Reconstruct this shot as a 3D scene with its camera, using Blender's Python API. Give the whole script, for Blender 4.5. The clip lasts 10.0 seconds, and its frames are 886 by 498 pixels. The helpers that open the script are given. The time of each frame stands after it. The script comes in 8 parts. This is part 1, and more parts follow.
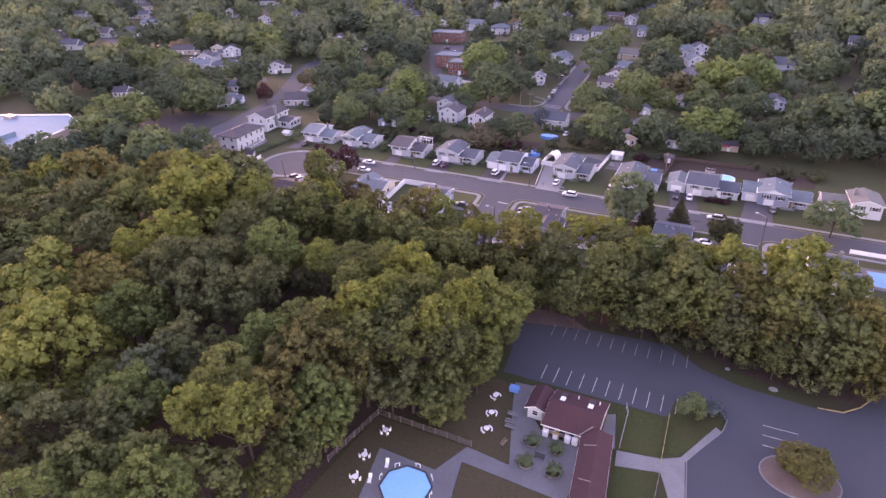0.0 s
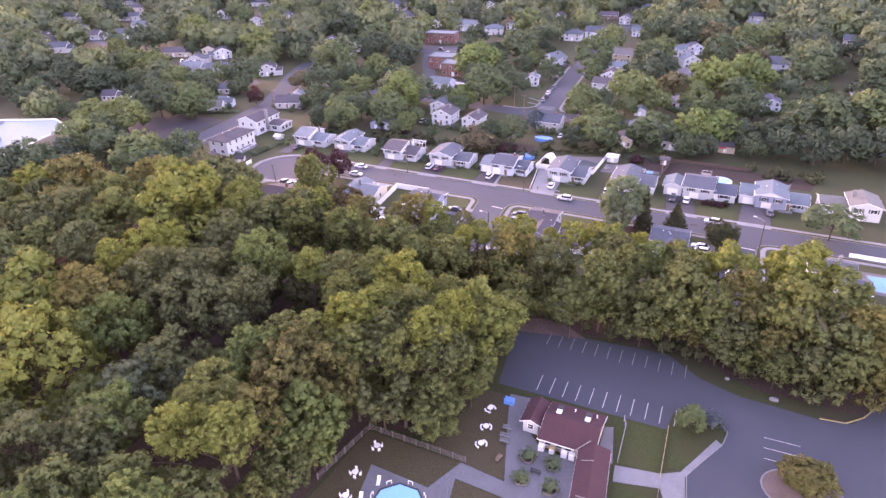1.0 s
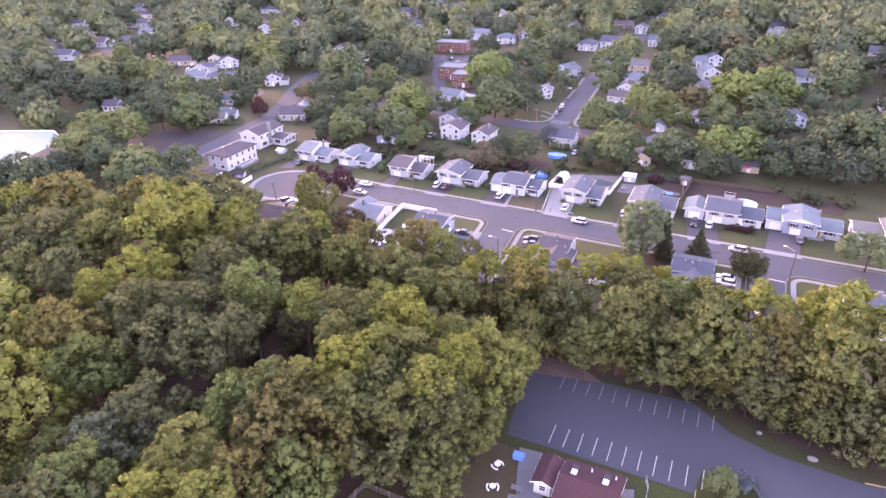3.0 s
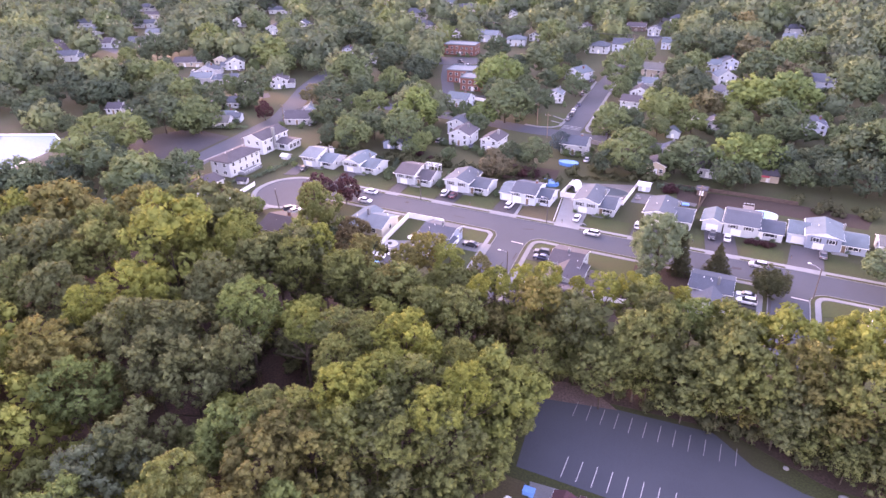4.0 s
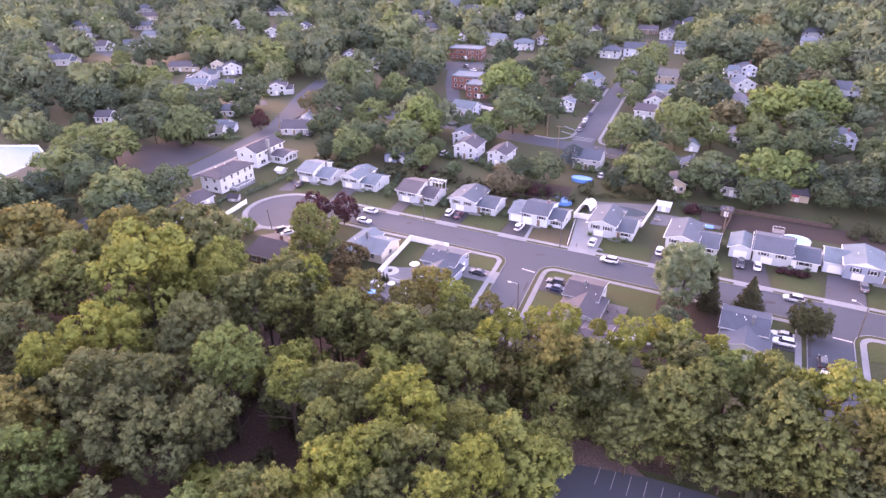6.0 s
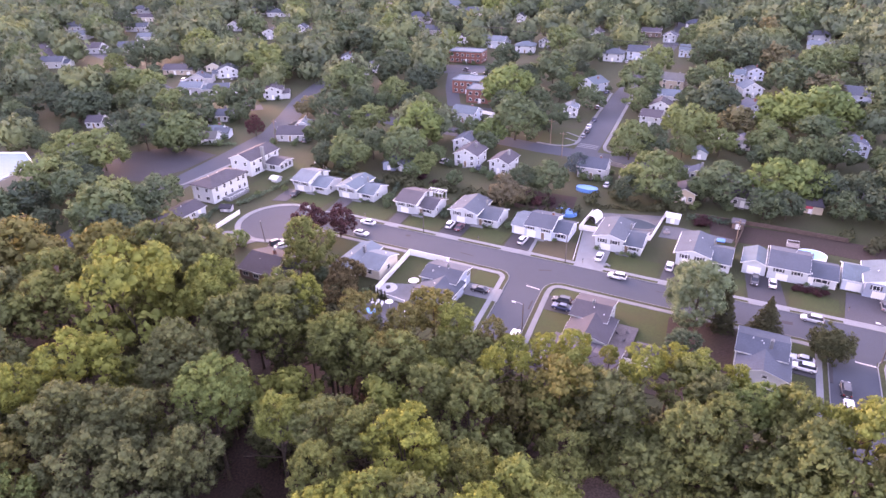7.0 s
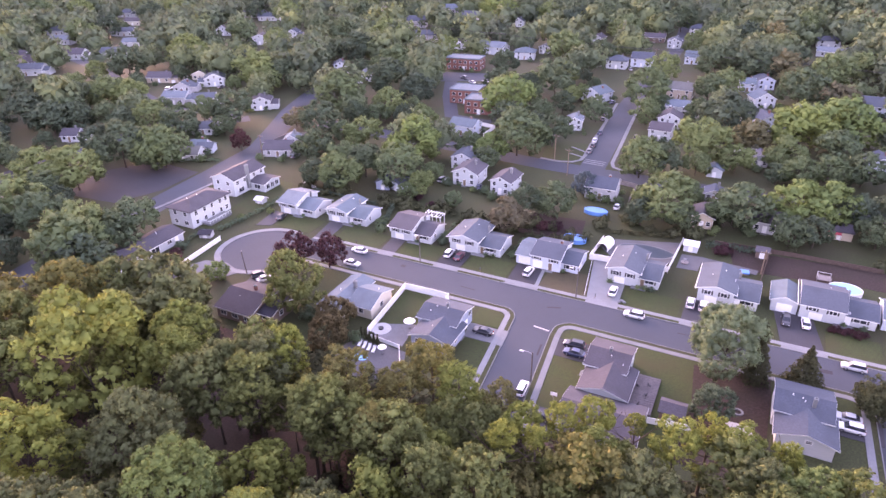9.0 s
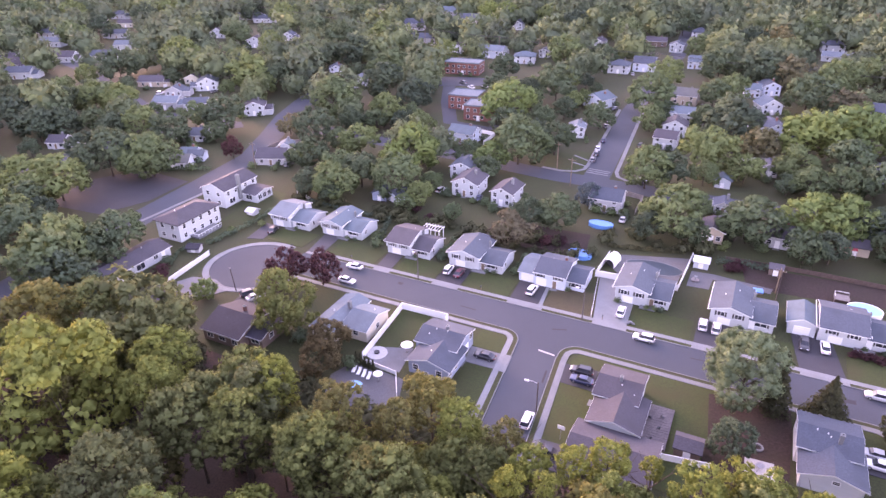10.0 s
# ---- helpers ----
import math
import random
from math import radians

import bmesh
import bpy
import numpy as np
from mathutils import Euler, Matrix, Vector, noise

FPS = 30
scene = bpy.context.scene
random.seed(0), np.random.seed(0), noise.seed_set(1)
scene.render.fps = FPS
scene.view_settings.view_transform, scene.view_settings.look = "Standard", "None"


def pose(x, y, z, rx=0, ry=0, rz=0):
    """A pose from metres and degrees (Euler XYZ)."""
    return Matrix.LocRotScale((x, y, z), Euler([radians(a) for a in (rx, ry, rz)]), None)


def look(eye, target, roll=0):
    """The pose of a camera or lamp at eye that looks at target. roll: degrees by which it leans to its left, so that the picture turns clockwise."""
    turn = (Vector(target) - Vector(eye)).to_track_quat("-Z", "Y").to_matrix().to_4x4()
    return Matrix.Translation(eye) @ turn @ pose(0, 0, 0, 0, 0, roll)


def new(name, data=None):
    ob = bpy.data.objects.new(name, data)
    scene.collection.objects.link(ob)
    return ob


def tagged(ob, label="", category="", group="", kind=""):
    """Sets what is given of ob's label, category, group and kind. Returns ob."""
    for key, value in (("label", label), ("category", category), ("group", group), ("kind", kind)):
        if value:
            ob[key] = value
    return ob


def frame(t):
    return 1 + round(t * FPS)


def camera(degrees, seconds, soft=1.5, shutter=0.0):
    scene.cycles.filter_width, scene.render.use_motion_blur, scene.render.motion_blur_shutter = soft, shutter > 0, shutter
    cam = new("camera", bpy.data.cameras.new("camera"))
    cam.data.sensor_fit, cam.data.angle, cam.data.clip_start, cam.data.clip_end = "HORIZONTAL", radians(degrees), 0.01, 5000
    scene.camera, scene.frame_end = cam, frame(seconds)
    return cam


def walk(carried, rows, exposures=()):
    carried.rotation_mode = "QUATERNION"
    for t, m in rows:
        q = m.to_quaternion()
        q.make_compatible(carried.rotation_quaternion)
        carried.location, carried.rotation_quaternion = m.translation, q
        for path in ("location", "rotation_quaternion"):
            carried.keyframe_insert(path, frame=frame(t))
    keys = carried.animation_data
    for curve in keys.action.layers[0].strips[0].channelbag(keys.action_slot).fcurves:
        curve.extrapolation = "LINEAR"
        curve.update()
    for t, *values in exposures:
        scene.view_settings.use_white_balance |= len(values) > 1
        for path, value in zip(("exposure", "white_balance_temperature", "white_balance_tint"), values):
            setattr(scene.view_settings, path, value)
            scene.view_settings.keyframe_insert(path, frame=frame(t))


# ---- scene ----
cam = camera(68.6, 10.0, soft=1.5)
PATH = [
    (0, (65.15, -175.798, 84.579), (64.389, -174.213, 83.626), -1.1),
    (0.5, (64.765, -174.112, 84.582), (64.009, -172.525, 83.628), -1.2),
    (1, (64.209, -172.152, 84.6), (63.46, -170.562, 83.646), -1.3),
    (1.5, (63.484, -169.744, 84.61), (62.736, -168.151, 83.659), -1.3),
    (2, (62.519, -166.945, 84.537), (61.763, -165.348, 83.6), -1.3),
    (2.5, (61.384, -163.863, 84.575), (60.616, -162.273, 83.637), -1.3),
    (4, (56.938, -153.772, 84.567), (56.135, -152.2, 83.627), -1.2),
    (4.5, (55.233, -150.265, 84.517), (54.425, -148.696, 83.576), -1.3),
    (5, (53.387, -146.632, 84.453), (52.576, -145.065, 83.512), -1.3),
    (5.5, (51.442, -143.002, 84.427), (50.629, -141.436, 83.485), -1.2),
    (7, (45.405, -132.023, 84.277), (44.594, -130.456, 83.336), -1.1),
    (7.5, (43.34, -128.264, 84.33), (42.531, -126.696, 83.389), -1.0),
    (8, (41.198, -124.375, 84.318), (40.392, -122.805, 83.378), -1.0),
    (8.5, (39.093, -120.554, 84.222), (38.289, -118.982, 83.282), -1.0),
    (9, (36.914, -116.708, 84.128), (36.114, -115.134, 83.189), -1.0),
    (9.5, (34.772, -112.858, 84.031), (33.975, -111.282, 83.092), -0.9),
    (10, (32.579, -109.079, 83.903), (31.786, -107.5, 82.967), -0.8),
]
walk(cam, [(t, look(eye, target, roll)) for t, eye, target, roll in PATH],
     exposures=[(0, 2.86, 8450, 68.5), (0.5, 3.22, 8450, 68.5), (1.0, 3.47, 8400, 67.5), (2.0, 3.67, 8350, 67.5), (4.0, 3.70, 8300, 67.2), (10, 3.46, 8150, 65.6)])

# ---- light: a low evening sun and a clear sky ----
SUN_AZ, SUN_EL = radians(-62), radians(13.0)
world = bpy.data.worlds.new("evening_sky")
scene.world = world
world.use_nodes = True
wn = world.node_tree.nodes
sky = wn.new("ShaderNodeTexSky")
sky.sky_type = "NISHITA"
sky.sun_disc = False
sky.sun_elevation, sky.sun_rotation = SUN_EL, SUN_AZ
sky.dust_density = 0.6
wn["Background"].inputs["Strength"].default_value = 0.15
world.node_tree.links.new(sky.outputs["Color"], wn["Background"].inputs["Color"])
sun = new("sun", bpy.data.lights.new("sun", "SUN"))
sun.data.energy, sun.data.angle, sun.data.color = 0.25, radians(16.0), (1.0, 0.86, 0.68)
sun_way = Vector((math.sin(SUN_AZ) * math.cos(SUN_EL), math.cos(SUN_AZ) * math.cos(SUN_EL), math.sin(SUN_EL)))
sun.matrix_world = look((0, 0, 300), Vector((0, 0, 300)) - sun_way)


# ---- materials ----
MATS = {}


def surf(name, color, rough=0.85, var=0.25, fine=8.0, coarse=0.4, bump=0.0, metal=0.0, tint=None, rand=0.0, coat=0.0, stretch=None):
    """A surface with grain and stains at two scales. tint: the colour that the stains go to; rand: how far whole things differ."""
    m = bpy.data.materials.new(name)
    m.use_nodes = True
    n, k = m.node_tree.nodes, m.node_tree.links
    b = n["Principled BSDF"]
    b.inputs["Roughness"].default_value, b.inputs["Metallic"].default_value = rough, metal
    b.inputs["Coat Weight"].default_value = coat
    tc = n.new("ShaderNodeTexCoord")
    at = tc.outputs["Object"]
    if stretch:
        mp = n.new("ShaderNodeMapping")
        mp.inputs["Scale"].default_value = stretch
        k.new(at, mp.inputs["Vector"])
        at = mp.outputs["Vector"]

    def tex(scale, detail):
        t = n.new("ShaderNodeTexNoise")
        t.inputs["Scale"].default_value, t.inputs["Detail"].default_value = scale, detail
        k.new(at, t.inputs["Vector"])
        return t.outputs["Fac"]

    def mix(fac, a, c, lo=0.35, hi=0.65):
        r = n.new("ShaderNodeMapRange")
        r.inputs[1].default_value, r.inputs[2].default_value = lo, hi
        k.new(fac, r.inputs[0])
        x = n.new("ShaderNodeMix")
        x.data_type = "RGBA"
        k.new(r.outputs[0], x.inputs[0])
        for s, v in ((6, a), (7, c)):
            if hasattr(v, "is_linked"):
                k.new(v, x.inputs[s])
            else:
                x.inputs[s].default_value = (*v, 1)
        return x.outputs[2]

    f1, f2 = tex(coarse, 4), tex(fine, 3)
    base = tuple(c * (1 - var) for c in color), tuple(min(1, c * (1 + var)) for c in color)
    col = mix(f2, *base)
    stain = tint or tuple(c * (1 - 0.8 * var) for c in color)
    col = mix(f1, col, stain, 0.45, 0.75)
    if rand:
        oi = n.new("ShaderNodeObjectInfo")
        hv = n.new("ShaderNodeHueSaturation")
        r = n.new("ShaderNodeMapRange")
        r.inputs[3].default_value, r.inputs[4].default_value = 1 - rand, 1 + rand
        k.new(oi.outputs["Random"], r.inputs[0])
        k.new(r.outputs[0], hv.inputs["Value"])
        k.new(col, hv.inputs["Color"])
        col = hv.outputs["Color"]
    k.new(col, b.inputs["Base Color"])
    if bump:
        bp = n.new("ShaderNodeBump")
        bp.inputs["Strength"].default_value, bp.inputs["Distance"].default_value = bump, 0.05
        k.new(f2, bp.inputs["Height"])
        k.new(bp.outputs["Normal"], b.inputs["Normal"])
    MATS[name] = m
    return m


def leaf_mat(name, stops, patch=0.07, through_light=0.3, by_object=True, vary=1.0):
    """Leaves: a hue for each tree, patches over the crown, and a shade for each leaf."""
    m = bpy.data.materials.new(name)
    m.use_nodes = True
    n, k = m.node_tree.nodes, m.node_tree.links
    b, out = n["Principled BSDF"], n["Material Output"]
    b.inputs["Roughness"].default_value = 0.95
    b.inputs["Specular IOR Level"].default_value = 0.05
    oi, geo, tc = n.new("ShaderNodeObjectInfo"), n.new("ShaderNodeNewGeometry"), n.new("ShaderNodeTexCoord")
    no = n.new("ShaderNodeTexNoise")
    no.inputs["Scale"].default_value, no.inputs["Detail"].default_value = patch, 2
    k.new(tc.outputs["Object"], no.inputs["Vector"])
    ramp = n.new("ShaderNodeValToRGB")
    els = ramp.color_ramp.elements
    while len(els) < len(stops):
        els.new(0.5)
    for e, (p, c) in zip(els, stops):
        e.position, e.color = p, (*c, 1)
    mth = n.new("ShaderNodeMath")
    mth.operation = "MULTIPLY_ADD"
    mth.inputs[1].default_value = 0.6 if by_object else 2.2
    k.new(no.outputs["Fac"], mth.inputs[0])
    if by_object:
        k.new(oi.outputs["Random"], mth.inputs[2])
        sub = n.new("ShaderNodeMath")
        sub.operation = "SUBTRACT"
        sub.inputs[1].default_value = 0.3
        k.new(mth.outputs[0], sub.inputs[0])
        k.new(sub.outputs[0], ramp.inputs[0])
    else:
        mth.inputs[2].default_value = -0.6
        k.new(mth.outputs[0], ramp.inputs[0])
    hv = n.new("ShaderNodeHueSaturation")
    r = n.new("ShaderNodeMapRange")
    r.inputs[3].default_value, r.inputs[4].default_value = 1 - 0.13 * vary, 1 + 0.13 * vary
    k.new(geo.outputs["Random Per Island"], r.inputs[0])
    n2, r2, mul = n.new("ShaderNodeTexNoise"), n.new("ShaderNodeMapRange"), n.new("ShaderNodeMath")
    n2.inputs["Scale"].default_value, n2.inputs["Detail"].default_value = 0.5, 1
    k.new(tc.outputs["Object"], n2.inputs["Vector"])
    r2.inputs[1].default_value, r2.inputs[2].default_value = 0.3, 0.7
    r2.inputs[3].default_value, r2.inputs[4].default_value = 1 - 0.18 * vary, 1 + 0.18 * vary
    k.new(n2.outputs["Fac"], r2.inputs[0])
    mul.operation = "MULTIPLY"
    k.new(r.outputs[0], mul.inputs[0])
    k.new(r2.outputs[0], mul.inputs[1])
    k.new(mul.outputs[0], hv.inputs["Value"])
    k.new(ramp.outputs["Color"], hv.inputs["Color"])
    k.new(hv.outputs["Color"], b.inputs["Base Color"])
    tr, mx = n.new("ShaderNodeBsdfTranslucent"), n.new("ShaderNodeMixShader")
    k.new(hv.outputs["Color"], tr.inputs["Color"])
    mx.inputs[0].default_value = through_light
    k.new(b.outputs[0], mx.inputs[1])
    k.new(tr.outputs[0], mx.inputs[2])
    k.new(mx.outputs[0], out.inputs["Surface"])
    MATS[name] = m
    return m


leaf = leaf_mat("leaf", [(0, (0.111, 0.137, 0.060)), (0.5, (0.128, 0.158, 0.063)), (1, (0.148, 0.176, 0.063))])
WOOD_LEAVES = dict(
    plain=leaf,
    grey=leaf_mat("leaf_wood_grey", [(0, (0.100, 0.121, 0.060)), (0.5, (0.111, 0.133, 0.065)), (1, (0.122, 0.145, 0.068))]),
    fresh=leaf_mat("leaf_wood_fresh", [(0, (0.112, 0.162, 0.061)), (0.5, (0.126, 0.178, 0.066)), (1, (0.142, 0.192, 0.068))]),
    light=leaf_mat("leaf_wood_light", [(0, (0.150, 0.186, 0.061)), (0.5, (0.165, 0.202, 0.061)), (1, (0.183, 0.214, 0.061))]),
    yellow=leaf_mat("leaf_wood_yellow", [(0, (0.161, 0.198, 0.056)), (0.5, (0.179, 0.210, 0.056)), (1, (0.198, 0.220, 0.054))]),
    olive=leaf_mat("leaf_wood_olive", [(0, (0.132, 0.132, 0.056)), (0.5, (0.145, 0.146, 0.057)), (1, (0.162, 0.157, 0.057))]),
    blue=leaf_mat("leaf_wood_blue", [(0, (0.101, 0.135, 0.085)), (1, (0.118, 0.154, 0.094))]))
leaf_mid = leaf_mat("leaf_garden", [(0, (0.088, 0.130, 0.086)), (0.4, (0.109, 0.162, 0.092)), (0.7, (0.135, 0.191, 0.094)), (1, (0.165, 0.220, 0.094))], vary=0.6)
leaf_light = leaf_mat("leaf_garden_light", [(0, (0.127, 0.197, 0.084)), (0.5, (0.149, 0.220, 0.086)), (1, (0.173, 0.234, 0.086))], vary=0.6)
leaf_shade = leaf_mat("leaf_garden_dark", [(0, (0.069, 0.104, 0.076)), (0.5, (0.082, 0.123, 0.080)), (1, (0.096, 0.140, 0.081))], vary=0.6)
leaf_brown = leaf_mat("leaf_garden_brown", [(0, (0.135, 0.128, 0.09)), (0.5, (0.16, 0.156, 0.092)), (1, (0.182, 0.176, 0.095))], vary=0.6)
# Distant haze is put into the colour: paler and bluer than garden leaves
leaf_far_haze = leaf_mat("leaf_far_haze", [(0, (0.102, 0.139, 0.101)), (0.45, (0.123, 0.172, 0.109)), (0.75, (0.151, 0.202, 0.111)), (1, (0.180, 0.228, 0.109))], 0.035, 0.35, False, 0.5)
leaf_under = leaf_mat("leaf_undergrowth", [(0.0, (0.060, 0.066, 0.042)), (0.5, (0.078, 0.088, 0.050)), (1.0, (0.092, 0.110, 0.056))], 0.05, 0.3, False, 0.6)
leaf_purple = leaf_mat("leaf_purple", [(0.0, (0.070, 0.036, 0.042)), (1.0, (0.095, 0.046, 0.048))])
leaf_rust = leaf_mat("leaf_rust", [(0.0, (0.112, 0.082, 0.052)), (1.0, (0.130, 0.110, 0.058))])
leaf_dark = leaf_mat("leaf_dark", [(0.0, (0.066, 0.078, 0.042)), (1.0, (0.085, 0.096, 0.048))])
leaf_needle = leaf_mat("leaf_needle", [(0.0, (0.05, 0.055, 0.032)), (1.0, (0.065, 0.068, 0.036))])
leaf_blue = leaf_mat("leaf_blue", [(0.0, (0.07, 0.11, 0.12)), (1.0, (0.10, 0.14, 0.15))])
leaf_silver = leaf_mat("leaf_silver", [(0.0, (0.138, 0.192, 0.112)), (1.0, (0.156, 0.212, 0.120))])
bark = surf("bark", (0.060, 0.045, 0.034), 0.95, 0.35, 6, 1.0, 0.6)
grass = surf("grass", (0.028, 0.037, 0.009), 0.95, 0.35, 3.0, 0.06, 0.3, tint=(0.037, 0.033, 0.015))
lawn_mat = surf("lawn", (0.0274, 0.0419, 0.0070), 0.95, 0.28, 4.0, 0.12, 0.3, tint=(0.0369, 0.0369, 0.0092), rand=0.10)
dry_lawn = surf("dry_lawn", (0.0564, 0.0461, 0.0204), 0.95, 0.25, 4.0, 0.15, 0.3, tint=(0.0630, 0.0474, 0.0245))
litter = surf("leaf_litter", (0.052, 0.030, 0.024), 1.0, 0.4, 2.5, 0.15, 0.4, tint=(0.038, 0.028, 0.018))
asphalt = surf("asphalt", (0.039, 0.048, 0.062), 0.9, 0.14, 12, 0.05, 0.15, tint=(0.049, 0.059, 0.074))
asphalt_dark = surf("asphalt_dark", (0.0445, 0.0440, 0.0513), 0.9, 0.2, 10, 0.15, 0.15, rand=0.3)
concrete = surf("concrete", (0.1740, 0.1837, 0.1909), 0.9, 0.12, 5, 0.25, 0.1, tint=(0.1392, 0.1486, 0.1527), rand=0.08)
paving = surf("paving", (0.1334, 0.1387, 0.1493), 0.9, 0.15, 5, 0.2, 0.1, tint=(0.1098, 0.1127, 0.1167))
paving_dark = surf("paving_dark", (0.095, 0.098, 0.105), 0.9, 0.15, 5, 0.2, 0.1, tint=(0.08, 0.08, 0.085))
white_line = surf("white_line", (0.4092, 0.4026, 0.3960), 0.8, 0.15, 6, 1.0)
yellow_line = surf("yellow_line", (0.34, 0.27, 0.13), 0.8, 0.2, 6, 1.0)
white_paint = surf("white_paint", (0.78, 0.78, 0.78), 0.6, 0.04, 3, 0.5)
vinyl = surf("white_vinyl", (0.80, 0.80, 0.80), 0.45, 0.04, 3, 0.4)
glass = surf("window_glass", (0.03, 0.035, 0.045), 0.08, 0.2, 1.0, 0.2)
wood = surf("wood", (0.20, 0.14, 0.10), 0.85, 0.3, 6, 0.8, 0.3, stretch=(1, 1, 0.2))
grey_wood = surf("grey_wood", (0.22, 0.19, 0.18), 0.9, 0.3, 6, 0.8, 0.3)
gravel = surf("gravel", (0.125, 0.095, 0.085), 1.0, 0.3, 8, 0.4, 0.4, tint=(0.10, 0.075, 0.065))
blue_water = surf("blue_pool_water", (0.025, 0.25, 0.55), 0.45, 0.1, 1.5, 0.4, 0.1)
brown_board = surf("brown_board", (0.085, 0.055, 0.045), 0.9, 0.3, 6, 0.8, 0.3)
deck_wood = surf("deck_wood", (0.135, 0.112, 0.112), 0.9, 0.3, 6, 0.8, 0.3)
brick_mat = surf("red_brick", (0.24, 0.10, 0.08), 0.9, 0.25, 8, 0.3, 0.2)
tyre_mat = surf("rubber", (0.025, 0.025, 0.027), 0.9, 0.2, 8, 2)
rim_mat = surf("alloy", (0.55, 0.55, 0.57), 0.35, 0.1, 8, 2, metal=0.8)
lamp_red = surf("tail_lamp", (0.35, 0.02, 0.02), 0.25, 0.1, 8, 2)
lamp_white = surf("head_lamp", (0.75, 0.76, 0.78), 0.15, 0.1, 8, 2)
steel = surf("galvanised_steel", (0.32, 0.32, 0.34), 0.5, 0.15, 5, 1, metal=0.6)
dark_metal = surf("dark_metal", (0.05, 0.05, 0.055), 0.6, 0.2, 5, 1, metal=0.3)
water = surf("pool_water", (0.10, 0.42, 0.75), 0.08, 0.10, 1.5, 0.4, 0.1)
pool_paint = surf("pool_cover", (0.13, 0.50, 0.83), 0.5, 0.05, 2, 0.3)
pool_dark = surf("pool_cover_grey", (0.018, 0.040, 0.054), 0.6, 0.12, 2, 0.3)
blue_plastic = surf("blue_plastic", (0.06, 0.26, 0.58), 0.5, 0.1, 2, 0.6)
red_cloth = surf("red_cloth", (0.42, 0.06, 0.07), 0.8, 0.15, 4, 1)
roof_rec = surf("maroon_shingle", (0.0651, 0.0231, 0.0277), 0.9, 0.22, 5, 0.35, 0.3, tint=(0.0527, 0.0211, 0.0251))
white_roofing = surf("white_membrane", (0.150, 0.240, 0.300), 1.0, 0.06, 1, 0.08, tint=(0.128, 0.204, 0.256))

ROOFS = {}
for nm, c in dict(grey=(0.066, 0.085, 0.107), blue=(0.090, 0.128, 0.152), brown=(0.068, 0.064, 0.076), mauve=(0.062, 0.058, 0.070), dark=(0.032, 0.031, 0.042), slate=(0.058, 0.074, 0.098), pale=(0.118, 0.154, 0.180), tan=(0.118, 0.122, 0.118)).items():
    ROOFS[nm] = surf("shingle_" + nm, c, 0.92, 0.16, 4.0, 0.3, 0.3, tint=tuple(v * 0.80 for v in c))
ROOFS["white"] = surf("roof_white", (0.55, 0.56, 0.58), 0.8, 0.05, 3, 0.4)
WALLS = {}
for nm, c in dict(white=(0.46, 0.49, 0.51), cream=(0.56, 0.51, 0.43), blue=(0.25, 0.30, 0.38), brown=(0.16, 0.11, 0.09), grey=(0.42, 0.42, 0.44), tan=(0.46, 0.38, 0.30), green=(0.33, 0.38, 0.34), paleblue=(0.52, 0.58, 0.66)).items():
    WALLS[nm] = surf("siding_" + nm, c, 0.7, 0.05, 0.7, 0.25, 0.08, stretch=(1, 1, 12))
WALLS["brick"] = brick_mat
PAINTS = {}
for nm, c in dict(white=(0.78, 0.78, 0.79), silver=(0.48, 0.49, 0.51), black=(0.02, 0.02, 0.025), grey=(0.13, 0.13, 0.145), red=(0.22, 0.02, 0.03), blue=(0.03, 0.045, 0.10), maroon=(0.10, 0.02, 0.035)).items():
    PAINTS[nm] = surf("paint_" + nm, c, 0.3, 0.03, 4, 0.5, coat=0.6)


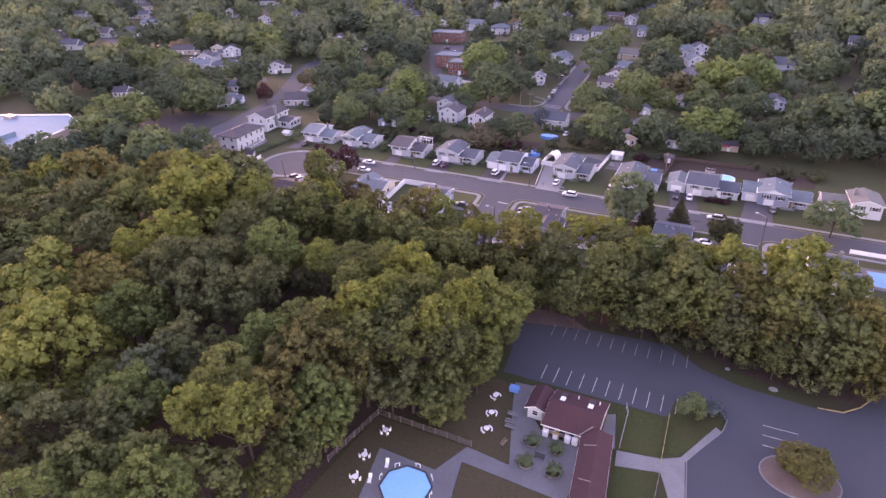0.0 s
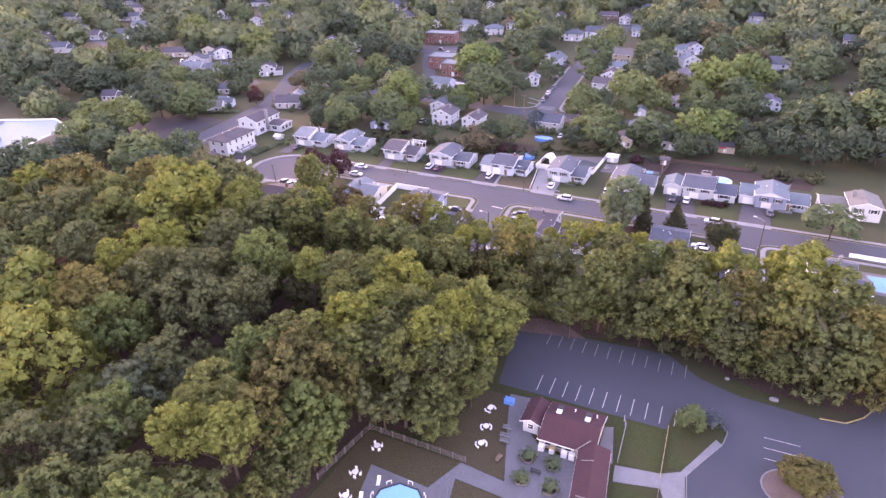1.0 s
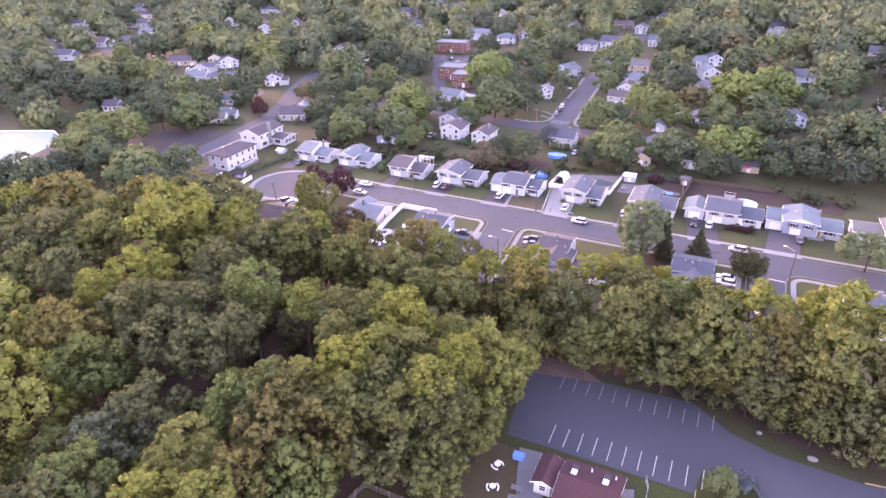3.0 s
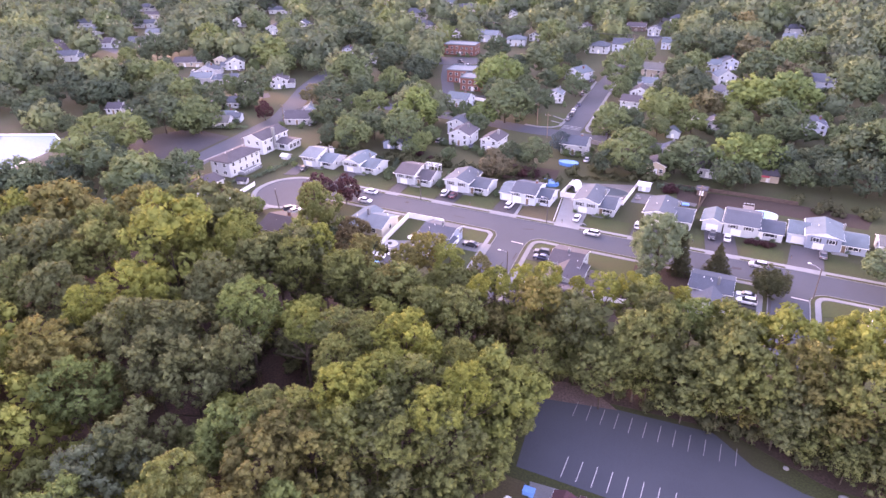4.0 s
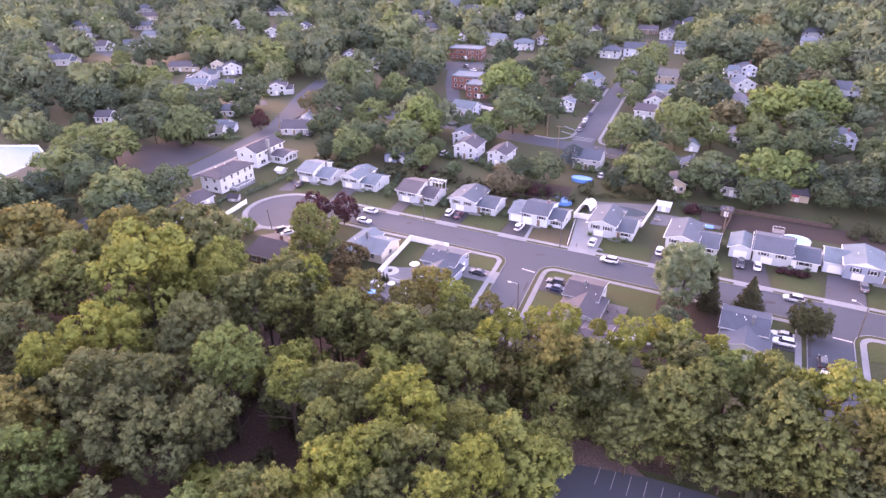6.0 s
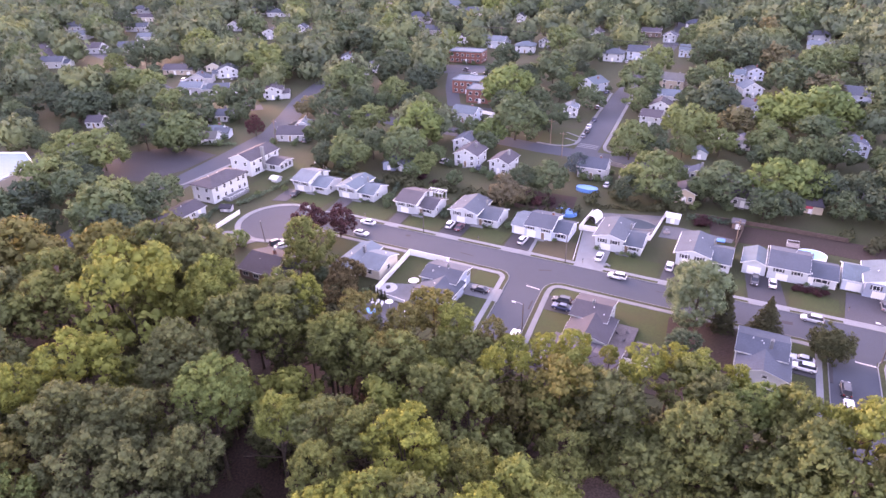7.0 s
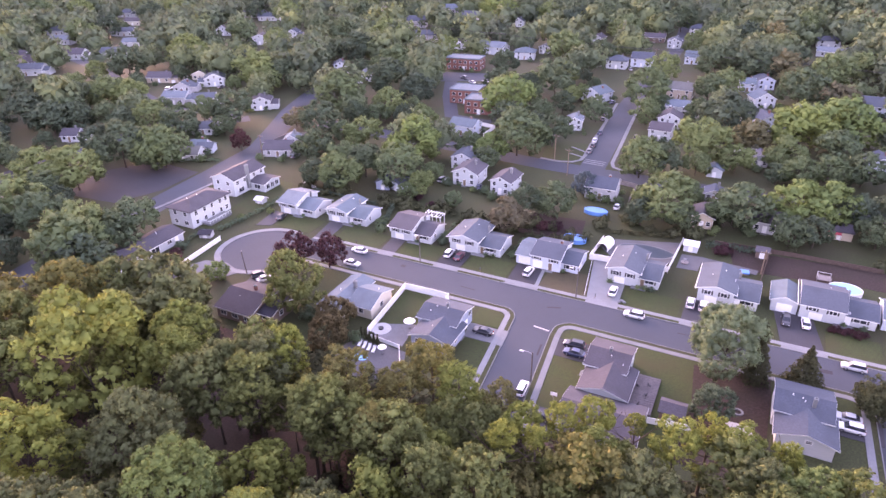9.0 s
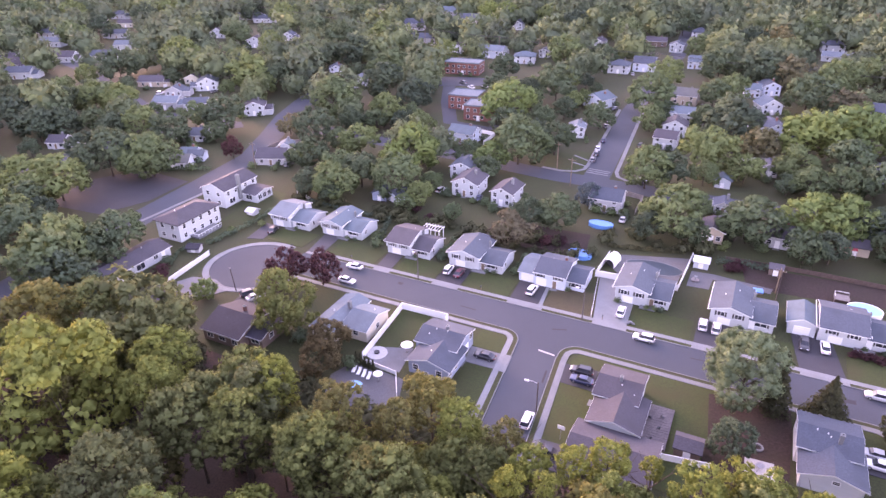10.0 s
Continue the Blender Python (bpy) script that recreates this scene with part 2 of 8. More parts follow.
# ---- mesh building ----
class M:
    """Vertices and faces of one mesh, gathered piece by piece."""

    def __init__(self):
        self.v, self.f = [], []

    def add(self, verts, faces):
        o = len(self.v)
        self.v += [tuple(p) for p in verts]
        self.f += [tuple(o + i for i in f) for f in faces]
        return self

    def box(self, x0, x1, y0, y1, z0, z1):
        return self.add([(x0, y0, z0), (x1, y0, z0), (x1, y1, z0), (x0, y1, z0), (x0, y0, z1), (x1, y0, z1), (x1, y1, z1), (x0, y1, z1)],
                        [(3, 2, 1, 0), (4, 5, 6, 7), (0, 1, 5, 4), (1, 2, 6, 5), (2, 3, 7, 6), (3, 0, 4, 7)])

    def prism(self, poly, z0, z1):
        n = len(poly)
        v = [(x, y, z0) for x, y in poly] + [(x, y, z1) for x, y in poly]
        return self.add(v, [tuple(range(n))[::-1], tuple(range(n, 2 * n))] + [(i, (i + 1) % n, n + (i + 1) % n, n + i) for i in range(n)])

    def ring(self, outer, inner, z0, z1):
        n = len(outer)
        v = [(x, y, z) for z in (z0, z1) for poly in (outer, inner) for x, y in poly]
        f = []
        for i in range(n):
            j = (i + 1) % n
            f += [(i, j, 2 * n + j, 2 * n + i), (n + j, n + i, 3 * n + i, 3 * n + j), (2 * n + i, 2 * n + j, 3 * n + j, 3 * n + i), (j, i, n + i, n + j)]
        return self.add(v, f)

    def extrude_x(self, sect, x0, x1):
        n = len(sect)
        v = [(x0, y, z) for y, z in sect] + [(x1, y, z) for y, z in sect]
        return self.add(v, [tuple(range(n))[::-1], tuple(range(n, 2 * n))] + [(i, (i + 1) % n, n + (i + 1) % n, n + i) for i in range(n)])

    def extrude_y(self, sect, y0, y1):
        n = len(sect)
        v = [(x, y0, z) for x, z in sect] + [(x, y1, z) for x, z in sect]
        return self.add(v, [tuple(range(n)), tuple(range(n, 2 * n))[::-1]] + [((i + 1) % n, i, n + i, n + (i + 1) % n) for i in range(n)])

    def cyl(self, x, y, z0, z1, r0, r1=None, n=12):
        r1 = r0 if r1 is None else r1
        a = [2 * math.pi * i / n for i in range(n)]
        v = [(x + r0 * math.cos(t), y + r0 * math.sin(t), z0) for t in a] + [(x + r1 * math.cos(t), y + r1 * math.sin(t), z1) for t in a]
        return self.add(v, [tuple(range(n))[::-1], tuple(range(n, 2 * n))] + [(i, (i + 1) % n, n + (i + 1) % n, n + i) for i in range(n)])

    def tube(self, p, q, r0, r1=None, n=6):
        r1 = r0 if r1 is None else r1
        p, q = Vector(p), Vector(q)
        d = (q - p).normalized()
        s = d.orthogonal().normalized()
        u = d.cross(s)
        v = []
        for c, r in ((p, r0), (q, r1)):
            v += [c + r * (math.cos(2 * math.pi * i / n) * s + math.sin(2 * math.pi * i / n) * u) for i in range(n)]
        return self.add(v, [tuple(range(n))[::-1], tuple(range(n, 2 * n))] + [(i, (i + 1) % n, n + (i + 1) % n, n + i) for i in range(n)])

    def mesh(self, name, mat, smooth=False):
        me = bpy.data.meshes.new(name)
        me.from_pydata(self.v, [], self.f)
        me.materials.append(mat)
        if smooth:
            me.shade_smooth()
        me.update()
        return me


def part(name, m, mat, parent=None, label="", at=None, smooth=False):
    """One mesh object under a thing or a part."""
    me = m.mesh(name, mat, smooth) if isinstance(m, M) else m
    ob = new(name, me)
    if parent:
        ob.parent = parent
    if at is not None:
        ob.matrix_local = at
    return tagged(ob, label)


def thing(name, label, category, group="", kind="", at=None):
    ob = new(name)
    ob.empty_display_size = 0.2
    if at is not None:
        ob.matrix_basis = at
    return tagged(ob, label, category, group, kind)


def struct(name, m, mat, label, category):
    ob = part(name, m, mat)
    return tagged(ob, label, category, kind="structure")


def arc(cx, cy, r, a0, a1, n=24):
    return [(cx + r * math.cos(radians(a0 + (a1 - a0) * i / n)), cy + r * math.sin(radians(a0 + (a1 - a0) * i / n))) for i in range(n + 1)]


def strip(m, pts, width, z0, z1, closed=False):
    """A band of that width along a line of points, as joined slabs."""
    n = len(pts)
    side = []
    for i in range(n):
        a = Vector(pts[max(i - 1, 0)]) if not closed else Vector(pts[i - 1])
        b = Vector(pts[min(i + 1, n - 1)]) if not closed else Vector(pts[(i + 1) % n])
        d = (b - a).normalized()
        side.append((-d.y * width / 2, d.x * width / 2))
    v = []
    for (x, y), (sx, sy) in zip(pts, side):
        v += [(x + sx, y + sy, z0), (x - sx, y - sy, z0), (x + sx, y + sy, z1), (x - sx, y - sy, z1)]
    f = []
    for i in range(n if closed else n - 1):
        a, b = 4 * i, 4 * ((i + 1) % n)
        f += [(a + 2, a + 3, b + 3, b + 2), (a, a + 2, b + 2, b), (a + 3, a + 1, b + 1, b + 3)]
    if not closed:
        e = 4 * (n - 1)
        f += [(0, 1, 3, 2), (e + 1, e, e + 2, e + 3)]
    return m.add(v, f)


# ---- ground, roads, kerbs, pavements ----
g = M().add([(-3000, -2500, 0), (2500, -2500, 0), (2500, 3500, 0), (-3000, 3500, 0)], [(0, 1, 2, 3)])
struct("ground", g, grass, "patchy green and brown grassy ground", "ground")
g = M().prism([(-175, -170), (10, -170), (13, -97), (27, -96), (30, -56), (62, -53.5), (78, -60), (96, -60), (125, -55), (125, -34), (8, -33), (-30, -34), (-50, -31), (-95, -29), (-130, -45), (-175, -50)], -0.2, 0.02)
struct("forest_floor", g, litter, "dark brown leaf litter under the trees", "ground")


CUL = (-79.5, 3.0)
KERB_N, KERB_S = 14.3, 4.6
r = M()
r.prism([(-72, KERB_S), (-8, KERB_S), (-5.5, 2.5), (-4.4, -1.5), (-1.0, -34), (7.6, -34), (4.3, -1.5), (5.8, 2.6), (8.5, KERB_S), (62, KERB_S), (66, 1.5), (67, -30), (75.5, -30), (75.2, 1.5), (79, KERB_S), (420, KERB_S), (420, KERB_N), (-72, KERB_N)], -0.3, 0.03)
r.prism(arc(*CUL, 11.6, 0, 360, 48)[:-1], -0.3, 0.034)
struct("road", r, asphalt, "worn grey asphalt residential street with a round dead end", "road")
r = M().prism([(0.2, -0.35), (3.9, -0.75), (3.9, -0.3), (0.2, 0.1)], 0.02, 0.04).prism([(71.3, 0.0), (75.0, -0.2), (75.0, 0.25), (71.3, 0.45)], 0.02, 0.04)
struct("stop_line", r, white_line, "worn white painted stop lines on asphalt", "road marking")


def kerb_and_walk(name, pts, offset, width, mat, label, z=0.13):
    """A band along a kerb line, set off to its left."""
    out = []
    n = len(pts)
    for i in range(n):
        a, b = Vector(pts[max(i - 1, 0)]), Vector(pts[min(i + 1, n - 1)])
        d = (b - a).normalized()
        out.append((pts[i][0] - d.y * offset, pts[i][1] + d.x * offset))
    m = strip(M(), out, width, -0.1, z)
    return struct(name, m, mat, label, "kerb" if "kerb" in name else "pavement")


line_n = [(420, KERB_N), (60, KERB_N), (-60, KERB_N), (-68.5, KERB_N)][::-1]
loop = arc(*CUL, 11.7, 75, 352, 40)
line_w = [(-70, KERB_S - 0.2), (-9, KERB_S - 0.2)] + arc(-9, 0.2, 4.3, 90, 5, 8) + [(-1.1, -34)]
line_e = [(7.7, -34), (4.4, -1.8)] + arc(8.6, 0.4, 4.2, 175, 90, 8) + [(30, KERB_S - 0.2), (61, KERB_S - 0.2)] + arc(62, 0, 4.4, 90, 10, 6) + [(67, -30)]
line_e2 = [(75.6, -30), (75.2, 0)] + arc(79.5, 0.2, 4.2, 178, 90, 6) + [(420, KERB_S - 0.2)]
for k, ln in enumerate((line_n, loop[::-1], line_w[::-1], line_e[::-1], line_e2[::-1])):
    kerb_and_walk("kerb", ln, 0.08, 0.18, concrete, "grey concrete kerb beside the asphalt street", 0.15)
    if k != 1:
        kerb_and_walk("verge", ln, 0.65, 0.95, grass, "narrow grass verge between kerb and pavement", 0.12)
        kerb_and_walk("pavement", ln, 1.75, 1.25, concrete, "light concrete pavement along the street", 0.13)
    else:
        kerb_and_walk("pavement", ln, 0.95, 1.5, concrete, "light concrete pavement round the dead end", 0.13)

# far streets
r = M()
strip(r, [(-13.6, 96), (-14.3, 110), (-15.4, 125), (-17.0, 150), (-19.8, 189), (-20, 206), (-19, 262), (-20.5, 335), (-30, 460)], 9.0, -0.2, 0.035)
strip(r, [(-135, 108), (-60, 102), (-30, 98.2), (-8, 97.4), (25, 97.4), (120, 96), (300, 92)], 9.5, -0.2, 0.03)
strip(r, [(-126, -60), (-131, 0), (-134.5, 40), (-138, 70), (-149, 95), (-160, 118), (-168, 142), (-176, 175)], 10.5, -0.2, 0.03)
strip(r, [(-201, -20), (-203, 19), (-204, 38), (-200, 60), (-188, 80), (-170, 100)], 9.0, -0.2, 0.027)
strip(r, [(-170, 96), (-190, 104), (-215, 96), (-250, 110), (-330, 146), (-430, 178)], 7.5, -0.2, 0.024)
struct("far_road", r, asphalt, "grey asphalt streets among the far houses", "road")
r = M().prism([(-168, 6), (-146, 8), (-140, 22), (-141, 40), (-165, 42), (-175, 25)], -0.2, 0.026)
r2 = M().prism([(-127, 193), (-97, 206), (-103, 222), (-134, 214)], -0.2, 0.03)
strip(r2, [(-116, 197), (-104, 170), (-88, 140), (-70, 137), (-66, 143)], 6.5, -0.2, 0.027)
struct("apartment_lot", r2, asphalt, "grey asphalt parking lot between brick apartment blocks", "parking lot")
struct("apartment_lot", M().prism([(121.0, 215.0), (127.0, 217.0), (134.0, 289.0), (126.0, 286.0)], -0.2, 0.03), asphalt, "grey asphalt yard beside the far white house", "parking lot")
struct("side_lot", r, asphalt_dark, "dark asphalt lot beside the far street", "parking lot")
for way in ([(2.0, 103.2), (-4.4, 103.6), (-7.2, 105.6), (-8.6, 109.6), (-9.8, 125), (-11.2, 142), (-15.0, 189)], [(-34, 104.2), (-27, 103.4), (-22.2, 104.8), (-19.8, 108), (-19.6, 113), (-20.8, 126), (-22.4, 150), (-25.4, 189)]):
    struct("far_pavement", strip(M(), way, 1.3, -0.1, 0.12), concrete, "light pavement along the far street", "pavement")
struct("lawn", M().prism([(-34, 105.2), (-27, 104.3), (-22.8, 105.6), (-20.8, 108.4), (-20.5, 113), (-21.6, 126), (-31, 127), (-36, 118)], -0.1, 0.06), lawn_mat, "mown green lawn at the far street corner", "lawn")
for way in ([(-26.9, 120.8), (-20.4, 117.0)], [(-25.4, 113.4), (-20.2, 111.4)]):
    struct("garden_path", strip(M(), way, 0.9, -0.1, 0.09), concrete, "narrow pale concrete path across the lawn", "path")
struct("far_pavement", strip(M(), [(-131, 0), (-129.5, 14), (-128.5, 33), (-128.5, 50)], 1.2, -0.1, 0.12), concrete, "light pavement along the far street", "pavement")
m = M()
for y in (105.6, 107.4, 109.2):
    m.prism([(-18.4, y), (-10.6, y - 0.6), (-10.6, y), (-18.4, y + 0.6)], 0.02, 0.045)
struct("crossing", m, concrete, "faded white zebra crossing bars", "road marking")

# parking lot beside the wood
lot = M().prism([(28, -56.5), (36, -56.8), (60, -55), (67, -60.5), (74.5, -63), (88, -64), (93, -63), (97, -57), (103, -50), (125, -48), (125, -125), (69, -125), (68.4, -96), (67.4, -87), (72.4, -77), (72.9, -74), (71.4, -71.6), (67, -70.8), (63.6, -72.2), (63, -77.4), (31, -77.4)], -0.3, 0.03)
struct("parking_lot", lot, asphalt, "purple-grey worn asphalt parking lot", "parking lot")
m = M()
for i in range(11):
    x = 38.4 + 2.56 * i
    m.prism([(x, -76.4), (x + 0.13, -76.4), (x + 0.03, -71.6), (x - 0.1, -71.6)], 0.02, 0.04)
struct("parking_lines", m, white_line, "thin worn white parking bay lines", "road marking")
worn_line = surf("worn_line", (0.24, 0.23, 0.24), 0.85, 0.35, 5, 0.8)
m = M()
for i in range(12):
    x = 36.0 + 2.56 * i
    m.prism([(x, -61.5), (x + 0.12, -61.5), (x + 0.02, -57.2), (x - 0.1, -57.2)], 0.02, 0.038)
struct("parking_lines", m, worn_line, "faded parking bay lines by the wood", "road marking")
m = M()
for i in range(3):
    m.prism([(78.8, -72.7 - 2.6 * i), (84.5, -72.6 - 2.6 * i), (84.5, -72.47 - 2.6 * i), (78.8, -72.57 - 2.6 * i)], 0.02, 0.04)
struct("parking_lines", m, white_line, "thin worn white parking bay lines", "road marking")
m = strip(M(), [(68.5, -125), (68.4, -96), (67.4, -87), (72.4, -77), (72.9, -74), (71.4, -71.6), (67, -70.8)], 0.16, -0.1, 0.15)
struct("kerb_lot", m, concrete, "pale concrete kerb of the parking lot", "kerb")
m = strip(M(), [(87.8, -63.7), (92, -63.2), (95, -60.4), (98, -55.5), (103, -50)], 0.18, -0.1, 0.15)
struct("kerb_yellow", m, yellow_line, "yellow painted kerb at the edge of the wood", "kerb")
m = strip(M(), [(68.7, -71.0), (71.6, -71.9), (72.9, -74), (72.5, -76.5)], 0.2, -0.1, 0.16)
pale_soil = surf("pale_soil", (0.125, 0.082, 0.074), 1.0, 0.35, 2.5, 0.2, 0.4, tint=(0.090, 0.062, 0.055))
struct("soil_strip", M().prism([(27.4, -54.4), (32, -52.6), (37.4, -52.8), (43.2, -56.4), (37.2, -57.6), (29.7, -59.2)], -0.2, 0.038), pale_soil, "bare pinkish soil at the edge of the wood", "ground")
struct("kerb_corner", m, concrete, "pale concrete kerb round the planted corner", "kerb")


def island(cx, cy, rx, ry):
    o = [(cx + rx * math.cos(t * math.pi / 12), cy + ry * math.sin(t * math.pi / 12)) for t in range(24)]
    i = [(cx + (rx - 0.25) * math.cos(t * math.pi / 12), cy + (ry - 0.25) * math.sin(t * math.pi / 12)) for t in range(24)]
    struct("island_kerb", M().ring(o, i, -0.1, 0.16), concrete, "concrete kerb round the tree island", "kerb")
    struct("island_bed", M().prism(i, -0.1, 0.12), gravel, "pale tan gravel bed under the island tree", "ground")


island(84.6, -83.4, 6.2, 4.8)

# lawns of the houses on the near street


def lawn(poly, mat=None, label="mown green front lawn"):
    struct("lawn", M().prism(poly, -0.1, 0.06), mat or lawn_mat, label, "lawn")


for x0, x1 in ((-87, -74.5), (-66, -51.5), (-45, -33.5), (-25.5, -13.6), (15.4, 28.4), (36.4, 48.8), (58.5, 69), (79, 90)):
    lawn([(x0, 16.7), (x1, 16.7), (x1, 25.0), (x0, 25.0)])
for x0, x1 in ((-4.6, 7.2),):
    lawn([(x0, 16.7), (x1, 16.7), (x1, 27), (x0, 27)], dry_lawn, "dry brownish front lawn")
lawn([(-33.5, 1.6), (-23.5, 1.6), (-22, -16), (-31, -16)], None, "green fenced garden lawn")
lawn([(-13.5, 2.2), (-9, 2.2), (-7.2, 0), (-6.6, -4.6), (-13.5, -4.8)], None, "green lawn at the street corner")
lawn([(-12, -10.6), (-5.9, -10.2), (-4.6, -22), (-11, -22)], None, "green side lawn")
lawn([(7.3, -1.4), (8.8, 2.2), (40, 2.2), (40, -27.5), (9.6, -27.5), (7.6, -8.8)], None, "green lawn round the corner house")
lawn([(58.6, 2), (63, 2), (64.5, 0), (64.5, -2.5), (59, -2.5)], None, "green lawn strip beside the house")
lawn([(77.5, 1.0), (80, 2.2), (95, 2.2), (95, -2), (78, -6)], None, "green lawn at the street corner")
lawn([(-107, 6), (-99.5, 7), (-97, 33), (-103, 46), (-111, 46), (-108, 22)], None, "green back lawn")
lawn([(53.8, -78), (62.2, -78), (63.2, -88.5), (56.6, -88.8)], None, "square lawn beside the clubhouse")
lawn([(56.8, -93.4), (63.6, -91.8), (64, -125), (57.5, -125)], None, "square lawn beside the clubhouse")
lawn([(63.4, -77.6), (66.2, -71), (71.4, -72), (72, -76), (66.5, -85.5), (64, -87)], None, "planted corner lawn by the parking lot")


def drive(poly, mat, label):
    struct("driveway", M().prism(poly, -0.1, 0.10), mat, label, "driveway")


dd, dc = "dark asphalt driveway", "pale concrete driveway"
drive([(-92.5, 14.5), (-88, 16.0), (-88.6, 25), (-94, 25)], asphalt_dark, dd)
drive([(-71.5, 14.4), (-67.2, 14.4), (-68.4, 26.5), (-73.6, 26.5)], asphalt_dark, dd)
drive([(-50, 14.4), (-45.6, 14.4), (-46.6, 24.5), (-51, 24.5)], asphalt_dark, dd)
drive([(-32.8, 14.4), (-26, 14.4), (-26.4, 25.5), (-33.4, 25.5)], asphalt_dark, dd)
drive([(-12.6, 14.4), (-5.6, 14.4), (-6.4, 25.5), (-13.3, 25.5)], asphalt_dark, dd)
drive([(-5.4, 14.4), (-4.4, 14.4), (-5.6, 26), (-6.4, 26)], concrete, "concrete path beside the driveway")
drive([(8.0, 14.4), (15.2, 14.4), (14.6, 26.4), (10.3, 26.4), (10.0, 36), (4.3, 36)], concrete, dc)
drive([(29.4, 14.4), (36.4, 14.4), (35.6, 27), (29.2, 27)], asphalt_dark, dd)
drive([(50.2, 14.4), (58.6, 14.4), (56, 29.5), (48, 29.5)], asphalt_dark, dd)
drive([(69.8, 14.4), (78.6, 14.4), (78.4, 29.6), (70.6, 29.6)], asphalt_dark, dd)
drive([(-13.2, -4.9), (-3.9, -4.9), (-3.5, -10.1), (-12.5, -10.4)], paving, "pale grey concrete driveway")
drive([(4.4, -2.4), (13.6, -1.8), (14, -8.4), (5.0, -8.4)], asphalt_dark, "grey asphalt driveway")
drive([(6.7, -25), (16, -24.4), (16.5, -31), (7.3, -31)], asphalt_dark, "grey asphalt driveway")
drive([(-90, -8.5), (-84, -7.0), (-77, -9.5), (-80, -14.5), (-86, -18), (-92, -12)], paving, "pale grey driveway off the dead end")
drive([(58.8, -2.8), (67.2, -2.8), (67.2, -9.2), (58.8, -9.2)], asphalt_dark, "grey asphalt driveway")
drive([(-73, -8.2), (-66, -6), (-66, -14), (-72, -16)], asphalt_dark, dd)
for x0, x1 in ((-92, -87), (-71.6, -67), (-50.2, -45.4), (-33, -25.8), (-12.8, -4.2), (7.8, 15.4), (29.2, 36.6), (50, 58.8), (69.6, 78.8)):
    if x0 > -80:
        struct("driveway_apron", M().prism([(x0, 14.32), (x1, 14.32), (x1, 15.4), (x0, 15.4)], -0.1, 0.155), concrete, "pale concrete driveway apron at the kerb", "driveway")
struct("driveway_apron", M().prism([(-5.6, -4.7), (-4.1, -4.7), (-3.4, -10.4), (-4.9, -10.4)], -0.1, 0.155), concrete, "pale concrete driveway apron at the kerb", "driveway")


soil = surf("bare_soil", (0.034, 0.019, 0.015), 1.0, 0.4, 2.5, 0.15, 0.4, tint=(0.026, 0.019, 0.010))
struct("soil_strip", M().prism([(-34, 43), (-2, 44), (-4, 58), (-30, 57)], -0.2, 0.035), soil, "bare reddish-brown soil behind the gardens", "ground")
struct("soil_strip", M().prism([(34.4, 0.6), (41, 2.0), (48.6, 2.0), (48.9, -3), (48.6, -28), (34.4, -28), (35.6, -12)], -0.2, 0.072), soil, "bare brown ground in the shaded back garden", "ground")
struct("soil_strip", M().prism([(38, 46), (50, 46.5), (66.5, 49), (90, 48), (92, 58), (66, 59), (44, 57.5), (36, 57)], -0.2, 0.035), soil, "bare reddish-brown soil between the back fences", "ground")


# ---- houses ----
PANES = {}


def window_mesh(w, h, shutters):
    key = (round(w, 2), round(h, 2), shutters)
    if key not in PANES:
        t = 0.09
        o, i = [(-w / 2 - t, -t), (w / 2 + t, -t), (w / 2 + t, h + t), (-w / 2 - t, h + t)], [(-w / 2, 0), (w / 2, 0), (w / 2, h), (-w / 2, h)]
        v = [(x, y, z) for y in (-0.06, 0.02) for poly in (o, i) for x, z in poly]
        f = []
        for a in range(4):
            b = (a + 1) % 4
            f += [(a, b, 4 + b, 4 + a), (8 + b, 8 + a, 12 + a, 12 + b), (b, a, 8 + a, 8 + b), (4 + a, 4 + b, 12 + b, 12 + a)]
        fr = M().add(v, f)
        bar = M().box(-w / 2, w / 2, -0.05, 0.01, h / 2 - 0.03, h / 2 + 0.03) if w <= 1.3 else M().box(-0.04, 0.04, -0.05, 0.01, 0, h)
        pn = M().box(-w / 2, w / 2, -0.025, 0.01, 0, h)
        sh = M().box(-0.2, 0.2, -0.05, 0.01, -0.05, h + 0.05)
        PANES[key] = fr.mesh("window", white_paint), pn.mesh("pane", glass), sh.mesh("shutter", dark_metal), bar.mesh("glazing_bar", white_paint)
    return PANES[key]


TURN = {"S": 0, "E": 90, "N": 180, "W": 270}


def opening(house, face, x, y, z, w, h, shutters=False):
    """A window in the wall: its middle, sill height and size. face: the side it looks to."""
    fr, pn, sh, bar = window_mesh(w, h, shutters)
    wd = part("window", fr, None, house, at=pose(x, y, z, 0, 0, TURN[face]))
    part("pane", pn, None, wd)
    where = house.matrix_basis.translation
    if where.y < 150 and where.x > -150:  # too fine to tell on the farther houses
        part("glazing_bar", bar, None, wd)
    if shutters:
        for s in (-1, 1):
            part("shutter", sh, None, wd, at=pose(s * (w / 2 + 0.33), 0, 0))
    return wd


